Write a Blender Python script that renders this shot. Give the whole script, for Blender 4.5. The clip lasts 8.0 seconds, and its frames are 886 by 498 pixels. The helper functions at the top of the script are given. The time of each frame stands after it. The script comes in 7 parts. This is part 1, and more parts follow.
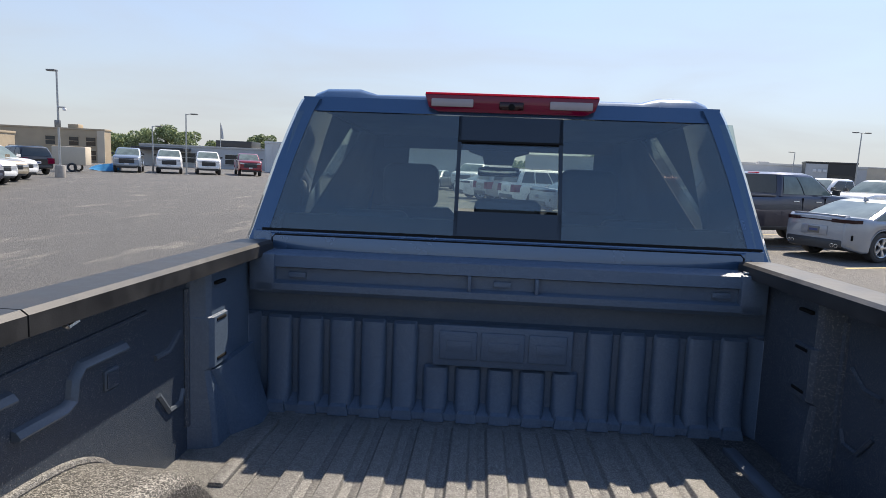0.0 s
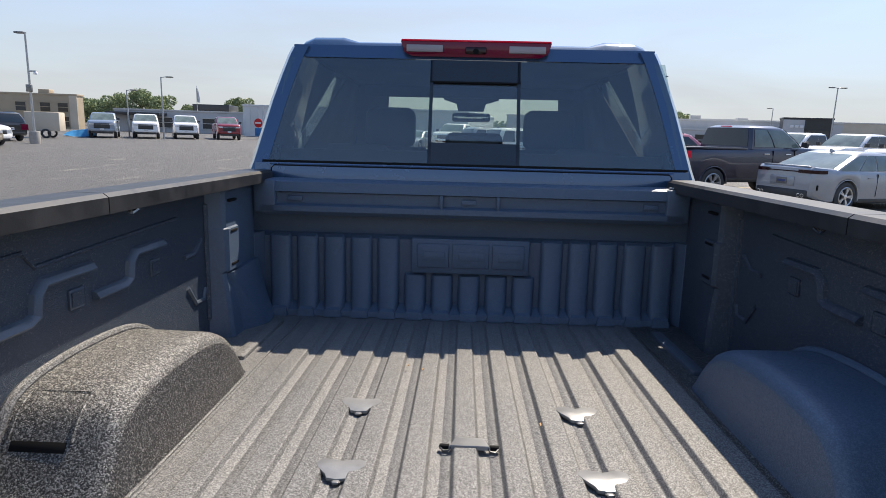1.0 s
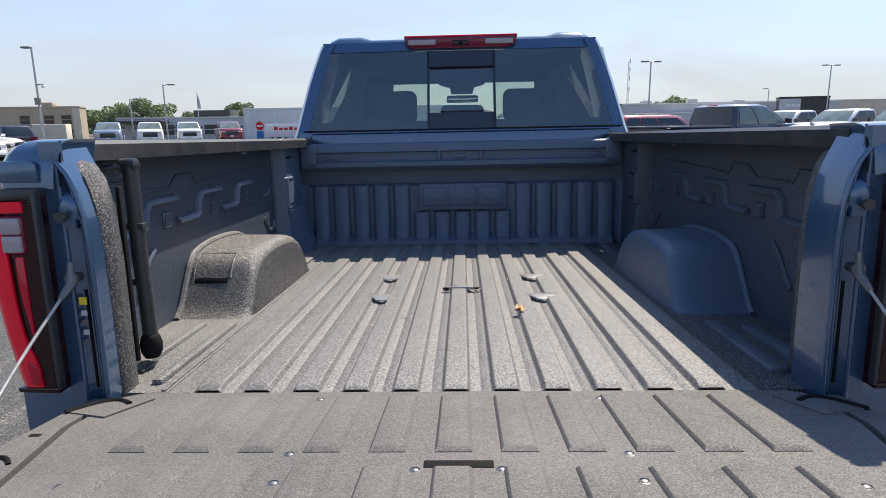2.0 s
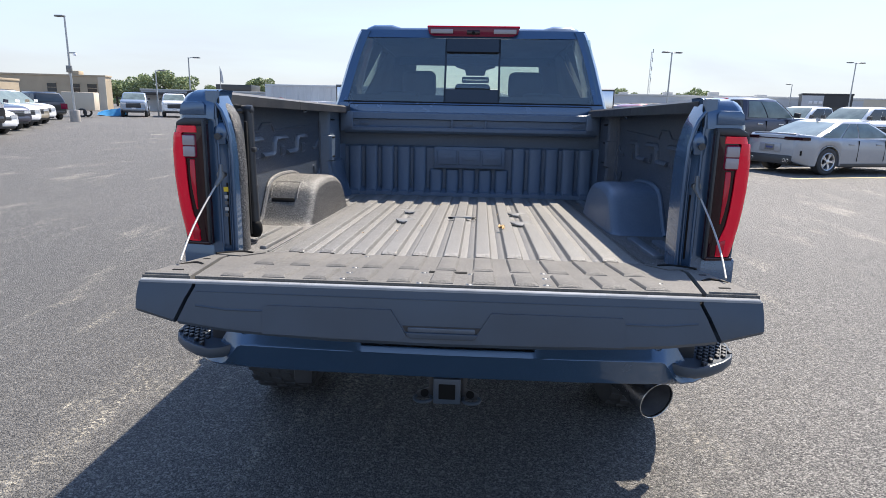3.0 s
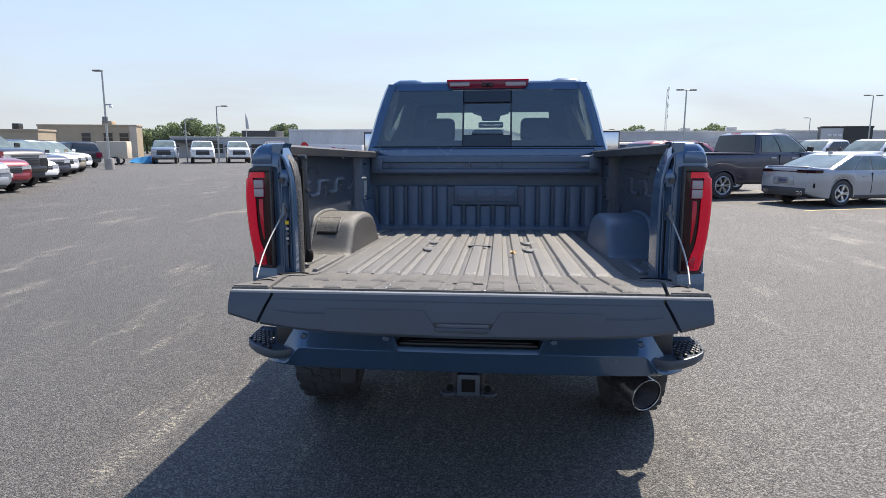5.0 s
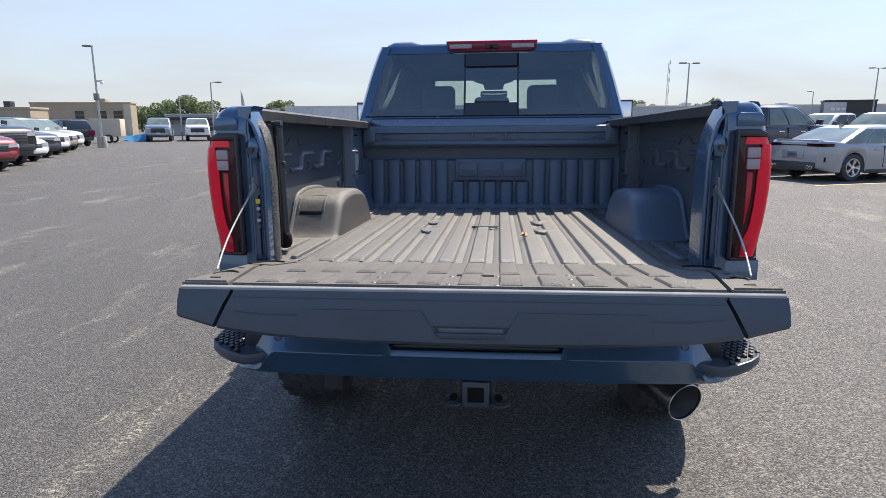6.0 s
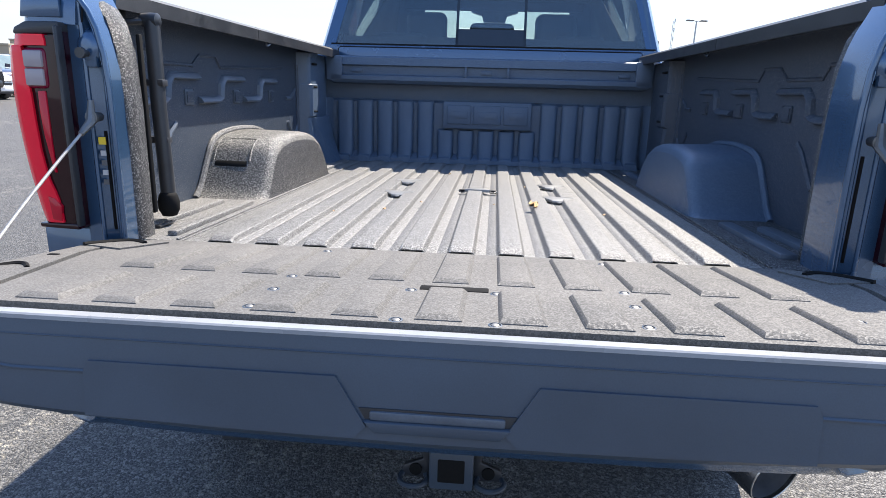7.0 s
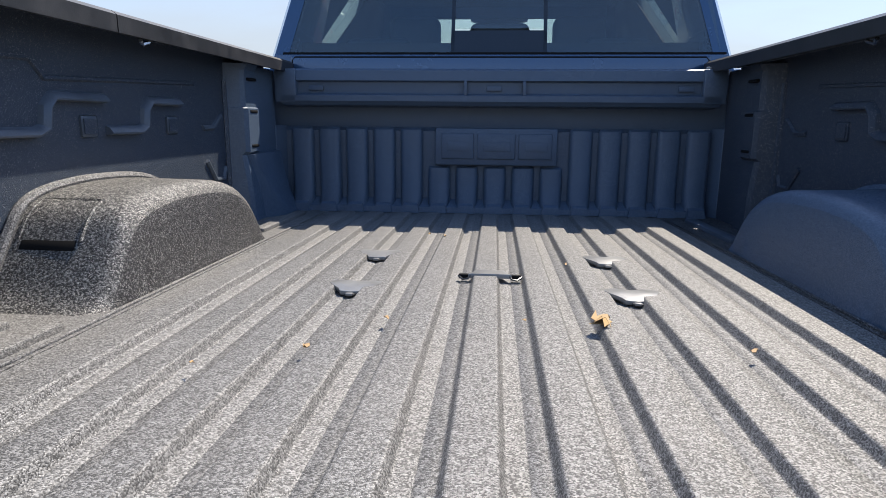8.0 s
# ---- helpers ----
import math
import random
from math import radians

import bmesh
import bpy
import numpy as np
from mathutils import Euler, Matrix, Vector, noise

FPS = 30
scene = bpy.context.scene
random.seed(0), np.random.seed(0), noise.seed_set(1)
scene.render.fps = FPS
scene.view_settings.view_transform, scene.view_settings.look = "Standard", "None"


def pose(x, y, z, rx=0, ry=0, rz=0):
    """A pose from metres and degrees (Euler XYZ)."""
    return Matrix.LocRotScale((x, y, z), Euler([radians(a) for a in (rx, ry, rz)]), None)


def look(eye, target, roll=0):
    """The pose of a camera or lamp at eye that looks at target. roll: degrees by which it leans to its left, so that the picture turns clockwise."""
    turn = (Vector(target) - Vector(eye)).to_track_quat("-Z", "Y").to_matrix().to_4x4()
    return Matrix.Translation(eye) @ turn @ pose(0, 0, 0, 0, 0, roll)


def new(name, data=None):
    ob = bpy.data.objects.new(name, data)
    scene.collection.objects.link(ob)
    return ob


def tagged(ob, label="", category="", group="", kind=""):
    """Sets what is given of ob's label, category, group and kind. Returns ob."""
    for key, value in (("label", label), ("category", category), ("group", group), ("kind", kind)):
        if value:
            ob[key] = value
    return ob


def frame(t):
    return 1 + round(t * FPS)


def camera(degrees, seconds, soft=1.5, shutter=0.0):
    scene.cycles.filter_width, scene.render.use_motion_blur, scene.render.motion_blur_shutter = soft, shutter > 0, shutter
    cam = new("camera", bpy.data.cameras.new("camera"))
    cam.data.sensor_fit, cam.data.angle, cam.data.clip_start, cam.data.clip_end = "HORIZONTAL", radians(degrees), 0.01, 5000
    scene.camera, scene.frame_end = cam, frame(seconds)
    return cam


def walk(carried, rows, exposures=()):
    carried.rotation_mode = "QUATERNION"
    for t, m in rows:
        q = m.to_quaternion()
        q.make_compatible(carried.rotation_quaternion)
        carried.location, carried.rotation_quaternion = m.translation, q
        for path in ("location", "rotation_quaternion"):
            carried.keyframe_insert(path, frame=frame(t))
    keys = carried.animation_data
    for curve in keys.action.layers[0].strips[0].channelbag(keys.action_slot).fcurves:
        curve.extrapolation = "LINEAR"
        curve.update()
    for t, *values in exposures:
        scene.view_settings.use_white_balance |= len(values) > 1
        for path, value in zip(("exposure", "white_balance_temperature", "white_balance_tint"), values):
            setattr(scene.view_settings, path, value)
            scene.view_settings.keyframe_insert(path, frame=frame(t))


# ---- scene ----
cam = camera(72.2, 8.0, 0.7)
PATH = [
    (0, (-0.093, 0.046, 1.741), (-0.206, 2.024, 1.469), 2.7),
    (0.5, (-0.084, -0.073, 1.716), (-0.152, 1.89, 1.340), 1.1),
    (1, (-0.036, -0.352, 1.642), (-0.089, 1.608, 1.252), 1.9),
    (1.5, (-0.008, -0.761, 1.586), (-0.091, 1.201, 1.206), 0.8),
    (2, (0.013, -1.25, 1.520), (-0.054, 0.708, 1.117), -0.7),
    (2.2, (0.043, -1.435, 1.502), (-0.011, 0.516, 1.066), -0.7),
    (3.3, (0.1, -2.275, 1.456), (-0.024, -0.332, 0.998), 2.0),
    (3.5, (0.117, -2.382, 1.475), (-0.017, -0.44, 1.015), 1.2),
    (4, (0.123, -2.563, 1.490), (-0.036, -0.617, 1.055), 0.1),
    (4.5, (0.12, -2.576, 1.490), (-0.057, -0.614, 1.140), 0.5),
    (4.7, (0.12, -2.576, 1.487), (-0.058, -0.612, 1.158), 0.4),
    (5.8, (0.072, -2.263, 1.462), (-0.113, -0.299, 1.132), 0.2),
    (6, (0.067, -2.14, 1.434), (-0.11, -0.189, 1.032), -0.0),
    (6.5, (0.088, -1.739, 1.358), (-0.075, 0.193, 0.869), 1.3),
    (7, (0.054, -1.304, 1.319), (-0.092, 0.616, 0.778), 2.0),
    (7.5, (0.021, -0.811, 1.295), (-0.126, 1.12, 0.795), 0.9),
    (8, (0.006, -0.361, 1.284), (-0.152, 1.58, 0.826), 0.9),
]
EXPOSURE = [(t, e, k, 10) for t, e, k in ((0.0, 0.78, 6230), (1.5, 0.80, 6080), (3.5, 1.22, 6020), (4.0, 1.2, 6000), (4.5, 1.06, 6020), (6.0, 0.92, 6130), (6.5, 1.2, 6000), (7.0, 1.46, 5840), (7.5, 1.16, 5840), (8.0, 0.89, 5930))]
walk(cam, [(t, look(eye, target, roll)) for t, eye, target, roll in PATH], EXPOSURE)

# ---- light ----
SUN_TO = Vector((0.345, 0.665, 0.985)).normalized()
sun = new("sun", bpy.data.lights.new("sun", "SUN"))
sun.data.energy, sun.data.angle, sun.data.color = 4.35, radians(0.53), (1.0, 0.855, 0.67)
sun.matrix_world = look(SUN_TO * 60, (0, 0, 0))
world = bpy.data.worlds.new("sky")
scene.world = world
world.use_nodes = True
wt = world.node_tree
wt.nodes.clear()
sky = wt.nodes.new("ShaderNodeTexSky")
sky.sky_type, sky.sun_disc = "NISHITA", False
sky.sun_elevation = math.asin(SUN_TO.z)
sky.sun_rotation = math.atan2(SUN_TO.x, SUN_TO.y)
sky.dust_density, sky.air_density, sky.ozone_density, sky.altitude = 0.6, 1.0, 4.0, 200
wco = wt.nodes.new("ShaderNodeTexCoord")
wmap = wt.nodes.new("ShaderNodeMapping")
wmap.inputs["Scale"].default_value = (1.0, 1.0, 4.5)
wno = wt.nodes.new("ShaderNodeTexNoise")
wno.inputs["Scale"].default_value, wno.inputs["Detail"].default_value = 2.2, 7.0
wno.inputs["Distortion"].default_value = 0.6
wramp = wt.nodes.new("ShaderNodeMapRange")
for key, v in (("From Min", 0.42), ("From Max", 0.75), ("To Min", 0.0), ("To Max", 0.16)):
    wramp.inputs[key].default_value = v
wmix = wt.nodes.new("ShaderNodeMix")
wmix.data_type = "RGBA"
wmix.inputs["B"].default_value = (3.95, 3.92, 3.88, 1)
# haze: thick at the horizon, thin above
wsep = wt.nodes.new("ShaderNodeSeparateXYZ")
whaze = wt.nodes.new("ShaderNodeMapRange")
for key, v in (("From Min", 0.0), ("From Max", 0.54), ("To Min", 0.92), ("To Max", 0.0)):
    whaze.inputs[key].default_value = v
wadd = wt.nodes.new("ShaderNodeMath")
wadd.operation, wadd.use_clamp = "ADD", True
wbg = wt.nodes.new("ShaderNodeBackground")
wbg.inputs["Strength"].default_value = 0.090
wout = wt.nodes.new("ShaderNodeOutputWorld")
wt.links.new(wco.outputs["Generated"], wmap.inputs["Vector"])
wt.links.new(wmap.outputs["Vector"], wno.inputs["Vector"])
wt.links.new(wno.outputs["Fac"], wramp.inputs["Value"])
wt.links.new(wco.outputs["Generated"], wsep.inputs["Vector"])
wt.links.new(wsep.outputs["Z"], whaze.inputs["Value"])
wt.links.new(whaze.outputs["Result"], wadd.inputs[0])
wt.links.new(wramp.outputs["Result"], wadd.inputs[1])
wt.links.new(wadd.outputs["Value"], wmix.inputs["Factor"])
wgain = wt.nodes.new("ShaderNodeVectorMath")
wgain.operation = "SCALE"
wgain.inputs["Scale"].default_value = 1.38
wt.links.new(sky.outputs["Color"], wgain.inputs[0])
wt.links.new(wgain.outputs["Vector"], wmix.inputs["A"])
wt.links.new(wmix.outputs["Result"], wbg.inputs["Color"])
wt.links.new(wbg.outputs["Background"], wout.inputs["Surface"])


# ---- materials ----
def nodes_of(name):
    m = bpy.data.materials.new(name)
    m.use_nodes = True
    t = m.node_tree
    return m, t, t.nodes["Principled BSDF"]


def noise_node(t, scale, detail=4.0, rough=0.55, coord="Object", stretch=None):
    co = t.nodes.new("ShaderNodeTexCoord")
    n = t.nodes.new("ShaderNodeTexNoise")
    n.inputs["Scale"].default_value, n.inputs["Detail"].default_value, n.inputs["Roughness"].default_value = scale, detail, rough
    if stretch:
        mp = t.nodes.new("ShaderNodeMapping")
        mp.inputs["Scale"].default_value = stretch
        t.links.new(co.outputs[coord], mp.inputs["Vector"])
        t.links.new(mp.outputs["Vector"], n.inputs["Vector"])
    else:
        t.links.new(co.outputs[coord], n.inputs["Vector"])
    return n.outputs["Fac"]


def remap(t, fac, a, b, lo, hi):
    n = t.nodes.new("ShaderNodeMapRange")
    for key, v in (("From Min", a), ("From Max", b), ("To Min", lo), ("To Max", hi)):
        n.inputs[key].default_value = v
    t.links.new(fac, n.inputs["Value"])
    return n.outputs["Result"]


def mixed(t, fac, a, b, blend="MIX"):
    n = t.nodes.new("ShaderNodeMix")
    n.data_type, n.blend_type = "RGBA", blend
    for key, v in (("Factor", fac), ("A", a), ("B", b)):
        if isinstance(v, (tuple, list)):
            n.inputs[key].default_value = (*v[:3], 1)
        elif isinstance(v, (int, float)):
            n.inputs[key].default_value = v
        else:
            t.links.new(v, n.inputs[key])
    return n.outputs["Result"]


def math_node(t, op, a, b):
    n = t.nodes.new("ShaderNodeMath")
    n.operation = op
    for k, v in ((0, a), (1, b)):
        if isinstance(v, (int, float)):
            n.inputs[k].default_value = v
        else:
            t.links.new(v, n.inputs[k])
    return n.outputs[0]


def bump_node(t, p, height, strength, distance):
    b = t.nodes.new("ShaderNodeBump")
    b.inputs["Strength"].default_value, b.inputs["Distance"].default_value = strength, distance
    t.links.new(height, b.inputs["Height"])
    t.links.new(b.outputs["Normal"], p.inputs["Normal"])


def shade(c, k):
    return tuple(min(1.0, v * k) for v in c[:3])


def surface(name, col, rough=0.5, metal=0.0, var=0.18, scale=6.0, grain=0.1, gscale=120.0, bump=0.15, depth=0.001, coat=0.0, spec=0.5):
    """A surface with stains at one scale, grain at a finer one, and fine relief."""
    m, t, p = nodes_of(name)
    big = noise_node(t, scale)
    fine = noise_node(t, gscale, 3.0)
    c = mixed(t, remap(t, big, 0.3, 0.7, 0, 1), shade(col, 1 - var), shade(col, 1 + var))
    c = mixed(t, remap(t, fine, 0.3, 0.7, 0, grain), c, shade(col, 0.45))
    t.links.new(c, p.inputs["Base Color"])
    t.links.new(remap(t, big, 0.3, 0.7, max(0.03, rough * 0.85), min(1.0, rough * 1.15)), p.inputs["Roughness"])
    p.inputs["Metallic"].default_value = metal
    p.inputs["Coat Weight"].default_value, p.inputs["Coat Roughness"].default_value = coat, 0.06
    p.inputs["Specular IOR Level"].default_value = spec
    if bump:
        bump_node(t, p, fine, bump, depth)
    return m


def paint(name, col, metal=0.25, rough=0.38):
    """Car paint: metallic flakes under a clear coat, with a film of dust."""
    m, t, p = nodes_of(name)
    flake = noise_node(t, 900.0, 2.0)
    dust = noise_node(t, 3.0, 6.0, 0.65)
    c = mixed(t, remap(t, flake, 0.35, 0.65, 0, 1), shade(col, 0.85), shade(col, 1.18))
    c = mixed(t, remap(t, dust, 0.5, 0.85, 0.0, 0.06), c, (0.30, 0.29, 0.27))
    t.links.new(c, p.inputs["Base Color"])
    t.links.new(remap(t, dust, 0.35, 0.75, rough * 0.85, rough * 1.25), p.inputs["Roughness"])
    p.inputs["Metallic"].default_value = metal
    p.inputs["Coat Weight"].default_value, p.inputs["Coat Roughness"].default_value = 1.0, 0.04
    return m


def speckled(name, dark, light, rough, gscale, bump, depth, lo=0.42, hi=0.66, dust=(0.30, 0.28, 0.25), dust_most=0.25, clump=0.2):
    """Sprayed liner: pebbled skin with pale specks and a drift of dust."""
    m, t, p = nodes_of(name)
    peb = noise_node(t, gscale, 3.0, 0.6)
    co = t.nodes.new("ShaderNodeTexCoord")
    vor = t.nodes.new("ShaderNodeTexVoronoi")
    vor.inputs["Scale"].default_value = gscale * 2.0
    t.links.new(co.outputs["Object"], vor.inputs["Vector"])
    sep = t.nodes.new("ShaderNodeSeparateColor")
    t.links.new(vor.outputs["Color"], sep.inputs["Color"])
    peb2 = sep.outputs["Red"]
    mottle = noise_node(t, 130.0, 2.0, 0.6)
    big = noise_node(t, 3.5, 6.0, 0.6)
    c = mixed(t, remap(t, peb2, lo, hi, 0, 1), dark, light)
    c = mixed(t, remap(t, mottle, 0.40, 0.58, clump, 0.0), c, shade(dark, 0.8))
    c = mixed(t, remap(t, big, 0.35, 0.75, 0.0, dust_most), c, dust)
    t.links.new(c, p.inputs["Base Color"])
    t.links.new(remap(t, peb2, 0.3, 1.0, rough * 1.15, rough * 0.7), p.inputs["Roughness"])
    bump_node(t, p, math_node(t, "SUBTRACT", math_node(t, "MULTIPLY", peb, 0.5), vor.outputs["Distance"]), bump, depth)
    return m


def asphalt_mat():
    """Worn asphalt: coarse and fine stones in dark binder, rubbed pale streaks, darker left of and under the pickup."""
    m, t, p = nodes_of("asphalt")
    co = t.nodes.new("ShaderNodeTexCoord")

    def stones(scale, power):
        vor = t.nodes.new("ShaderNodeTexVoronoi")
        vor.inputs["Scale"].default_value = scale
        t.links.new(co.outputs["Object"], vor.inputs["Vector"])
        sep = t.nodes.new("ShaderNodeSeparateColor")
        t.links.new(vor.outputs["Color"], sep.inputs["Color"])
        return remap(t, math_node(t, "POWER", sep.outputs["Red"], power), 0.05, 1.0, 0.0, 1.0), vor.outputs["Distance"]
    coarse, rel1 = stones(125.0, 3.0)
    fine, rel2 = stones(300.0, 2.2)
    c = mixed(t, fine, (0.029, 0.029, 0.030), (0.300, 0.285, 0.262))
    c = mixed(t, remap(t, coarse, 0.0, 1.0, 0.0, 0.66), c, (0.44, 0.418, 0.378))
    patch = noise_node(t, 0.22, 5.0, 0.6)
    c = mixed(t, remap(t, patch, 0.35, 0.7, 0.0, 0.35), c, (0.078, 0.080, 0.080))
    # darker to the left, uneven edge; run under the pickup so its shade is in the colour
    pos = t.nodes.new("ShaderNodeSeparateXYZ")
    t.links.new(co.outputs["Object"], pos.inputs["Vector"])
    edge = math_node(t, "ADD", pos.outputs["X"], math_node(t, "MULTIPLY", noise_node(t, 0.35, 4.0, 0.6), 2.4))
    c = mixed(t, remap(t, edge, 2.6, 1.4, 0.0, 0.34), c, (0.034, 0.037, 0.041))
    scuff = noise_node(t, 0.95, 10.0, 0.74, stretch=(1.5, 0.42, 1.0))
    chips = remap(t, noise_node(t, 42.0, 5.0, 0.75), 0.50, 0.58, 0.0, 1.0)
    worn = math_node(t, "MULTIPLY", remap(t, scuff, 0.55, 0.65, 0.0, 0.9), chips)
    c = mixed(t, worn, c, (0.50, 0.46, 0.37))
    spill = noise_node(t, 0.9, 4.0, 0.5)
    c = mixed(t, remap(t, spill, 0.68, 0.80, 0.0, 0.35), c, (0.05, 0.048, 0.046))
    t.links.new(c, p.inputs["Base Color"])
    t.links.new(remap(t, coarse, 0, 1, 0.80, 0.55), p.inputs["Roughness"])
    p.inputs["Specular IOR Level"].default_value = 0.4
    rel = math_node(t, "ADD", math_node(t, "MULTIPLY", rel1, -1.6), math_node(t, "MULTIPLY", rel2, -0.7))
    bump_node(t, p, rel, 0.8, 0.006)
    return m


def glass_mat(name, tint, rough=0.01):
    """Tinted pane: clear with a tint, and gloss by the angle."""
    m = bpy.data.materials.new(name)
    m.use_nodes = True
    t = m.node_tree
    t.nodes.clear()
    tr = t.nodes.new("ShaderNodeBsdfTransparent")
    tr.inputs["Color"].default_value = (*tint, 1)
    gl = t.nodes.new("ShaderNodeBsdfGlossy")
    gl.inputs["Roughness"].default_value = rough
    lw = t.nodes.new("ShaderNodeLayerWeight")
    gloss = remap(t, math_node(t, "POWER", lw.outputs["Facing"], 4.0), 0, 1, 0.12, 0.9)
    mx = t.nodes.new("ShaderNodeMixShader")
    out = t.nodes.new("ShaderNodeOutputMaterial")
    t.links.new(gloss, mx.inputs["Fac"])
    t.links.new(tr.outputs["BSDF"], mx.inputs[1])
    t.links.new(gl.outputs["BSDF"], mx.inputs[2])
    t.links.new(mx.outputs["Shader"], out.inputs["Surface"])
    return m


def lens_mat(name, col, rough=0.05):
    m, t, p = nodes_of(name)
    n = noise_node(t, 4.0)
    t.links.new(mixed(t, remap(t, n, 0.3, 0.7, 0, 1), shade(col, 0.9), shade(col, 1.1)), p.inputs["Base Color"])
    p.inputs["Roughness"].default_value = rough
    p.inputs["Coat Weight"].default_value, p.inputs["Coat Roughness"].default_value = 0.0, 0.03
    p.inputs["Specular IOR Level"].default_value = 0.45
    return m


def leaf_mat(name, a, b):
    m, t, p = nodes_of(name)
    geo = t.nodes.new("ShaderNodeNewGeometry")
    t.links.new(mixed(t, geo.outputs["Random Per Island"], a, b), p.inputs["Base Color"])
    p.inputs["Roughness"].default_value = 0.65
    p.inputs["Specular IOR Level"].default_value = 0.25
    return m


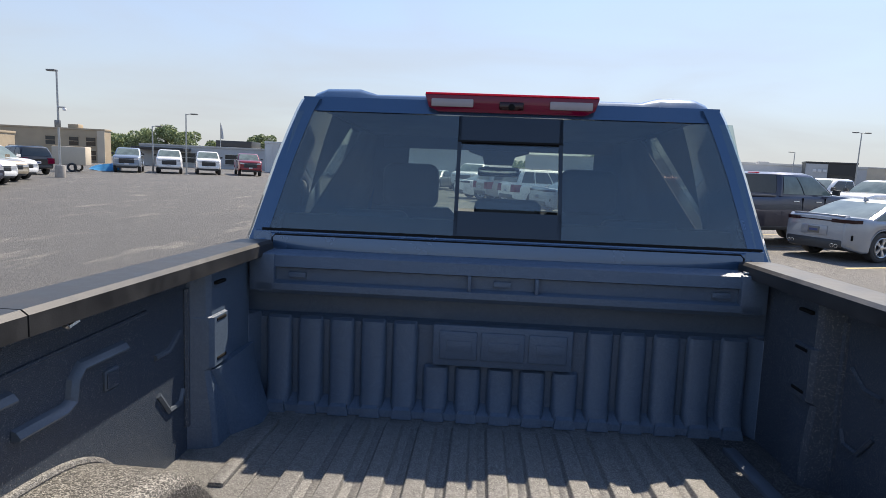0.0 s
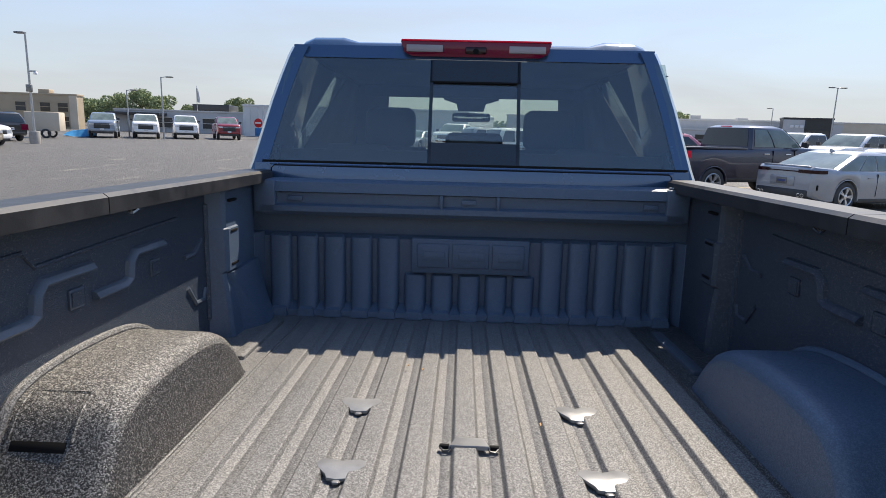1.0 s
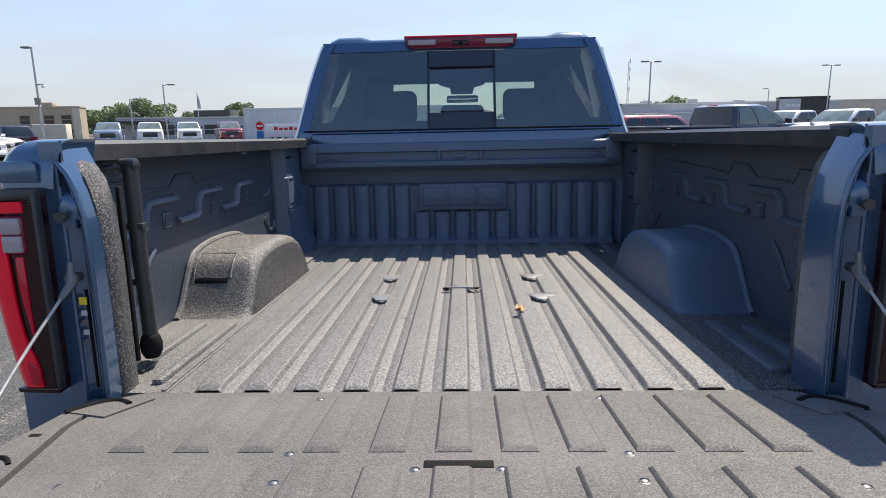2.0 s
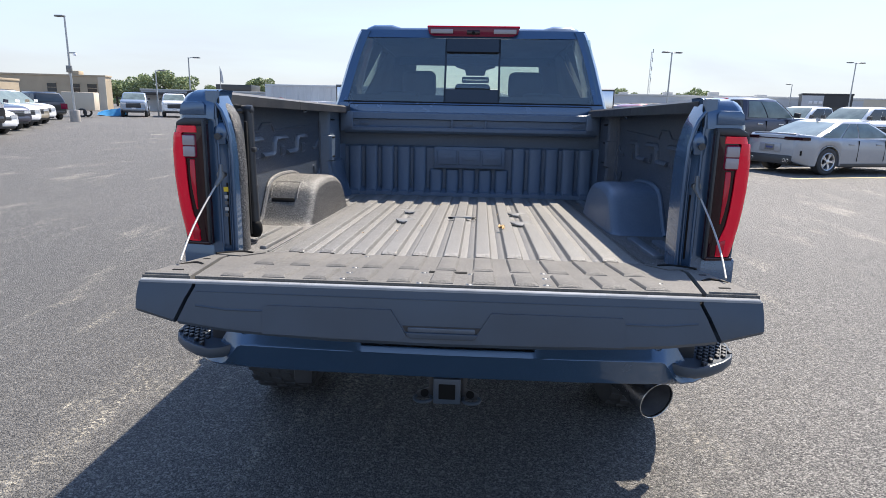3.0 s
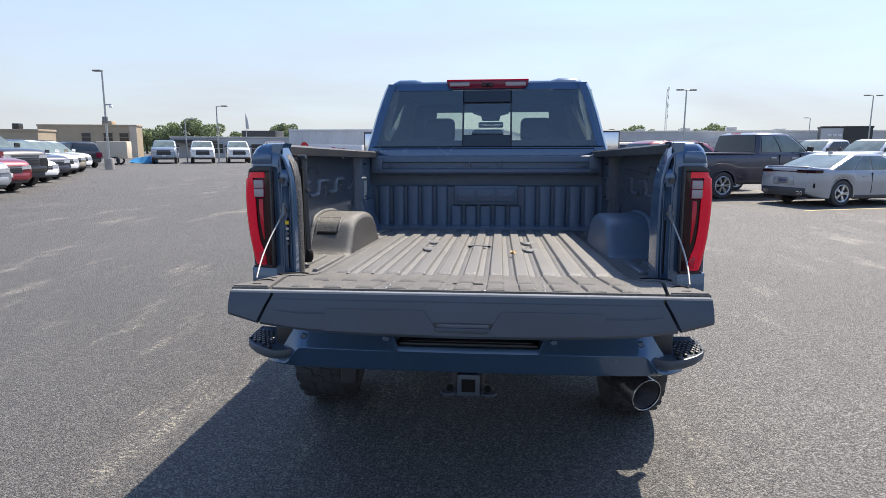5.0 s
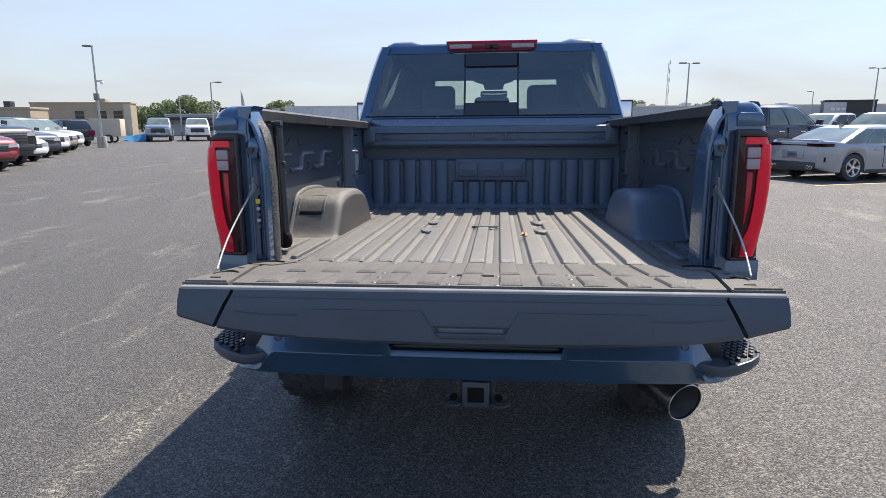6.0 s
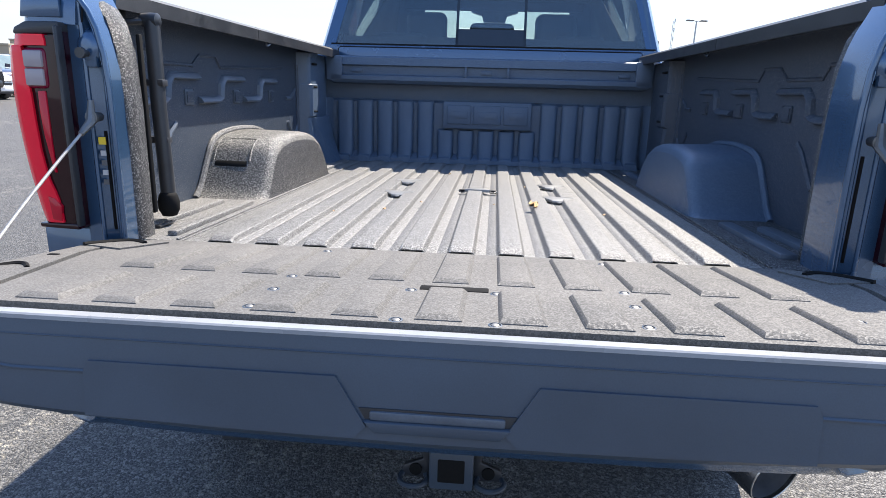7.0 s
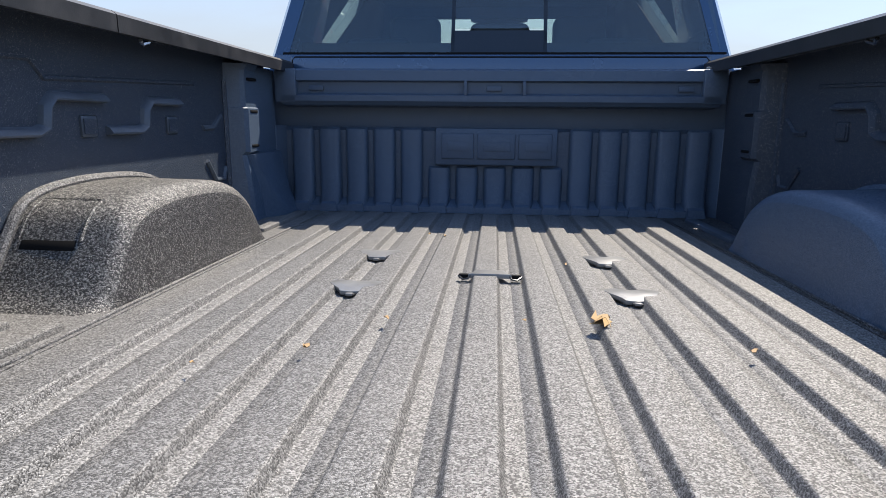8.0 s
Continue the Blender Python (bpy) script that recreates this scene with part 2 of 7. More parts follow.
M = {
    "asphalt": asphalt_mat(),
    "stripe": surface("worn_stripe_paint", (0.62, 0.50, 0.22), 0.7, var=0.25, scale=3, grain=0.6, gscale=60),
    "stripe_white": surface("worn_white_stripe", (0.60, 0.60, 0.56), 0.7, var=0.25, scale=3, grain=0.6, gscale=60),
    "blue": paint("blue_paint", (0.050, 0.102, 0.188), 0.42, 0.24),
    "cover": surface("grey_cover", (0.27, 0.27, 0.262), 0.34, 0.25, var=0.15, scale=14, grain=0.2, gscale=300, bump=0.15),
    "dimmed_privacy": glass_mat("dimmed_privacy_glass", (0.42, 0.46, 0.46)),
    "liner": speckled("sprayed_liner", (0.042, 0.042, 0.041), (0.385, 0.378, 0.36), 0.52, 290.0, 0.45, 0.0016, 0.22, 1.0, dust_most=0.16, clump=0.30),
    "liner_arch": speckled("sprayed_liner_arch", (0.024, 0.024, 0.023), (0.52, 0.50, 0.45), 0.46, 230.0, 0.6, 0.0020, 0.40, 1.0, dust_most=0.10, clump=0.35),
    # the blue of the shaded bed walls is put into this liner's colour
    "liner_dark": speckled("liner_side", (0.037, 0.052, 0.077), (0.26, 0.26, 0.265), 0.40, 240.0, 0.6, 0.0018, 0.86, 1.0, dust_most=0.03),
    # shaded copy of the sprayed liner, darker in its colour
    "liner_shaded": speckled("sprayed_liner_shaded", (0.020, 0.020, 0.021), (0.36, 0.35, 0.33), 0.40, 230.0, 0.8, 0.002, 0.62, 1.0, dust_most=0.05),
    # sky tint of the shaded headboard, put into the base colour as blue
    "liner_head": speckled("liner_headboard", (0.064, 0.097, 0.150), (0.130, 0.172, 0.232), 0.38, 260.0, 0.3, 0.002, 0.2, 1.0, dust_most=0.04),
    # ledge highlight and blue of the shade are put into this colour
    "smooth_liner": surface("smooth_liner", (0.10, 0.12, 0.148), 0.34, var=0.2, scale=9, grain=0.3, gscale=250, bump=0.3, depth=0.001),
    "gate_plastic": speckled("gate_inner_plastic", (0.078, 0.076, 0.071), (0.145, 0.14, 0.131), 0.82, 240.0, 0.3, 0.0012, 0.1, 1.0, dust_most=0.22),
    "gate_cap": surface("charcoal_plastic", (0.060, 0.079, 0.106), 0.40, var=0.12, scale=5, grain=0.2, gscale=500, bump=0.1, depth=0.0006),
    # dark plastic seen in its sheen: the highlight is put into the pale colour
    "edge_sheen": surface("pale_sheen_plastic", (0.30, 0.31, 0.32), 0.28, var=0.1, scale=8, grain=0.1, gscale=400, bump=0.05),
    "rail_plastic": surface("rail_cap_plastic", (0.028, 0.028, 0.029), 0.46, var=0.40, scale=14, grain=0.25, gscale=300, bump=0.25, depth=0.001),
    "black": surface("black_plastic", (0.038, 0.039, 0.042), 0.42, var=0.2, scale=9, grain=0.15, gscale=300),
    "black_metal": surface("black_coated_steel", (0.045, 0.047, 0.051), 0.35, 0.2, var=0.2, scale=12, grain=0.15, gscale=250),
    "seal": surface("black_rubber", (0.012, 0.012, 0.012), 0.8, var=0.2, scale=12, grain=0.1, spec=0.12),
    "tyre": surface("tyre_rubber", (0.052, 0.053, 0.056), 0.75, var=0.3, scale=7, grain=0.35, gscale=90, bump=0.3, depth=0.002),
    "steel": surface("bright_steel", (0.55, 0.55, 0.54), 0.28, 0.95, var=0.15, scale=14, grain=0.1),
    "dull_steel": surface("dull_steel", (0.22, 0.22, 0.215), 0.5, 0.7, var=0.25, scale=18, grain=0.25),
    "cable": surface("plastic_coated_cable", (0.42, 0.41, 0.39), 0.4, 0.3, var=0.15, scale=30, grain=0.3, gscale=900, bump=0.4),
    "tag": surface("yellow_tag", (0.75, 0.55, 0.03), 0.5, var=0.1, scale=20),
    "white_tag": surface("white_tag", (0.45, 0.45, 0.44), 0.5, var=0.1, scale=20),
    "grey_tag": surface("grey_print", (0.10, 0.10, 0.10), 0.5, var=0.1, scale=20),
    "tail_red": lens_mat("red_lens", (0.95, 0.004, 0.035)),
    "tail_dark": lens_mat("smoked_lens", (0.020, 0.002, 0.005), 0.03),
    "tail_stripe": lens_mat("dull_red_lens", (0.50, 0.004, 0.025)),
    "tail_mid": lens_mat("deep_red_lens", (0.16, 0.003, 0.028)),
    "tail_clear": lens_mat("clear_lens", (0.36, 0.32, 0.33)),
    "privacy": glass_mat("privacy_glass", (0.80, 0.85, 0.82)),
    "glass": glass_mat("clear_glass", (0.93, 0.97, 0.93)),
    "dark_glass": surface("dark_car_glass", (0.014, 0.018, 0.020), 0.05, var=0.2, scale=3, grain=0.0, bump=0.0, spec=0.8),
    "mask_glass": surface("masked_glass", (0.022, 0.027, 0.034), 0.05, var=0.1, scale=3, grain=0.0, bump=0.0, spec=0.7),
    # opaque and pale: daylight through and off the panes is put into the colour
    "green_glass": surface("sunlit_car_glass", (0.15, 0.19, 0.18), 0.06, var=0.3, scale=2, grain=0.0, bump=0.0, spec=0.7),
    "cloth": surface("dark_seat_leather", (0.022, 0.022, 0.024), 0.6, var=0.15, scale=8, grain=0.15, gscale=200),
    "headliner": surface("dark_headliner", (0.035, 0.035, 0.036), 0.9, var=0.1, scale=5, grain=0.2, gscale=400),
    "tip_steel": surface("smoked_steel", (0.16, 0.16, 0.165), 0.25, 0.85, var=0.2, scale=14, grain=0.1),
    "soot": surface("sooty_steel", (0.13, 0.13, 0.135), 0.5, 0.4, var=0.25, scale=18, grain=0.2),
    "chrome": surface("chrome", (0.75, 0.75, 0.76), 0.12, 1.0, var=0.05, scale=9, grain=0.0, bump=0.0),
    "rim": surface("alloy_rim", (0.66, 0.66, 0.67), 0.32, 0.8, var=0.15, scale=14, grain=0.15),
    "rim_dark": surface("dark_rim", (0.06, 0.06, 0.065), 0.35, 0.7, var=0.15, scale=14, grain=0.1),
    "lamp": surface("headlamp_lens", (0.62, 0.64, 0.66), 0.08, 0.2, var=0.2, scale=20, grain=0.0, bump=0.0, coat=1.0),
    "plate": surface("plate_white", (0.65, 0.65, 0.66), 0.4, var=0.08, scale=20),
    "plate_bar": surface("plate_blue_print", (0.05, 0.07, 0.20), 0.4, var=0.08, scale=20),
    "concrete": surface("concrete", (0.36, 0.34, 0.31), 0.85, var=0.2, scale=2.5, grain=0.4, gscale=60, bump=0.3, depth=0.003),
    "pole": surface("galvanised_pole", (0.42, 0.43, 0.43), 0.45, 0.6, var=0.15, scale=4, grain=0.2),
    "tan": surface("tan_render", (0.46, 0.38, 0.27), 0.85, var=0.12, scale=0.5, grain=0.25, gscale=20, bump=0.2, depth=0.004),
    "tan_light": surface("pale_render", (0.60, 0.53, 0.42), 0.85, var=0.1, scale=0.5, grain=0.2, gscale=20),
    "white_metal": surface("white_ribbed_cladding", (0.62, 0.64, 0.65), 0.5, var=0.1, scale=0.4, grain=0.1, gscale=8),
    "grey_wall": surface("grey_wall", (0.50, 0.51, 0.52), 0.7, var=0.12, scale=0.4, grain=0.15, gscale=8),
    "dark_wall": surface("dark_cladding", (0.030, 0.032, 0.035), 0.4, var=0.2, scale=0.5, grain=0.1, gscale=8),
    "roof_white": surface("roof_edge", (0.55, 0.54, 0.51), 0.7, var=0.1, scale=0.5, grain=0.1, gscale=8),
    "window_dark": surface("window_glass_far", (0.03, 0.035, 0.04), 0.1, var=0.2, scale=1, grain=0.0, bump=0.0),
    "sign_red": surface("sign_red", (0.50, 0.02, 0.02), 0.4, var=0.1, scale=9),
    "sign_blue": surface("sign_blue", (0.03, 0.20, 0.48), 0.4, var=0.1, scale=9),
    "sign_white": surface("sign_white", (0.75, 0.75, 0.75), 0.4, var=0.05, scale=9),
    "tarp": surface("blue_tarp", (0.05, 0.25, 0.50), 0.5, var=0.2, scale=3, grain=0.1, gscale=40, bump=0.3, depth=0.01),
    "bark": surface("bark", (0.10, 0.075, 0.05), 0.9, var=0.3, scale=4, grain=0.4, gscale=25, bump=0.5, depth=0.01),
    "foliage": leaf_mat("foliage", (0.20, 0.25, 0.11), (0.36, 0.40, 0.22)),
    "dry_leaf": leaf_mat("dry_leaf", (0.26, 0.15, 0.06), (0.48, 0.34, 0.17)),
}


# ---- building helpers ----
def mesh_of(name, bm, material, smooth=35):
    bmesh.ops.recalc_face_normals(bm, faces=bm.faces)
    me = bpy.data.meshes.new(name)
    bm.to_mesh(me)
    bm.free()
    me.materials.append(M[material] if isinstance(material, str) else material)
    if smooth:
        me.polygons.foreach_set("use_smooth", [True] * len(me.polygons))
        me.set_sharp_from_angle(angle=radians(smooth))
    return me


def part(name, bm, material, parent, label="", smooth=35, at=None):
    """One mesh object under a thing or a part. bm may be a finished mesh, to share it."""
    me = bm if isinstance(bm, bpy.types.Mesh) else mesh_of(name, bm, material, smooth)
    ob = new(name, me)
    ob.parent = parent
    if at is not None:
        ob.matrix_basis = at
    return tagged(ob, label=label)


def thing(name, label, category, group="", m=None, kind=""):
    ob = new(name)
    if m is not None:
        ob.matrix_basis = m
    return tagged(ob, label, category, group, kind)


def solo(name, bm, material, label, category, group="", m=None, kind="", smooth=35):
    """A thing that is one mesh."""
    ob = new(name, bm if isinstance(bm, bpy.types.Mesh) else mesh_of(name, bm, material, smooth))
    if m is not None:
        ob.matrix_basis = m
    return tagged(ob, label, category, group, kind)


def box(x0, x1, y0, y1, z0, z1, bevel=0.0, seg=2, bm=None):
    b = bmesh.new()
    vs = [b.verts.new((x, y, z)) for z in (z0, z1) for y in (y0, y1) for x in (x0, x1)]
    for f in ((0, 1, 3, 2), (4, 6, 7, 5), (0, 4, 5, 1), (1, 5, 7, 3), (3, 7, 6, 2), (2, 6, 4, 0)):
        b.faces.new([vs[i] for i in f])
    if bevel:
        bmesh.ops.bevel(b, geom=b.edges, offset=bevel, segments=seg, affect="EDGES", profile=0.5)
    return joined(bm, b)


def joined(bm, b):
    """Adds b to bm and frees it; gives b where there is no bm."""
    if bm is None:
        return b
    me = bpy.data.meshes.new("tmp")
    b.to_mesh(me)
    b.free()
    bm.from_mesh(me)
    bpy.data.meshes.remove(me)
    return bm


def prism(poly, axis, a, b, bevel=0.0, seg=2, bm=None):
    """A polygon pulled along an axis. In (y, z) for x, (x, z) for y, (x, y) for z."""
    def at(p, w):
        return {"x": (w, p[0], p[1]), "y": (p[0], w, p[1]), "z": (p[0], p[1], w)}[axis]
    m = bmesh.new()
    lo, hi = [m.verts.new(at(p, a)) for p in poly], [m.verts.new(at(p, b)) for p in poly]
    n = len(poly)
    m.faces.new(lo)
    m.faces.new(hi[::-1])
    for i in range(n):
        m.faces.new((lo[i], lo[(i + 1) % n], hi[(i + 1) % n], hi[i]))
    bmesh.ops.recalc_face_normals(m, faces=m.faces)
    if bevel:
        bmesh.ops.bevel(m, geom=m.edges, offset=bevel, segments=seg, affect="EDGES", profile=0.5)
    return joined(bm, m)


def loft(sections, closed=True, caps=True, bm=None):
    """Rings of points of equal number, skinned in order."""
    m = bmesh.new()
    rings = [[m.verts.new(p) for p in s] for s in sections]
    n = len(sections[0])
    for r, s in zip(rings, rings[1:]):
        for i in range(n if closed else n - 1):
            j = (i + 1) % n
            m.faces.new((r[i], r[j], s[j], s[i]))
    if caps and closed:
        m.faces.new(rings[0])
        m.faces.new(rings[-1][::-1])
    bmesh.ops.recalc_face_normals(m, faces=m.faces)
    return joined(bm, m)


def sheet(rows, thick, bm=None):
    """A grid of points given a thickness along its normals."""
    m = bmesh.new()
    grid = [[m.verts.new(p) for p in r] for r in rows]
    for r, s in zip(grid, grid[1:]):
        for i in range(len(r) - 1):
            m.faces.new((r[i], r[i + 1], s[i + 1], s[i]))
    bmesh.ops.recalc_face_normals(m, faces=m.faces)
    bmesh.ops.solidify(m, geom=m.faces, thickness=thick)
    return joined(bm, m)


def tube(pts, r, n=10, bm=None, caps=True):
    """A round bar along points; r may be one radius or one for each point."""
    pts = [Vector(p) for p in pts]
    rs = r if isinstance(r, (list, tuple)) else [r] * len(pts)
    rings, side = [], None
    for i, p in enumerate(pts):
        way = (pts[min(i + 1, len(pts) - 1)] - pts[max(i - 1, 0)]).normalized()
        if side is None:
            side = way.orthogonal().normalized()
        side = (side - way * side.dot(way)).normalized()
        up = way.cross(side)
        rings.append([p + (side * math.cos(2 * math.pi * k / n) + up * math.sin(2 * math.pi * k / n)) * rs[i] for k in range(n)])
    return loft(rings, True, caps, bm)


def lathe(profile, n=24, axis="x", centre=(0, 0, 0), bm=None, closed=False):
    """A profile of (radius, along) spun round an axis."""
    c = Vector(centre)
    def at(r, h, a):
        u, v = r * math.cos(a), r * math.sin(a)
        return c + Vector({"x": (h, u, v), "y": (u, h, v), "z": (u, v, h)}[axis])
    m = bmesh.new()
    rings = [[m.verts.new(at(max(r, 0.0004), h, 2 * math.pi * k / n)) for k in range(n)] for r, h in profile]
    pairs = list(zip(rings, rings[1:])) + ([(rings[-1], rings[0])] if closed else [])
    for r, s in pairs:
        for i in range(n):
            m.faces.new((r[i], r[(i + 1) % n], s[(i + 1) % n], s[i]))
    if not closed:
        m.faces.new(rings[0])
        m.faces.new(rings[-1][::-1])
    bmesh.ops.recalc_face_normals(m, faces=m.faces)
    return joined(bm, m)


def quad_slab(a, b, c, d, thick, bm=None):
    """A slab on four corners, its thickness to the side of the normal."""
    a, b, c, d = (Vector(p) for p in (a, b, c, d))
    n = (c - a).cross(d - b).normalized() * thick
    return loft([[a, b, c, d], [a + n, b + n, c + n, d + n]], True, True, bm)


def lerp(a, b, k):
    return a + (b - a) * k


def curve_at(points, v):
    """The height of a broken line at v."""
    if v <= points[0][0]:
        return points[0][1]
    for (a, p), (b, q) in zip(points, points[1:]):
        if v <= b:
            return lerp(p, q, (v - a) / (b - a))
    return points[-1][1]


# ---- ground ----
def ground():
    bm = bmesh.new()
    edges_x = [-900, -200, -60, -20, 0, 20, 60, 200, 900]
    edges_y = [-900, -200, -60, -20, 0, 20, 60, 130, 300, 1500]
    grid = [[bm.verts.new((x, y, 0.0)) for x in edges_x] for y in edges_y]
    for r, s in zip(grid, grid[1:]):
        for i in range(len(r) - 1):
            bm.faces.new((r[i], r[i + 1], s[i + 1], s[i]))
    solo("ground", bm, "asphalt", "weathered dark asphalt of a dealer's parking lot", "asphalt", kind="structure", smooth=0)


ground()

# ---- the pickup whose bed is open ----
# Its own frame: x right, y ahead from the rear edge of the bed's floor, z up. It stands with its nose a little low.
LIFT = 0.04
TRUCK = pose(0, 0, 0.915 + LIFT, -1.2, -0.5, 0) @ pose(0, 0, -0.915)
truck = thing("pickup_truck", "blue heavy-duty crew-cab pickup with its tailgate open", "pickup truck", m=TRUCK)
RIDGE, VALLEY = 0.915, 0.899
HALF = 0.92          # the bed's inner half width
FRONT = 2.085        # the headboard
RAIL_TOP, RAIL_LOW = 1.464, 1.417
PITCH = 0.1115
FLOOR = pose(0, 0, VALLEY, -0.9) @ pose(0, 0, -VALLEY)   # the floor falls a little towards the cab
FOOT = VALLEY - 0.030   # the floor at the headboard


def bed_floor():
    # the corrugated sheet: flat-topped ridges with a fine crease down each valley
    xs = [(-0.66, VALLEY)]
    for k in range(-5, 6):
        c = k * PITCH - 0.005
        flank = ((0.0352, 0.0), (0.0338, 0.0002), (0.0320, 0.0012), (0.0306, 0.0036), (0.0268, 0.0122), (0.0252, 0.0147), (0.0230, 0.0155), (0.0212, 0.0156))
        for dx, h in [(-x, z) for x, z in flank] + list(flank[::-1]):
            xs.append((c + dx, VALLEY + h))
        if k < 5:
            xs += [(c + 0.0535, VALLEY + 0.0002), (c + 0.0552, VALLEY - 0.0016), (c + 0.0562, VALLEY - 0.0016), (c + 0.0579, VALLEY + 0.0002)]
    xs.append((0.66, VALLEY))
    rows = [[(x, y, VALLEY + (z - VALLEY) * q) for x, z in xs] for y, q in ((0.004, 0.45), (0.012, 0.76), (0.020, 0.93), (0.030, 1.0), (0.4, 1.0), (0.9, 1.0), (1.5, 1.0), (1.96, 1.0))]
    rows.append([(x, 1.985, VALLEY + (z - VALLEY) * 0.7) for x, z in xs])
    rows.append([(x, 2.0, VALLEY) for x, z in xs])
    rows.append([(x, FRONT, VALLEY) for x, z in xs])
    bm = sheet(rows, 0.003)
    part("bed_floor", bm, "liner", truck, "grey-speckled corrugated bed floor", 50, FLOOR)
    # black plugs stand for the shade in the hollows under the open ends of the ridges
    for k in range(-5, 6):
        c = k * PITCH - 0.005
        part("ridge_plug", prism([(c - 0.029, VALLEY - 0.004), (c + 0.029, VALLEY - 0.004), (c + 0.023, VALLEY + 0.0034), (c - 0.023, VALLEY + 0.0034)], "y", 0.007, 0.03), "seal", truck)
    for s in (-1, 1):
        x0, x1 = sorted((s * 0.655, s * HALF))
        # right strip, ribs and seam: shade put into darker liner colours
        fs = part("floor_side", box(x0, x1, 0.004, FRONT, VALLEY - 0.02, VALLEY + 0.002), "liner" if s < 0 else "liner_shaded", truck, at=FLOOR)
        for cx, y0, y1, hw in (((0.797, 0.06, 0.53, 0.013), (0.702, 0.05, 0.53, 0.013), (0.745, 1.50, 1.95, 0.022)) if s < 0 else ((0.745, 0.10, 0.50, 0.022), (0.835, 0.14, 0.45, 0.022), (0.745, 1.50, 1.95, 0.022))):
            a, b = sorted((s * (cx - hw), s * (cx + hw)))
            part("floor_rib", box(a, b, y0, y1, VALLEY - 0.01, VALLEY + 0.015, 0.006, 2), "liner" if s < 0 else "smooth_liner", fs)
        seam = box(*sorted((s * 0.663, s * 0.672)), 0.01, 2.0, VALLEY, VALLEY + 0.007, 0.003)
        part("floor_seam", seam, "liner" if s < 0 else "liner_shaded", truck, at=FLOOR)


def wheel_housing(s):
    # the arched box over the wheel, with a rounded inner edge
    line = [(0.596, 0.0), (0.629, 0.030), (0.663, 0.081), (0.698, 0.135), (0.731, 0.181), (0.780, 0.208), (0.86, 0.222), (0.96, 0.228), (1.10, 0.224), (1.20, 0.208), (1.28, 0.172), (1.335, 0.122), (1.385, 0.06), (1.42, 0.0)]
    knots, line = line, []
    for v in np.linspace(0, 1, 33):
        q = v * (len(knots) - 1)
        i = min(int(q), len(knots) - 2)
        p0, p1, p2, p3 = (Vector(knots[max(0, min(len(knots) - 1, i + d))]) for d in (-1, 0, 1, 2))
        f = q - i
        w = 0.5 * (2 * p1 + (p2 - p0) * f + (2 * p0 - 5 * p1 + 4 * p2 - p3) * f ** 2 + (3 * p1 - p0 - 3 * p2 + p3) * f ** 3)
        line.append((w.x, max(0.0, w.y)))
    rows = []
    for x, drop, pull in ((0.922, 0.0, 0.0), (0.80, 0.002, 0.0), (0.728, 0.003, 0.0), (0.713, 0.005, 0.002), (0.700, 0.010, 0.005), (0.690, 0.020, 0.010), (0.684, 0.034, 0.016), (0.681, 0.050, 0.022), (0.676, 0.14, 0.05), (0.668, 0.24, 0.08)):
        mid = 0.985
        rows.append([(s * x, mid + (y - mid) * (1 - pull), VALLEY + max(0.0, h * 0.92 - drop)) for y, h in line])
    def skinned(rs):
        m = bmesh.new()
        grid = [[m.verts.new(p) for p in r] for r in rs]
        for r, t in zip(grid, grid[1:]):
            for i in range(len(r) - 1):
                m.faces.new((r[i], r[i + 1], t[i + 1], t[i]))
        bmesh.ops.remove_doubles(m, verts=m.verts, dist=0.0005)
        return m
    # right housing and flange: blue shade put into the colour by another liner
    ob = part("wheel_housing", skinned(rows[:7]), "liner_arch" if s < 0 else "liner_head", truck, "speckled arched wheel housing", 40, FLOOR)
    # the inner face's shade is put into its darker liner
    part("inner_skirt", skinned(rows[6:]), "liner_shaded" if s < 0 else "liner_head", ob, "upright inner face coloured dark for its shade", 40)
    def skin(y, up=0.0):
        return VALLEY + 0.92 * curve_at(line, y) + up
    slot = prism([(0.682, skin(0.682, 0.0)), (0.694, skin(0.694, 0.0)), (0.699, skin(0.699, -0.012)), (0.688, skin(0.688, -0.012))], "x", *sorted((s * 0.775, s * 0.885)), 0.0008)
    # the raised frame above the slot
    for xa, ya, xb, yb in ((0.768, 0.696, 0.768, 0.775), (0.892, 0.696, 0.892, 0.775), (0.768, 0.775, 0.892, 0.775)):
        fr = tube([(s * lerp(xa, xb, k), lerp(ya, yb, k), skin(lerp(ya, yb, k), -0.0045)) for k in np.linspace(0, 1, 7)], 0.0050, 6)
        if s < 0:
            part("slot_frame", fr, "liner_arch", ob, "", 50)
    if s < 0:
        part("slot", slot, "seal", ob, "dark slot")
    flange = tube([(s * 0.912, y - 0.004, VALLEY + h * 0.92 + 0.004) for y, h in line], 0.011, 8)
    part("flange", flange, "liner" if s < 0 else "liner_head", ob)


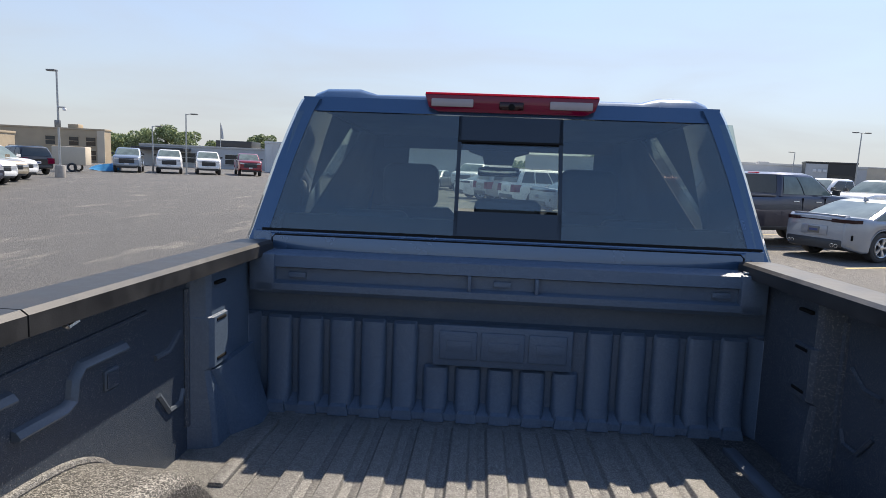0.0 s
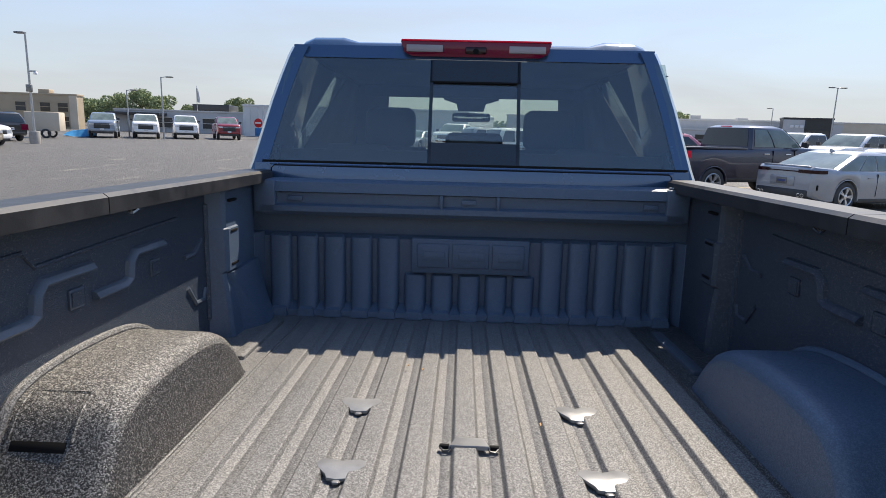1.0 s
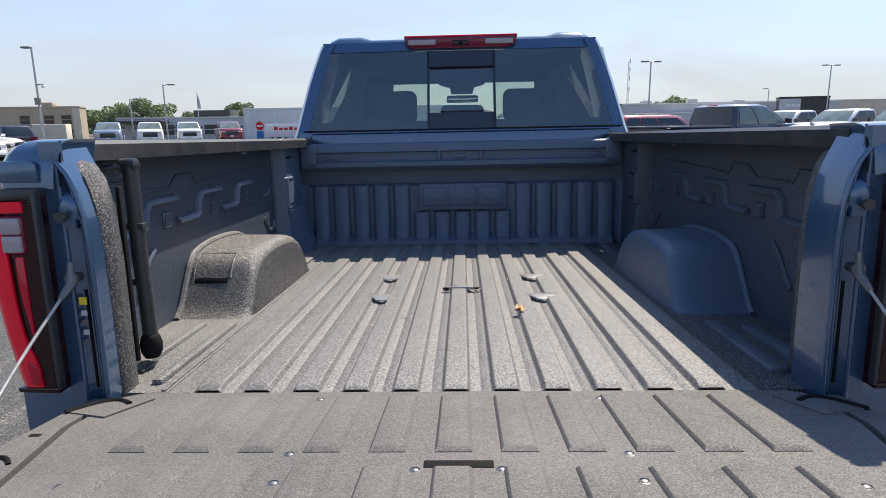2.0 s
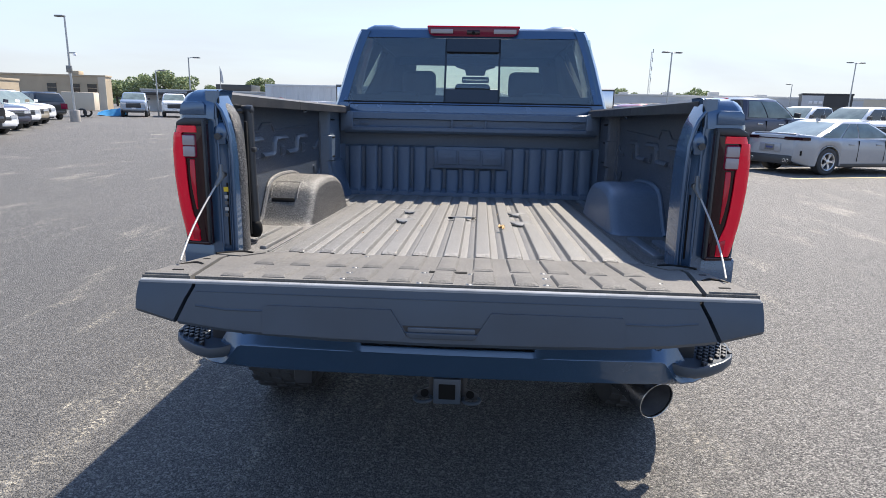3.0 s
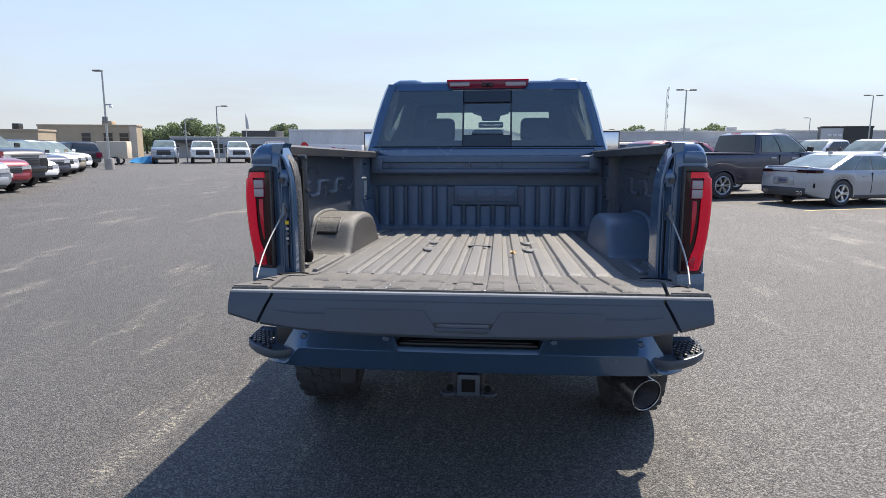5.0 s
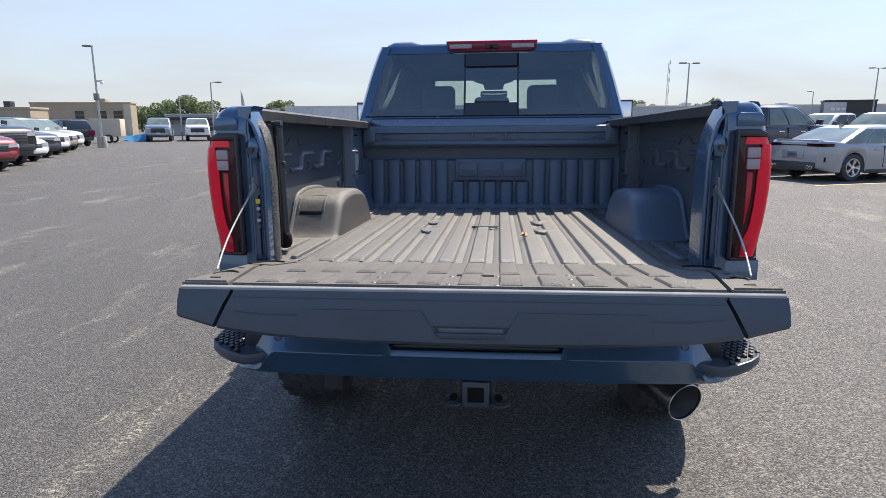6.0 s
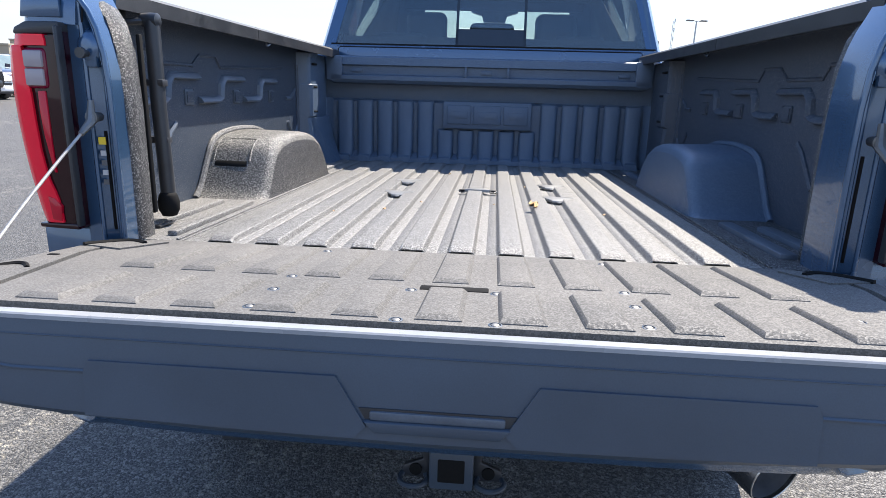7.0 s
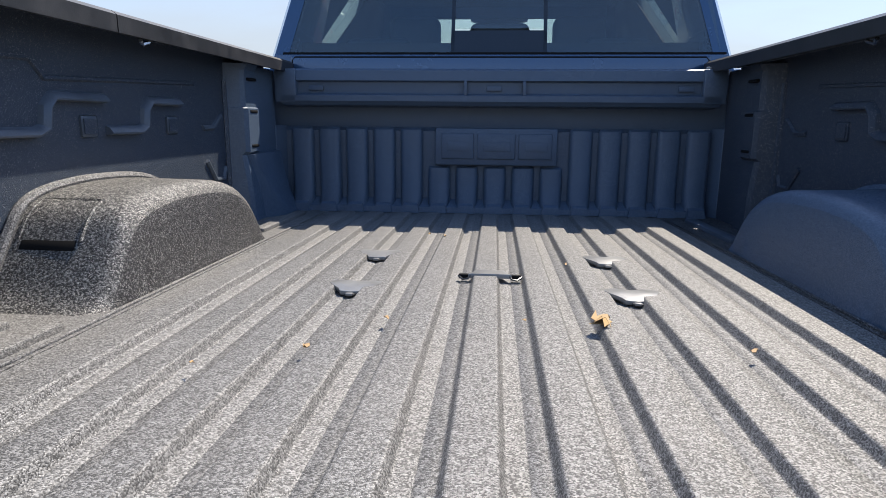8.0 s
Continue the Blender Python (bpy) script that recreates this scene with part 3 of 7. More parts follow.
def bed_side(s):
    wall = prism([(0.10, VALLEY - 0.02), (FRONT, FOOT - 0.02), (FRONT, RAIL_LOW + 0.02), (0.10, RAIL_LOW + 0.02)], "x", *sorted((s * HALF, s * (HALF + 0.02))))
    ob = part("bed_side_panel", wall, "liner_dark", truck, "dark textured inner bed wall")
    inn = s * (HALF - 0.022)
    for k in range(4):
        y = 0.330 + 0.365 * (k - 1)
        # a stepped ledge that runs along low, turns up and runs on high
        path = [(y - 0.02, 1.203), (y + 0.110, 1.203), (y + 0.136, 1.214), (y + 0.144, 1.255), (y + 0.168, 1.278), (y + 0.345, 1.278)] if k else [(y + 0.144, 1.255), (y + 0.168, 1.278), (y + 0.345, 1.278)]
        if k == 3:
            path = [(y - 0.02, 1.203), (y + 0.110, 1.203), (y + 0.136, 1.214), (y + 0.144, 1.255), (y + 0.168, 1.278), (y + 0.33, 1.278)]
        secs = []
        for i, (a, z) in enumerate(path):
            p, q = path[max(i - 1, 0)], path[min(i + 1, len(path) - 1)]
            w = Vector((q[0] - p[0], q[1] - p[1])).normalized()
            nx, nz = -w.y, w.x
            secs.append([(s * (HALF + 0.002), a + nx * 0.014, z + nz * 0.014), (inn + s * 0.012, a + nx * 0.009, z + nz * 0.009), (inn + s * 0.003, a - nx * 0.003, z - nz * 0.003), (inn + s * 0.004, a - nx * 0.007, z - nz * 0.007), (s * (HALF + 0.002), a - nx * 0.010, z - nz * 0.010)])
        # sky catch and shade put in colour: left stampings pale, right ones dark
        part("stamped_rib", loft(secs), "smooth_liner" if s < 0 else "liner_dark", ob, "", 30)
        # a square dimple in the crook of each ledge
        dim = prism([(y + 0.252, 1.190), (y + 0.310, 1.190), (y + 0.310, 1.240), (y + 0.252, 1.240)], "x", s * (HALF + 0.001), s * (HALF - 0.006), 0.006)
        hole = prism([(y + 0.258, 1.198), (y + 0.302, 1.198), (y + 0.302, 1.232), (y + 0.258, 1.232)], "x", s * HALF, s * (HALF - 0.0085))
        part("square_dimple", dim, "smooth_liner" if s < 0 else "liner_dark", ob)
        part("dimple_hole", hole, "liner_dark", ob)
    # the pointed stamping near the front, and a low diagonal one near the rear
    for path in ([(1.545, 1.10), (1.60, 1.035), (1.66, 1.035), (1.68, 1.07)], [(0.40, 1.02), (0.48, 1.112), (0.516, 1.137)], [(1.53, 1.205), (1.60, 1.205), (1.66, 1.245)], [(0.20, 1.350), (0.410, 1.347), (0.439, 1.312), (0.645, 1.314), (0.697, 1.347), (0.814, 1.350), (0.849, 1.314), (1.12, 1.325), (1.49, 1.338)]):
        part("stamped_crease", tube([(s * HALF, a, z) for a, z in path], 0.009 if len(path) < 6 else 0.006, 6), ("smooth_liner" if s < 0 else "liner_dark") if len(path) < 6 else "liner_dark", ob)
    part("stamped_seam", tube([(s * HALF, 1.70, 0.95), (s * HALF, 1.70, 1.36)], 0.012, 6), "liner_dark", ob)
    # the front post with its slots, flaring out to the floor
    post = loft([[(s * 0.93, 1.700, z), (s * 0.905, 1.710, z), (s * (xi + 0.012), 1.728, z), (s * xi, 1.742, z), (s * xi, 1.835, z), (s * 0.876, 1.850, z), (s * 0.872, 2.06, z), (s * 0.93, 2.06, z)] for z, xi in ((FOOT, 0.840 if s < 0 else 0.854), (0.99, 0.850 if s < 0 else 0.854), (1.11, 0.866), (1.12, 0.852), (1.27, 0.852), (1.275, 0.861), (1.40, 0.861), (1.42, 0.848))])
    # the right post carries its shade as a darker liner colour
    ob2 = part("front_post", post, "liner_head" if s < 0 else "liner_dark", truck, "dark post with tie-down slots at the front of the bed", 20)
    for z in (1.135, 1.365, 1.255):
        part("slot", box(*sorted((s * 0.849, s * 0.864)), 1.758, 1.822, z, z + 0.010, 0.003), "seal", ob2)
    if s < 0:
        flare = [(k / 5, 0.070 * (k / 5) ** 1.5, lerp(1.11, FOOT, k / 5)) for k in range(6)]
        gus = loft([[(s * (0.855 - w), 1.752 + 0.17 * k, z), (s * (0.849 - w), 1.766 + 0.18 * k, z), (s * (0.855 - 0.9 * w), 2.06, z), (s * 0.90, 2.06, z), (s * 0.90, 1.72, z)] for k, w, z in flare])
        part("gusset", gus, "liner_head", ob2, "", 40)
    # the plastic cap on the rail, in two lengths
    LIP = 0.815 if s < 0 else 0.802
    prof = [(0.942, RAIL_TOP - 0.018), (0.934, RAIL_TOP - 0.003), (0.90, RAIL_TOP), (LIP + 0.012, RAIL_TOP - 0.001), (LIP, RAIL_TOP - 0.010), (LIP, RAIL_LOW), (LIP + 0.010, RAIL_LOW), (LIP + 0.014, RAIL_TOP - 0.022), (0.93, RAIL_TOP - 0.025)]
    for y0, y1 in ((0.022, 0.958), (0.962, 2.14)):
        n = 5
        cap = loft([[(s * x, lerp(y0, y1, i / n), z) for x, z in prof] for i in range(n + 1)])
        part("rail_cap", cap, "rail_plastic", truck, "dusty black plastic rail cap", 30)
    part("rail_clip", tube([(s * (LIP + 0.01), 1.06, RAIL_LOW - 0.004), (s * (LIP + 0.015), 1.075, RAIL_LOW - 0.012), (s * (LIP + 0.012), 1.10, RAIL_LOW - 0.004)], 0.005, 6), "steel", truck, "small bright clip under the rail")
    # the painted outer side, cut round the wheel
    arch = [(0.985 + 0.50 * math.cos(a), 0.43 + 0.50 * math.sin(a)) for a in np.linspace(math.pi * 1.02, -0.06, 18)]
    poly = [(0.085, 0.66), (0.085, 1.30), (2.12, 1.30), (2.12, 0.55)] + [(p[0], max(p[1], 0.55)) for p in arch[::-1]]
    part("bedside", prism(poly, "x", *sorted((s * 0.93, s * 0.968))), "blue", truck, "blue painted bedside", 30)
    shoulder = loft([[(s * x, y, z) for x, z in ((0.968, 1.300), (0.966, 1.335), (0.961, 1.370), (0.952, 1.402), (0.950, 1.424), (0.948, RAIL_TOP - 0.028), (0.943, RAIL_TOP - 0.03), (0.943, 1.300))] for y in (0.085, 0.7, 1.4, 2.12)])
    part("bedside_shoulder", shoulder, "blue", truck, "", 50)
    lipo = tube([(s * 0.975, a, max(z, 0.5)) for a, z in arch], 0.022, 8)
    part("wheel_arch_lip", lipo, "blue", truck)
    liner_in = loft([[(s * x, 0.96 + r * math.cos(a), 0.40 + r * 0.96 * math.sin(a)) for x, r in ((0.60, 0.470), (0.95, 0.470), (0.95, 0.480), (0.60, 0.480))] for a in np.linspace(math.pi * 0.82, 0, 12)])
    part("wheel_arch_liner", liner_in, "seal", truck)


def rear_pillar(s):
    # painted pillar beside the tailgate opening: a channel that curves out at its head
    secs = []
    for z, k in ((0.875, 0.0), (0.93, 0.0), (1.10, 0.0), (1.22, 0.001), (1.28, 0.004), (1.32, 0.009), (1.36, 0.018), (1.39, 0.028), (1.42, 0.042), (RAIL_TOP - 0.004, 0.060)):
        xi = 0.757 + k
        xo = 0.952 if z < 1.34 else 0.90
        secs.append([(s * xo, 0.13, z), (s * xo, -0.015, z), (s * 0.856, -0.022, z), (s * 0.842, -0.044, z), (s * 0.806, -0.046, z), (s * 0.798, -0.034, z), (s * (xi + 0.018), -0.022, z), (s * (xi + 0.010), -0.044, z), (s * xi, -0.040, z), (s * (xi - 0.004), -0.005, z), (s * (xi - 0.006), 0.06, z), (s * 0.89, 0.13, z)])
    ob = part("rear_pillar", loft(secs), "blue", truck, "blue painted pillar beside the tailgate opening", 40)
    back = 0.0 if s < 0 else 0.05
    edge = loft([[(s * (0.754 + k), -0.006 + back, z), (s * (0.747 + k), 0.004 + back, z), (s * (0.744 + k), 0.022 + back, z), (s * (0.750 + k), 0.060 + back, z), (s * 0.925, 0.15, z), (s * 0.925, 0.06, z)] for z, k in ((z, k + back * 0.4) for z, k in ((VALLEY - 0.01, 0.0), (1.20, 0.0), (1.32, 0.006), (1.38, 0.020), (1.41, 0.038), (1.43, 0.06)))])
    part("liner_edge", edge, "liner_shaded", ob, "speckled liner edge", 40)
    if s < 0:
        part("seal_groove", box(-0.760, -0.750, 0.070, 0.084, 0.95, 1.36, 0.003), "seal", ob)
    # rolled beads down both sides of the channel, the inner one bending out at its head
    inner = [(0.760, 0.90), (0.760, 1.10), (0.761, 1.24), (0.766, 1.31), (0.776, 1.36), (0.790, 1.395), (0.808, 1.42)]
    part("inner_bead", tube([(s * x, -0.043, z) for x, z in inner], 0.0065, 8), "blue", ob, "", 60)
    part("channel_bead", tube([(s * 0.778, -0.026, z) for z in (0.91, 1.05, 1.19, 1.27)], 0.005, 8), "blue", ob, "", 60)
    part("outer_bead", tube([(s * 0.806, -0.046, z) for z in (0.90, 1.10, 1.27, 1.37)], 0.005, 8), "blue", ob, "", 60)
    # a black strip stands for the shade down the channel
    part("channel_shade_strip", box(*sorted((s * 0.786, s * 0.792)), -0.0315, -0.026, 0.93, 1.15, 0.001), "seal", ob)
    part("striker_boss", loft([[(s * (0.797 + r * math.cos(q)), y, 1.322 + 1.35 * r * math.sin(q)) for q in np.linspace(0, 2 * math.pi, 13)[:-1]] for y, r in ((-0.024, 0.031), (-0.040, 0.028), (-0.050, 0.020), (-0.052, 0.012))]), "blue", ob, "", 60)
    part("cap_seam", tube([(s * 0.80, -0.050, 1.372), (s * 0.80, -0.040, 1.43), (s * 0.806, -0.025, 1.462)], 0.0022, 6), "seal", ob)
    # striker pin and cable stud
    st = lathe([(0.014, 0.0), (0.014, -0.010), (0.007, -0.012), (0.007, -0.036), (0.011, -0.038), (0.011, -0.046)], 14, "y", (s * 0.796, -0.030, 1.310))
    part("striker", st, "black_metal", ob, "steel tailgate striker")
    part("striker_plate", box(*sorted((s * 0.778, s * 0.816)), -0.050, -0.028, 1.282, 1.338, 0.006), "blue", ob)
    part("cable_stud", lathe([(0.010, 0), (0.010, -0.022), (0.014, -0.024), (0.014, -0.030)], 12, "y", (s * 0.798, -0.03, 1.180)), "dull_steel", ob)
    if s < 0:
        part("warning_label", box(-0.795, -0.779, -0.0485, -0.0465, 1.122, 1.138), "tag", ob, "small yellow label")
        for k in range(4):
            part("printed_label", box(-0.793, -0.781, -0.0485, -0.0465, 1.035 + 0.021 * k, 1.046 + 0.021 * k), "white_tag" if k % 2 else "grey_tag", ob, "small printed label with unreadable bars")
    # corner cap above the lamp
    def cap_ring(z, x1, x0, y0):
        return [(s * x0, y0 + 0.004, z), (s * lerp(x0, x1, 0.75), y0, z), (s * (x1 - 0.022), y0 + 0.004, z), (s * (x1 - 0.006), y0 + 0.020, z), (s * x1, y0 + 0.05, z), (s * x1, 0.090, z), (s * x0, 0.090, z)]
    cap = loft([cap_ring(*q) for q in ((1.366, 0.946, 0.815, -0.055), (1.392, 0.943, 0.813, -0.054), (1.415, 0.938, 0.811, -0.051), (1.436, 0.930, 0.808, -0.044), (1.452, 0.918, 0.805, -0.034), (1.462, 0.903, 0.802, -0.020), (1.466, 0.885, 0.800, 0.0))])
    part("corner_cap", cap, "blue", ob, "blue corner cap above the lamp", 50)
    part("cap_inset", prism([(s * x, z) for x, z in ((0.842, 1.380), (0.930, 1.380), (0.924, 1.412), (0.912, 1.424), (0.850, 1.424), (0.842, 1.414))], "y", -0.0575, -0.05, 0.002), "blue", ob, "shallow panel in the corner cap")
    low = box(*sorted((s * 0.80, s * 0.955)), -0.04, 0.1, 0.78, 0.937, 0.008)
    part("lower_corner", low, "blue", ob, "blue lower corner under the lamp")


def tail_lamp(side):
    # widths are taken in towards the outer edge
    def at(x):
        return side * (0.956 - (0.956 - x) * 0.82)

    outline = ((0.814, 0.938), (0.920, 0.942), (0.946, 1.085), (0.956, 1.20), (0.950, 1.30), (0.936, 1.356), (0.812, 1.366))
    th = part("tail_lamp", prism([(at(x), z) for x, z in outline], "y", -0.066, 0.055, 0.006), "tail_dark", truck, "tall tail lamp with a bright red shell round smoked glass")
    # the smoked glass over the whole face
    glass = []
    for z, xb in ((0.944, 0.916), (0.985, 0.926), (1.06, 0.940), (1.16, 0.950), (1.25, 0.952), (1.31, 0.946), (1.342, 0.936)):
        glass.append([(at(0.813), -0.055, z), (at(0.815), -0.074, z), (at(0.824), -0.080, z), (at(lerp(0.824, xb, 0.62)), -0.079, z), (at(xb - 0.006), -0.066, z), (at(xb), -0.04, z)])
    part("smoked_glass", loft(glass), "tail_dark", th, "smoked dark lens", 50)
    # the red shell: a bar over the top, down the outside and sweeping in to the foot
    red = []
    for z, xa, xb in ((0.953, 0.852, 0.918), (0.974, 0.854, 0.926), (1.000, 0.858, 0.933), (1.022, 0.866, 0.937), (1.043, 0.876, 0.941), (1.064, 0.882, 0.945), (1.112, 0.890, 0.952), (1.171, 0.894, 0.958), (1.226, 0.896, 0.960), (1.262, 0.900, 0.959), (1.306, 0.904, 0.952), (1.319, 0.907, 0.949), (1.3215, 0.900, 0.948), (1.322, 0.843, 0.948), (1.334, 0.843, 0.944), (1.344, 0.846, 0.938)):
        red.append([(at(xa), -0.070, z), (at(xa), -0.085, z), (at(lerp(xa, xb, 0.55)), -0.084, z), (at(lerp(xa, xb, 0.84)), -0.076, z), (at(xb - 0.004), -0.058, z), (at(xb), -0.015, z), (at(xb), 0.056, z), (at(xb - 0.02), 0.056, z)])
    part("red_lens", loft(red), "tail_red", th, "glossy bright red shell", 50)
    # the bowed inner stripe under the reverse lamp
    stripe_in = [(0.858, 1.232), (0.878, 1.232), (0.880, 1.190), (0.876, 1.140), (0.868, 1.095), (0.861, 1.062), (0.856, 1.062), (0.858, 1.12)]
    part("inner_stripe", prism([(at(x), z) for x, z in stripe_in], "y", -0.0835, -0.072, 0.0015), "tail_stripe", th, "dull red light stripe")
    low = [(0.852, 0.990), (0.868, 1.006), (0.886, 1.010), (0.880, 0.960), (0.856, 0.956)]
    part("lower_fold", prism([(at(x), z) for x, z in low], "y", -0.0862, -0.072, 0.001), "tail_stripe", th, "deeper red fold")
    # the reverse lamp in its rounded frame
    part("reverse_frame", box(*sorted((at(0.846), at(0.906))), -0.0880, -0.060, 1.236, 1.318, 0.010, 3), "tail_mid", th, "dark red frame")
    for z0, z1 in ((1.242, 1.276), (1.279, 1.312)):
        part("clear_lens", box(*sorted((at(0.851), at(0.900))), -0.0912, -0.080, z0, z1, 0.003), "tail_clear", th, "clear ribbed reverse lens")
    part("inner_trim", box(*sorted((at(0.811), at(0.822))), -0.0815, -0.06, 0.943, 1.362, 0.004), "black", th)
    part("lamp_foot", prism([(at(x), z) for x, z in ((0.812, 0.938), (0.920, 0.941), (0.922, 0.951), (0.818, 0.951))], "y", -0.084, 0.05, 0.003), "tail_dark", th)
    part("lamp_cap", prism([(at(x), z) for x, z in ((0.812, 1.346), (0.936, 1.344), (0.930, 1.358), (0.90, 1.370), (0.812, 1.370))], "y", -0.074, 0.05, 0.005), "black", th)


def headboard():
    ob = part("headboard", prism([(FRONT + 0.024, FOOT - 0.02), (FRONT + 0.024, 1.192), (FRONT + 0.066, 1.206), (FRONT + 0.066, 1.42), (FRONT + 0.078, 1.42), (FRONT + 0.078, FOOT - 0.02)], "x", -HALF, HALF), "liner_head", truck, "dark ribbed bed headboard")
    # upright ribs, slightly tapered
    n = 15
    for k in range(n):
        c = (k - (n - 1) / 2) * 0.112 + 0.01
        top = 1.205 if abs(c) > 0.26 else 1.055
        w = 0.0455
        rib = loft([[(c + u * (w + e), FRONT + 0.014 - (0.014 + d) * (1 - abs(u) ** 7), z) for u in (-1.0, -0.96, -0.9, -0.82, -0.6, 0.6, 0.82, 0.9, 0.96, 1.0)] for z, d, e in ((FOOT, 0.030, 0.0), (0.912, 0.028, 0.0), (0.940, 0.008, 0.0), (top - 0.03, 0.006, 0.0), (top - 0.008, 0.002, -0.002), (top, -0.016, -0.006))])
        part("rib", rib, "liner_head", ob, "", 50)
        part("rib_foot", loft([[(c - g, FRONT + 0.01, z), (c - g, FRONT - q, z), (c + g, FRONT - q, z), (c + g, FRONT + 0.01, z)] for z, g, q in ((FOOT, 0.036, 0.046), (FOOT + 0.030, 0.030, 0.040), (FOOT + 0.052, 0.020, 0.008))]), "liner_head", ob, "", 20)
    for s in (-1, 1):
        for x0, x1 in ((0.845, 0.87),):
            part("corner_rib", loft([[(s * x0, FRONT + 0.026, z), (s * (x0 + 0.02), FRONT - 0.02, z), (s * x1, FRONT - 0.03, z), (s * HALF, FRONT - 0.06, z), (s * HALF, FRONT + 0.026, z)] for z in (FOOT, 1.21)]), "liner_head", ob, "", 20)
    # the badge panel: a shallow frame with three plain raised blocks
    part("badge_panel", box(-0.228, 0.252, FRONT - 0.014, FRONT + 0.026, 1.060, 1.205, 0.006), "liner_head", ob, "raised panel with plain embossed shapes")
    for x0, x1 in ((-0.205, -0.075), (-0.062, 0.088), (0.101, 0.232)):
        b = box(x0, x1, FRONT - 0.021, FRONT - 0.008, 1.085, 1.185, 0.005)
        bl = part("badge_block", b, "liner_head", ob)
        part("badge_inset", box(x0 + 0.026, x1 - 0.018, FRONT - 0.0235, FRONT - 0.017, 1.116, 1.152, 0.001), "liner_head", bl)
    part("foot_ledge", prism([(FRONT + 0.026, FOOT), (FRONT - 0.030, FOOT), (FRONT - 0.026, FOOT + 0.022), (FRONT + 0.026, FOOT + 0.052)], "x", -0.80, 0.80), "liner_head", ob)
    # the header band above, that stands proud, with a long shallow recess
    prof = [(FRONT + 0.062, 1.432), (FRONT - 0.02, 1.430), (FRONT - 0.038, 1.422), (FRONT - 0.044, 1.384), (FRONT - 0.024, 1.378), (FRONT - 0.024, 1.336), (FRONT - 0.052, 1.328), (FRONT - 0.052, 1.306), (FRONT - 0.035, 1.290), (FRONT + 0.062, 1.284)]
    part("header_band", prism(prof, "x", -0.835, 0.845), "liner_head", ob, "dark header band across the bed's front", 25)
    for s in (-1, 1):
        part("header_end", box(*sorted((s * 0.775, s * 0.86)), FRONT - 0.052, FRONT + 0.02, 1.30, 1.428, 0.006), "liner_head", ob)
    for x in (-0.11, 0.115):
        part("header_divider", box(x - 0.006, x + 0.006, FRONT - 0.048, FRONT - 0.028, 1.33, 1.382, 0.002), "liner_head", ob)
    for x in (-0.70, 0.0, 0.72):
        part("header_pocket", box(x - 0.03, x + 0.03, FRONT - 0.034, FRONT - 0.020, 1.346, 1.366, 0.003), "liner_head", ob)
    # a plain white strip on top of the header's right end
    part("corner_white_strip", box(0.79, 0.86, FRONT - 0.03, FRONT - 0.01, 1.431, 1.437, 0.001), "white_tag", ob, "small white strip at the bed's corner")


def puck(x, y):
    # a tie-down cover: a plate over two ridges, notched at the back and narrowing to a black latch
    half = [(0.0, 0.030), (0.018, 0.036), (0.040, 0.040), (0.052, 0.032), (0.056, 0.018), (0.050, 0.004), (0.038, -0.010), (0.027, -0.022), (0.022, -0.034), (0.0, -0.038)]
    ring = half + [(-u, v) for u, v in half[-2:0:-1]]
    bm = loft([[(x + u * q, y + v * q, RIDGE + h - max(0.0, -v * q) * 0.14) for u, v in ring] for q, h in ((0.96, -0.008), (1.0, -0.003), (0.97, 0.0004), (0.6, 0.0018), (0.2, 0.0018))])
    ob = part("tie_down_cover", bm, "cover", truck, "grey tie-down cover over the bed floor's ridges", 50, FLOOR)
    part("boss", loft([[(x + u * q, y + 0.004 + v * q * 0.9, z) for u, v in ((0.026, 0.026), (-0.026, 0.026), (-0.022, -0.030), (0.022, -0.030))] for q, z in ((1.05, VALLEY - 0.001), (0.9, RIDGE - 0.011))]), "cover", ob)
    fr = part("latch", box(x - 0.0100, x + 0.0100, y - 0.045, y - 0.036, RIDGE - 0.012, RIDGE - 0.0075, 0.0015), "black", ob, "black latch")
    part("latch_plate", box(x - 0.0065, x + 0.0065, y - 0.048, y - 0.037, RIDGE - 0.0115, RIDGE - 0.0062, 0.001), "cover", fr)


def hitch_cover():
    y, x = 0.955, 0.005
    plan = [(-0.048, -0.018), (0.048, -0.018), (0.040, 0.004), (0.032, 0.026), (-0.032, 0.026), (-0.040, 0.004)]
    bm = loft([[(x + u * q, y + v * q, RIDGE + h) for u, v in plan] for q, h in ((1.0, -0.006), (1.0, 0.0015), (0.92, 0.0035))])
    ob = part("hitch_cover", bm, "cover", truck, "grey gooseneck cover on the bed floor", 40, FLOOR)
    for s in (-1, 1):
        part("lug", box(x + s * 0.058 - 0.012, x + s * 0.058 + 0.012, y - 0.014, y - 0.002, RIDGE - 0.010, RIDGE + 0.001, 0.003), "seal", ob, "black lug")
        part("loop", tube([(x + s * 0.070, y - 0.010, RIDGE - 0.003), (x + s * 0.060, y - 0.024, RIDGE - 0.008), (x + s * 0.048, y - 0.024, RIDGE - 0.006), (x + s * 0.042, y - 0.014, RIDGE)], 0.0022, 6), "black_metal", ob)


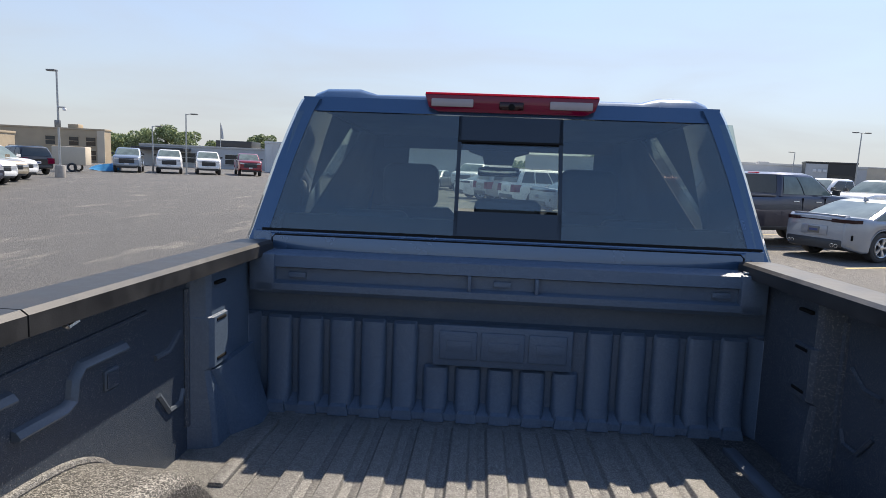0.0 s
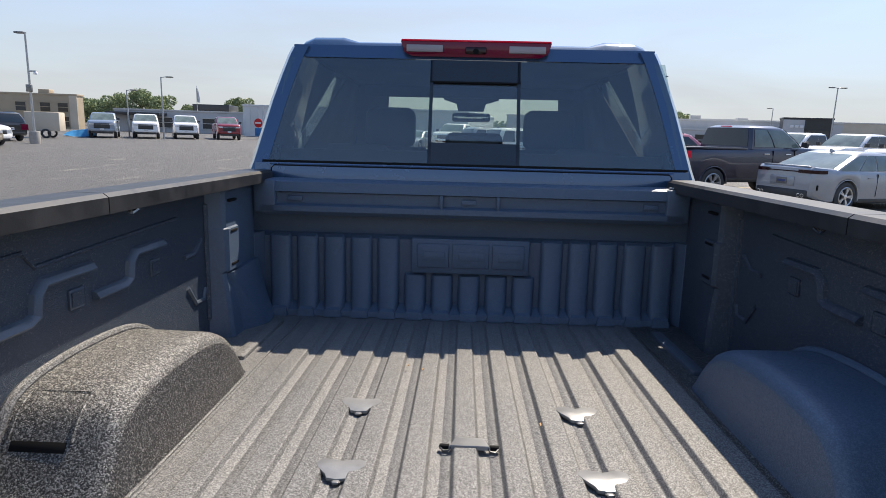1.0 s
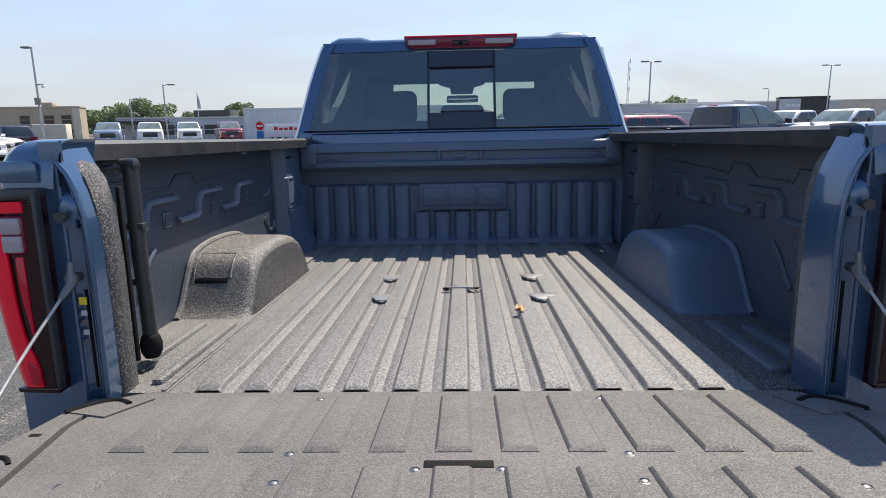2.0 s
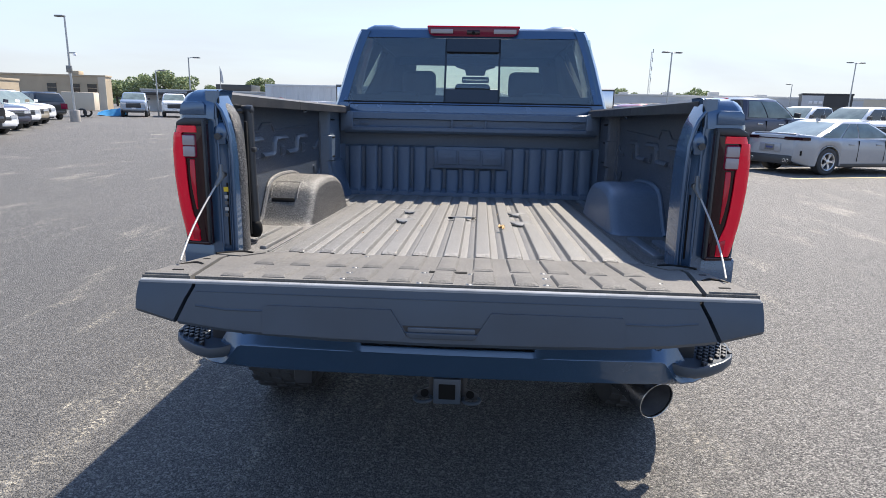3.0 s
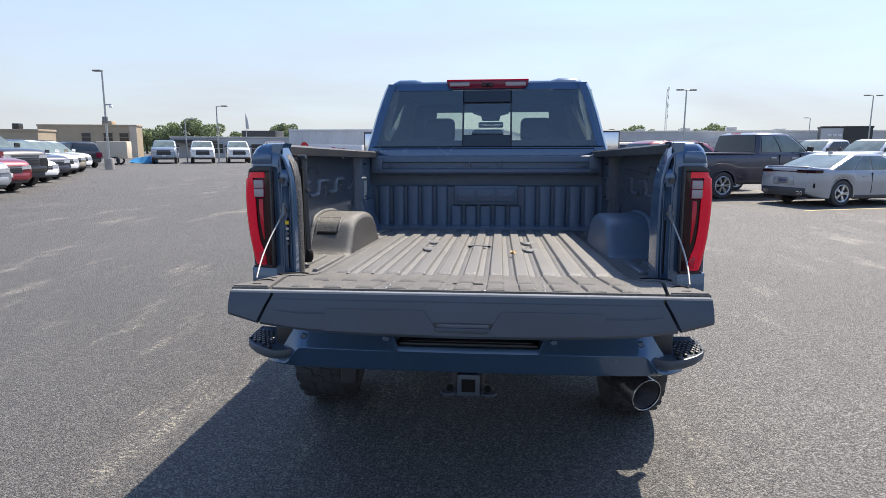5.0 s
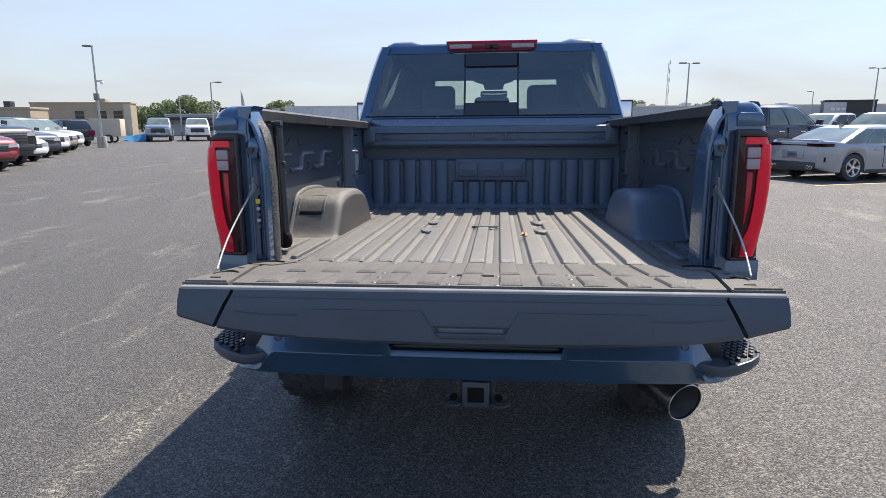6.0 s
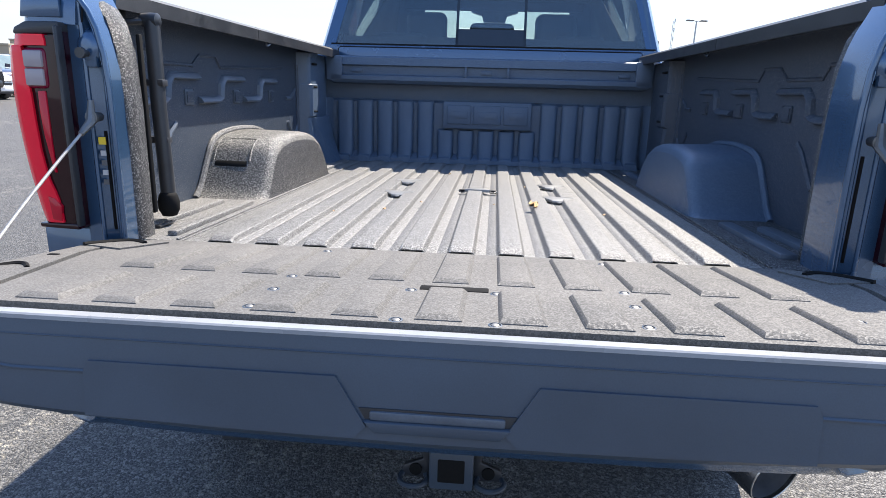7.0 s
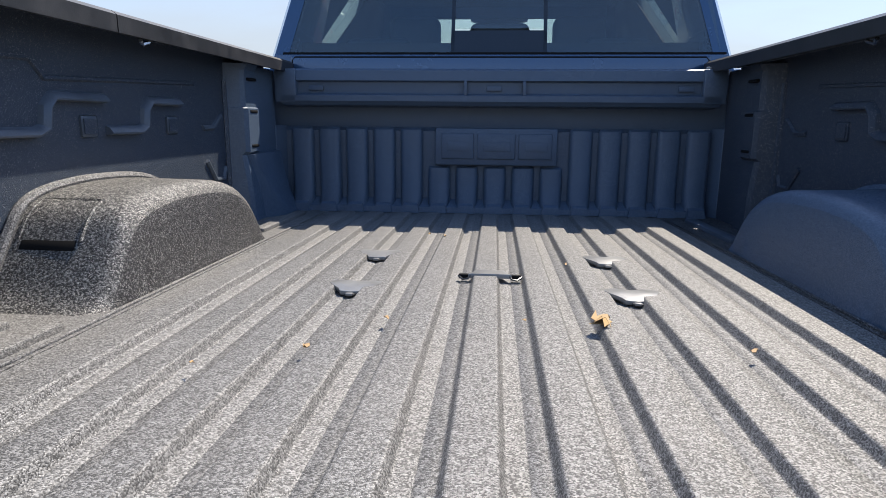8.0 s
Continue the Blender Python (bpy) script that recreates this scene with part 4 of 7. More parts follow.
def support_bar():
    # a black bar folded upright against the left pillar, hung from a bracket at its head
    x, y = -0.786, 0.187
    ob = part("step_bar", tube([(x - 0.004, y + 0.012, 1.40), (x - 0.003, y + 0.010, 1.36), (x + 0.002, y, 1.20), (x + 0.010, y - 0.006, 1.02), (x + 0.012, y - 0.008, 0.965)], 0.0185, 16), "black_metal", truck, "black tubular grab bar folded against the pillar", 50)
    part("bar_foot", lathe([(0.001, -0.036), (0.018, -0.032), (0.026, -0.016), (0.027, 0.004), (0.023, 0.02), (0.018, 0.028)], 16, "z", (x + 0.012, y - 0.010, 0.955)), "seal", ob, "rounded rubber foot", 60)
    part("bar_head", lathe([(0.008, -0.022), (0.017, -0.020), (0.0185, 0.0), (0.017, 0.018), (0.008, 0.022)], 16, "x", (x - 0.006, y + 0.012, 1.402)), "black_metal", ob, "", 60)
    part("pivot_arm", tube([(x - 0.085, y - 0.03, 1.392), (x - 0.05, y - 0.01, 1.396), (x - 0.006, y + 0.012, 1.402)], [0.011, 0.009, 0.010], 10), "black_metal", ob)
    part("pivot_plate", box(-0.90, -0.84, 0.11, 0.18, 1.26, 1.42, 0.005), "black_metal", ob)
    part("brace", tube([(x - 0.09, y - 0.03, 1.385), (x - 0.075, y - 0.03, 1.30), (x - 0.085, y - 0.03, 1.24)], 0.007, 8), "dull_steel", ob)
    for z in (1.255, 1.115):
        part("clip", box(x - 0.040, x + 0.024, y - 0.012, y + 0.014, z - 0.008, z + 0.008, 0.003), "black", ob)
    part("bracket", box(-0.834, -0.804, 0.105, 0.155, 0.905, 1.30, 0.006), "black_metal", ob)
    part("bracket_foot", box(-0.842, -0.770, 0.12, 0.195, VALLEY + 0.001, VALLEY + 0.009, 0.003), "black", ob)


# the open tailgate: z of its inner face along y
GATE = [(-0.004, 0.9035), (-0.58, 0.962)]


def gz(y, up=0.0):
    return curve_at([GATE[1], GATE[0]], y) + up


def tailgate():
    # the panel: core slab, shaped in plan, hinge side narrower
    plan = [(-0.70, -0.004), (0.70, -0.004), (0.735, -0.03), (0.740, -0.20), (0.655, -0.583), (-0.655, -0.583), (-0.740, -0.20), (-0.735, -0.03)]
    core = loft([[(x, y, gz(y, h)) for x, y in plan] for h in (-0.07, -0.002, 0.0)])
    ob = part("tailgate", core, "gate_plastic", truck, "open tailgate with ribbed grey plastic inner panel", 25)
    # two rows of raised pads
    for row, (ya, yb) in enumerate(((-0.045, -0.322), (-0.388, -0.562))):
        for k in range(-6, 7):
            c = k * PITCH - 0.005
            if abs(c) > (0.66 if row == 0 else 0.63):
                continue
            w = 0.031
            # steep on one side, gentle on the other and towards the free edge
            pad = loft([[(c - w + el, y0, gz(y0, h)), (c + w - er, y0, gz(y0, h)), (c + w - er, y1, gz(y1, h)), (c - w + el, y1, gz(y1, h))] for el, er, h, y0, y1 in ((-0.002, -0.003, -0.003, ya + 0.002, yb - 0.004), (-0.0006, 0.0, 0.0012, ya + 0.001, yb - 0.0025), (0.0042, 0.0062, 0.0068, ya - 0.003, yb + 0.0075), (0.0058, 0.0085, 0.0075, ya - 0.0045, yb + 0.010))])
            part("raised_pad", pad, "gate_plastic", ob, "", 24)
    # the slot isn't cut: a black slab stands for its shade
    part("handle_slot", box(-0.052, 0.060, -0.384, -0.362, gz(-0.372, -0.01), gz(-0.372, 0.0026), 0.002), "seal", ob, "dark finger slot")
    for x, y in ((-0.064, -0.392), (0.072, -0.390), (-0.060, -0.572), (0.070, -0.572), (-0.293, -0.055), (0.296, -0.057), (-0.279, -0.333), (0.284, -0.333), (-0.274, -0.436), (0.280, -0.430), (-0.268, -0.545), (0.272, -0.542), (-0.595, -0.448), (0.590, -0.448)):
        bo = part("bolt", lathe([(0.0095, -0.004), (0.0095, 0.0006), (0.0075, 0.0010), (0.0068, -0.001), (0.001, -0.001)], 14, "z", (x, y, gz(y))), "gate_cap", ob, "", 50)
        part("bolt_head", lathe([(0.0056, -0.003), (0.0056, 0.0008), (0.004, 0.0018), (0.001, 0.0020)], 10, "z", (x, y, gz(y))), "dull_steel", bo, "", 50)
    # end pieces beyond the slanted gaps
    for s in (-1, 1):
        plan = [(s * 0.752, -0.055), (s * 0.80, -0.075), (s * 0.805, -0.45), (s * 0.796, -0.588), (s * 0.666, -0.588), (s * 0.752, -0.21)]
        end = part("gate_end", loft([[(x, y, gz(y, h)) for x, y in plan] for h in (-0.065, -0.002, 0.001)]), "gate_plastic", ob, "", 25)
        part("end_groove", tube([(s * (0.732 + 0.066 * k), -0.372 + 0.030 * math.sin(math.pi * k) - 0.012 * k, gz(-0.36, 0.0005)) for k in np.linspace(0, 1, 9)], 0.0048, 6), "seal", end, "curved slot")
        for xa, xb, yy in ((0.765, 0.786, -0.250), (0.732, 0.762, -0.492)):
            part("end_slot", box(*sorted((s * xa, s * xb)), yy - 0.005, yy + 0.005, gz(yy, -0.004), gz(yy, 0.0025), 0.001), "seal", end, "short slot")
        hook = [(s * (0.690 + 0.105 * k), -0.085 + 0.045 * math.sin(math.pi * k) - 0.05 * k) for k in np.linspace(0, 1, 11)]
        part("hinge_cover", loft([[(s * 0.655, -0.05, gz(-0.05, h)), (s * 0.79, -0.05, gz(-0.05, h)), (s * 0.80, -0.13, gz(-0.13, h)), (s * 0.70, -0.16, gz(-0.16, h))] for h in (-0.006, 0.0035)]), "gate_plastic", end)
        part("hook_slot", tube([(x, y, gz(y, 0.004)) for x, y in hook], 0.0055, 6), "seal", end, "long curved slot over the hinge")
        part("end_ridge", loft([[(s * 0.672, y, gz(y, h)), (s * 0.792, y, gz(y, h)), (s * 0.790, y + d, gz(y, h)), (s * 0.690, y + d, gz(y, h))] for y, d, h in ((-0.583, 0.032, -0.002), (-0.581, 0.024, 0.005))]), "gate_plastic", end)
    # the free edge: a dark seam, a strip with its sheen in the pale colour, and the deep charcoal cap, lower in the
    # middle
    part("edge_seam", box(-0.79, 0.79, -0.598, -0.578, 0.92, 0.9380), "seal", ob)
    strip = loft([[(x, -0.5925, 0.9565), (x, -0.6075, 0.9565), (x, -0.6100, 0.9545), (x, -0.6105, 0.949), (x, -0.5925, 0.945)] for x in (-0.79, 0.0, 0.79)])
    part("edge_strip", strip, "edge_sheen", ob, "smooth top edge of the tailgate cap")
    def foot(x):
        return curve_at([(0, 0.806), (0.30, 0.809), (0.55, 0.822), (0.69, 0.841), (0.797, 0.872)], abs(x))
    def cap(x0, x1, skew0, skew1, n):
        secs = []
        for i in range(n + 1):
            k = i / n
            xt, xb = lerp(x0, x1, k), lerp(x0 + skew0, x1 + skew1, k)
            zb, zt = foot(xb), 0.953
            xm = lerp(xb, xt, 0.62)
            secs.append([(xt, -0.594, zt - 0.030), (xt, -0.596, zt - 0.002), (xt, -0.609, zt - 0.002), (xt, -0.611, zt - 0.010), (xm, -0.622, lerp(zb, zt, 0.62)), (xb, -0.630, zb + 0.012), (xb, -0.622, zb + 0.002), (xb, -0.50, zb), (xb, -0.30, 0.84), (xt, -0.30, 0.87)])
        return loft(secs)
    part("edge_cap", cap(-0.642, 0.642, -0.046, 0.046, 24), "gate_cap", ob, "dark charcoal tailgate edge", 30)
    for s in (-1, 1):
        part("edge_cap_end", cap(s * 0.795, s * 0.652, s * 0.002, s * 0.046, 6), "gate_cap", ob, "", 30)
    # raised plates either side of the pull
    for s in (-1, 1):
        poly = [(s * 0.128, 0.902), (s * 0.455, 0.902), (s * 0.462, 0.888), (s * 0.462, 0.828), (s * 0.16, 0.822), (s * 0.104, 0.822), (s * 0.088, 0.838)]
        pl = loft([[(x, -0.6185 - (0.905 - z) * 0.11 - h, z) for x, z in poly] for h in (-0.004, 0.0065)])
        part("cap_plate", pl, "gate_cap", ob, "", 20)
        part("cap_crease", tube([(s * 0.462, -0.6235, 0.886), (s * 0.56, -0.624, 0.886), (s * 0.640, -0.6225, 0.894)], 0.0032, 6), "gate_cap", ob)
    part("cap_line", tube([(-0.640, -0.6150, 0.930), (0.0, -0.6150, 0.929), (0.640, -0.6150, 0.930)], 0.0013, 6), "gate_cap", ob)
    part("pull_recess", prism([(-0.098, 0.862), (0.102, 0.862), (0.088, 0.836), (-0.084, 0.836)], "y", -0.6275, -0.60), "black", ob, "dark pull recess")
    part("pull_lip", prism([(-0.092, 0.846), (0.096, 0.846), (0.082, 0.830), (-0.078, 0.830)], "y", -0.6345, -0.60, 0.003), "gate_cap", ob)
    part("pull_latch", box(-0.084, 0.088, -0.6305, -0.61, 0.846, 0.859, 0.003), "smooth_liner", ob, "worn grey latch")
    # the two stay cables
    for s in (-1, 1):
        a, b = Vector((s * 0.798, -0.062, 1.170)), Vector((s * 0.785, -0.40, 0.958))
        sag = 0.016 if s < 0 else 0.02
        pts = [a.lerp(b, k) + Vector((s * 0.02 * math.sin(math.pi * k), 0, -sag * math.sin(math.pi * k))) for k in np.linspace(0, 1, 12)]
        cb = part("stay_cable", tube(pts, 0.0032, 8), "cable", ob, "grey plastic-coated stay cable", 60)
        part("cable_end", tube([a + Vector((0, 0.008, 0.045)), a + Vector((0, 0, 0.0)), pts[1]], [0.006, 0.010, 0.006], 8), "dull_steel", cb)


def rear_bumper():
    """A pale upper face, a crease and a dark undercut face; the ends sweep down under the corner steps."""
    tops = ((0.0, 0.726), (0.696, 0.726), (0.710, 0.722), (0.728, 0.694), (0.767, 0.634), (0.790, 0.614), (0.838, 0.602))
    creases = ((0.0, 0.648), (0.672, 0.648), (0.686, 0.642), (0.728, 0.588), (0.745, 0.578), (0.838, 0.576))
    fronts = ((0.0, -0.286), (0.40, -0.281), (0.66, -0.270), (0.73, -0.262), (0.79, -0.238), (0.838, -0.196))
    half = [0.0, 0.14, 0.270, 0.276, 0.298, 0.306, 0.40, 0.52, 0.64, 0.672, 0.680, 0.686, 0.696, 0.704, 0.710, 0.728, 0.745, 0.767, 0.790, 0.815, 0.838]
    secs = []
    for x in [-v for v in half[:0:-1]] + half:
        a = abs(x)
        cut = 0.058 * max(0.0, min(1.0, (0.304 - a) / 0.026))
        top, mid, f = curve_at(tops, a) - cut, curve_at(creases, a), curve_at(fronts, a)
        low = 0.553 + 0.014 * max(0.0, (a - 0.6) / 0.24) ** 2
        mid = max(mid, low + 0.010)
        k = max(0.15, min(1.0, (top - mid) / 0.078))
        prof = [(-0.060, top - 0.002), (f + 0.040 * k, top), (f + 0.032 * k, top - 0.006 * k), (f + 0.006 * k, mid + 0.010 * k), (f + 0.001, mid + 0.003 * k), (f, mid), (f + 0.003, mid - 0.006), (f + 0.022, lerp(mid, low, 0.72)), (f + 0.034, lerp(mid, low, 0.93)), (f + 0.050, low), (-0.10, low + 0.004), (-0.06, low + 0.02)]
        secs.append([(x, min(y, -0.06), z) for y, z in prof])
    ob = part("rear_bumper", loft(secs), "blue", truck, "blue painted rear bumper with corner steps", 28)
    part("centre_step", box(-0.276, 0.276, -0.246, -0.02, 0.660, 0.676, 0.006), "black", ob, "black centre step pad")
    part("centre_back", box(-0.296, 0.296, -0.10, -0.062, 0.66, 0.722, 0.004), "black", ob)
    for k in range(3):
        part("step_rib", box(-0.24, 0.25, -0.23 + 0.05 * k, -0.21 + 0.05 * k, 0.676, 0.680, 0.002), "black", ob)
    for x in (-0.325, 0.332, -0.664, 0.664):
        part("parking_sensor", lathe([(0.013, 0.004), (0.013, -0.003), (0.010, -0.005), (0.009, -0.0035), (0.001, -0.0035)], 14, "y", (x, -0.263 if abs(x) < 0.5 else -0.250, 0.694 if abs(x) < 0.5 else 0.692)), "blue", ob)
    for s in (-1, 1):
        part("corner_wall", prism([(s * x, z) for x, z in ((0.69, 0.733), (0.795, 0.733), (0.795, 0.640), (0.775, 0.612), (0.745, 0.63), (0.69, 0.70))], "y", -0.205, -0.04, 0.006), "black", ob)
        plan = [(0.69, -0.235, 0.606, 0.645), (0.735, -0.272, 0.602, 0.640), (0.775, -0.286, 0.602, 0.640), (0.825, -0.276, 0.607, 0.646), (0.872, -0.252, 0.615, 0.652), (0.905, -0.222, 0.623, 0.657), (0.922, -0.185, 0.630, 0.660), (0.927, -0.12, 0.634, 0.664), (0.926, -0.03, 0.636, 0.668), (0.69, -0.03, 0.62, 0.660)]
        def ring(q, f, lift=0.0):
            return [(s * lerp(0.80, x, q), lerp(-0.14, y, q), lerp(a, b, f) + lift) for x, y, a, b in plan]
        st = part("corner_step", loft([ring(0.93, 0.0), ring(0.98, 0.18), ring(1.0, 0.45), ring(1.0, 0.80), ring(0.985, 0.96), ring(0.95, 1.0), ring(0.90, 0.90), ring(0.86, 0.88)]), "gate_cap", ob, "black textured corner step", 35)
        for i in range(6):
            for j in range(8):
                u, v = 0.808 + 0.019 * i + (0.0095 if j % 2 else 0), -0.255 + 0.024 * j
                if v > -0.262 + max(0.0, u - 0.80) * 0.62 and u < 0.915:
                    z = 0.645 + max(0.0, u - 0.78) * 0.10 + (v + 0.26) * 0.03
                    ringp = [(0.0080 * math.cos(q), 0.0115 * math.sin(q)) for q in (0.0, 1.05, 2.09, 3.14, 4.19, 5.24)]
                    part("tread", loft([[(s * (u + a * g), v + b * g, z + h) for a, b in ringp] for g, h in ((1.0, -0.006), (1.0, 0.0015), (0.7, 0.003))]), "black", st, "", 20)


def underside():
    hit = part("hitch_receiver", box(-0.036, 0.046, -0.295, 0.25, 0.488, 0.568, 0.008), "black_metal", truck, "black square trailer hitch receiver", at=pose(-0.005, 0.095, -0.042))
    part("receiver_mouth", box(-0.024, 0.034, -0.299, -0.28, 0.500, 0.556, 0.004), "seal", hit, "dark opening")
    part("receiver_collar", prism([(-0.042, 0.482), (0.052, 0.482), (0.052, 0.574), (-0.042, 0.574)], "y", -0.297, -0.270, 0.006), "gate_cap", hit)
    for s in (-1, 1):
        pl = prism([(0.005 + s * 0.045, 0.585), (0.005 + s * 0.075, 0.585), (0.005 + s * 0.062, 0.53), (0.005 + s * 0.105, 0.512), (0.005 + s * 0.108, 0.487), (0.005 + s * 0.042, 0.484)], "y", -0.262, -0.248, 0.003)
        br = part("chain_plate", pl, "black_metal", hit)
        part("chain_loop", tube([(0.005 + s * 0.082 + 0.030 * math.cos(q), -0.275 + 0.030 * math.sin(q), 0.492) for q in np.linspace(0, 2 * math.pi, 15)], 0.006, 8), "gate_cap", hit, "steel loop for the safety chain")
        part("chain_hole", lathe([(0.014, 0), (0.014, -0.004)], 12, "y", (0.005 + s * 0.078, -0.262, 0.506)), "seal", br)
    for x0, x1, y0, y1, z0, z1 in ((-0.56, -0.44, -0.12, 4.9, 0.52, 0.66), (0.44, 0.56, -0.12, 4.9, 0.52, 0.66), (-0.5, 0.5, -0.10, 0.02, 0.55, 0.64)):
        part("chassis_rail", box(x0, x1, y0, y1, z0, z1, 0.01), "black_metal", truck)
    part("rear_axle", tube([(-0.85, 0.94, 0.37), (-0.15, 0.94, 0.37), (0.15, 0.94, 0.37), (0.85, 0.94, 0.37)], [0.05, 0.06, 0.06, 0.05], 12), "black_metal", truck, "black rear axle")
    part("differential", lathe([(0.001, -0.16), (0.10, -0.13), (0.15, -0.05), (0.155, 0.05), (0.10, 0.15), (0.001, 0.17)], 16, "y", (0.0, 0.94, 0.37)), "black_metal", truck, "", 60)
    part("spare_tyre", lathe([(0.20, -0.09), (0.36, -0.11), (0.39, -0.06), (0.39, 0.06), (0.36, 0.11), (0.20, 0.09)], 28, "z", (0.0, 0.42, 0.64), closed=True), "tyre", truck, "dark spare tyre under the bed", 50)
    part("spring_shackle", box(-0.57, -0.50, -0.05, 0.05, 0.42, 0.60, 0.01), "black_metal", truck)
    ex = part("exhaust_pipe", tube([(0.42, 1.1, 0.60), (0.46, 0.70, 0.56), (0.56, 0.42, 0.478), (0.67, 0.20, 0.425)], 0.045, 16), "dull_steel", truck, "dull steel exhaust pipe", 60)
    a, b = Vector((0.655, 0.225, 0.430)), Vector((0.764, 0.0, 0.386))
    w = (b - a).normalized()
    side = w.orthogonal().normalized()
    up = w.cross(side)
    rings = []
    for d, r in ((0.0, 0.050), (0.03, 0.067), (0.240, 0.0735), (0.242, 0.0725), (0.241, 0.0705), (0.10, 0.067), (0.099, 0.002)):
        rings.append([a + w * d + (side * math.cos(2 * math.pi * k / 28) + up * math.sin(2 * math.pi * k / 28)) * r for k in range(28)])
    part("exhaust_tip", loft(rings), "tip_steel", ex, "smoked steel exhaust tip with a bright rim", 40)
    part("tip_rim", tube([a + w * 0.2415 + (side * math.cos(2 * math.pi * k / 28) + up * math.sin(2 * math.pi * k / 28)) * 0.0722 for k in range(29)], 0.0020, 6), "steel", ex, "thin bright rim")
    part("exhaust_mouth", loft([[a + w * d + (side * math.cos(2 * math.pi * k / 24) + up * math.sin(2 * math.pi * k / 24)) * r for k in range(24)] for d, r in ((0.10, 0.0665), (0.233, 0.0698), (0.2335, 0.0690), (0.102, 0.045))]), "soot", ex, "sooty inside of the tip", 40)


def tyre_bm(r, w, rim, lugs=True, n=36):
    prof = [(rim, -w * 0.42), (rim + 0.02, -w * 0.48), (lerp(rim, r, 0.55), -w * 0.5), (r - 0.03, -w * 0.47), (r - 0.006, -w * 0.40), (r, -w * 0.2), (r, w * 0.2), (r - 0.006, w * 0.40), (r - 0.03, w * 0.47), (lerp(rim, r, 0.55), w * 0.5), (rim + 0.02, w * 0.48), (rim, w * 0.42)]
    return lathe(prof, n, "x", closed=True)


def big_wheel(x, y, z):
    s = 1 if x > 0 else -1
    wh = part("wheel", tyre_bm(0.415, 0.285, 0.26), "tyre", truck, "chunky all-terrain tyre", 50, at=pose(x, y, z))
    bm = bmesh.new()
    for k in range(26):
        for row in range(-2, 3):
            a = 2 * math.pi * (k + 0.5 * (row % 2)) / 26
            c, u = math.cos(a), math.sin(a)
            x0 = row * 0.052
            pts = []
            for dx, da in ((-0.021, -0.075), (0.021, -0.055 + 0.03 * row % 0.02), (0.021, 0.075), (-0.021, 0.055)):
                pts.append((x0 + dx, a + da))
            lift = 0.404 if abs(row) == 2 else 0.412
            loft([[(px, r * math.cos(pa), r * math.sin(pa)) for px, pa in pts] for r in (lift, lift + 0.0085)], True, True, bm)
    part("tread", bm, "tyre", wh, "", 20)
    rim = lathe([(0.262, -0.12), (0.255, s * 0.05), (0.10, s * 0.07), (0.08, s * 0.10), (0.001, s * 0.105)], 28, "x")
    part("rim", rim, "rim_dark", wh, "dark alloy rim", 40)


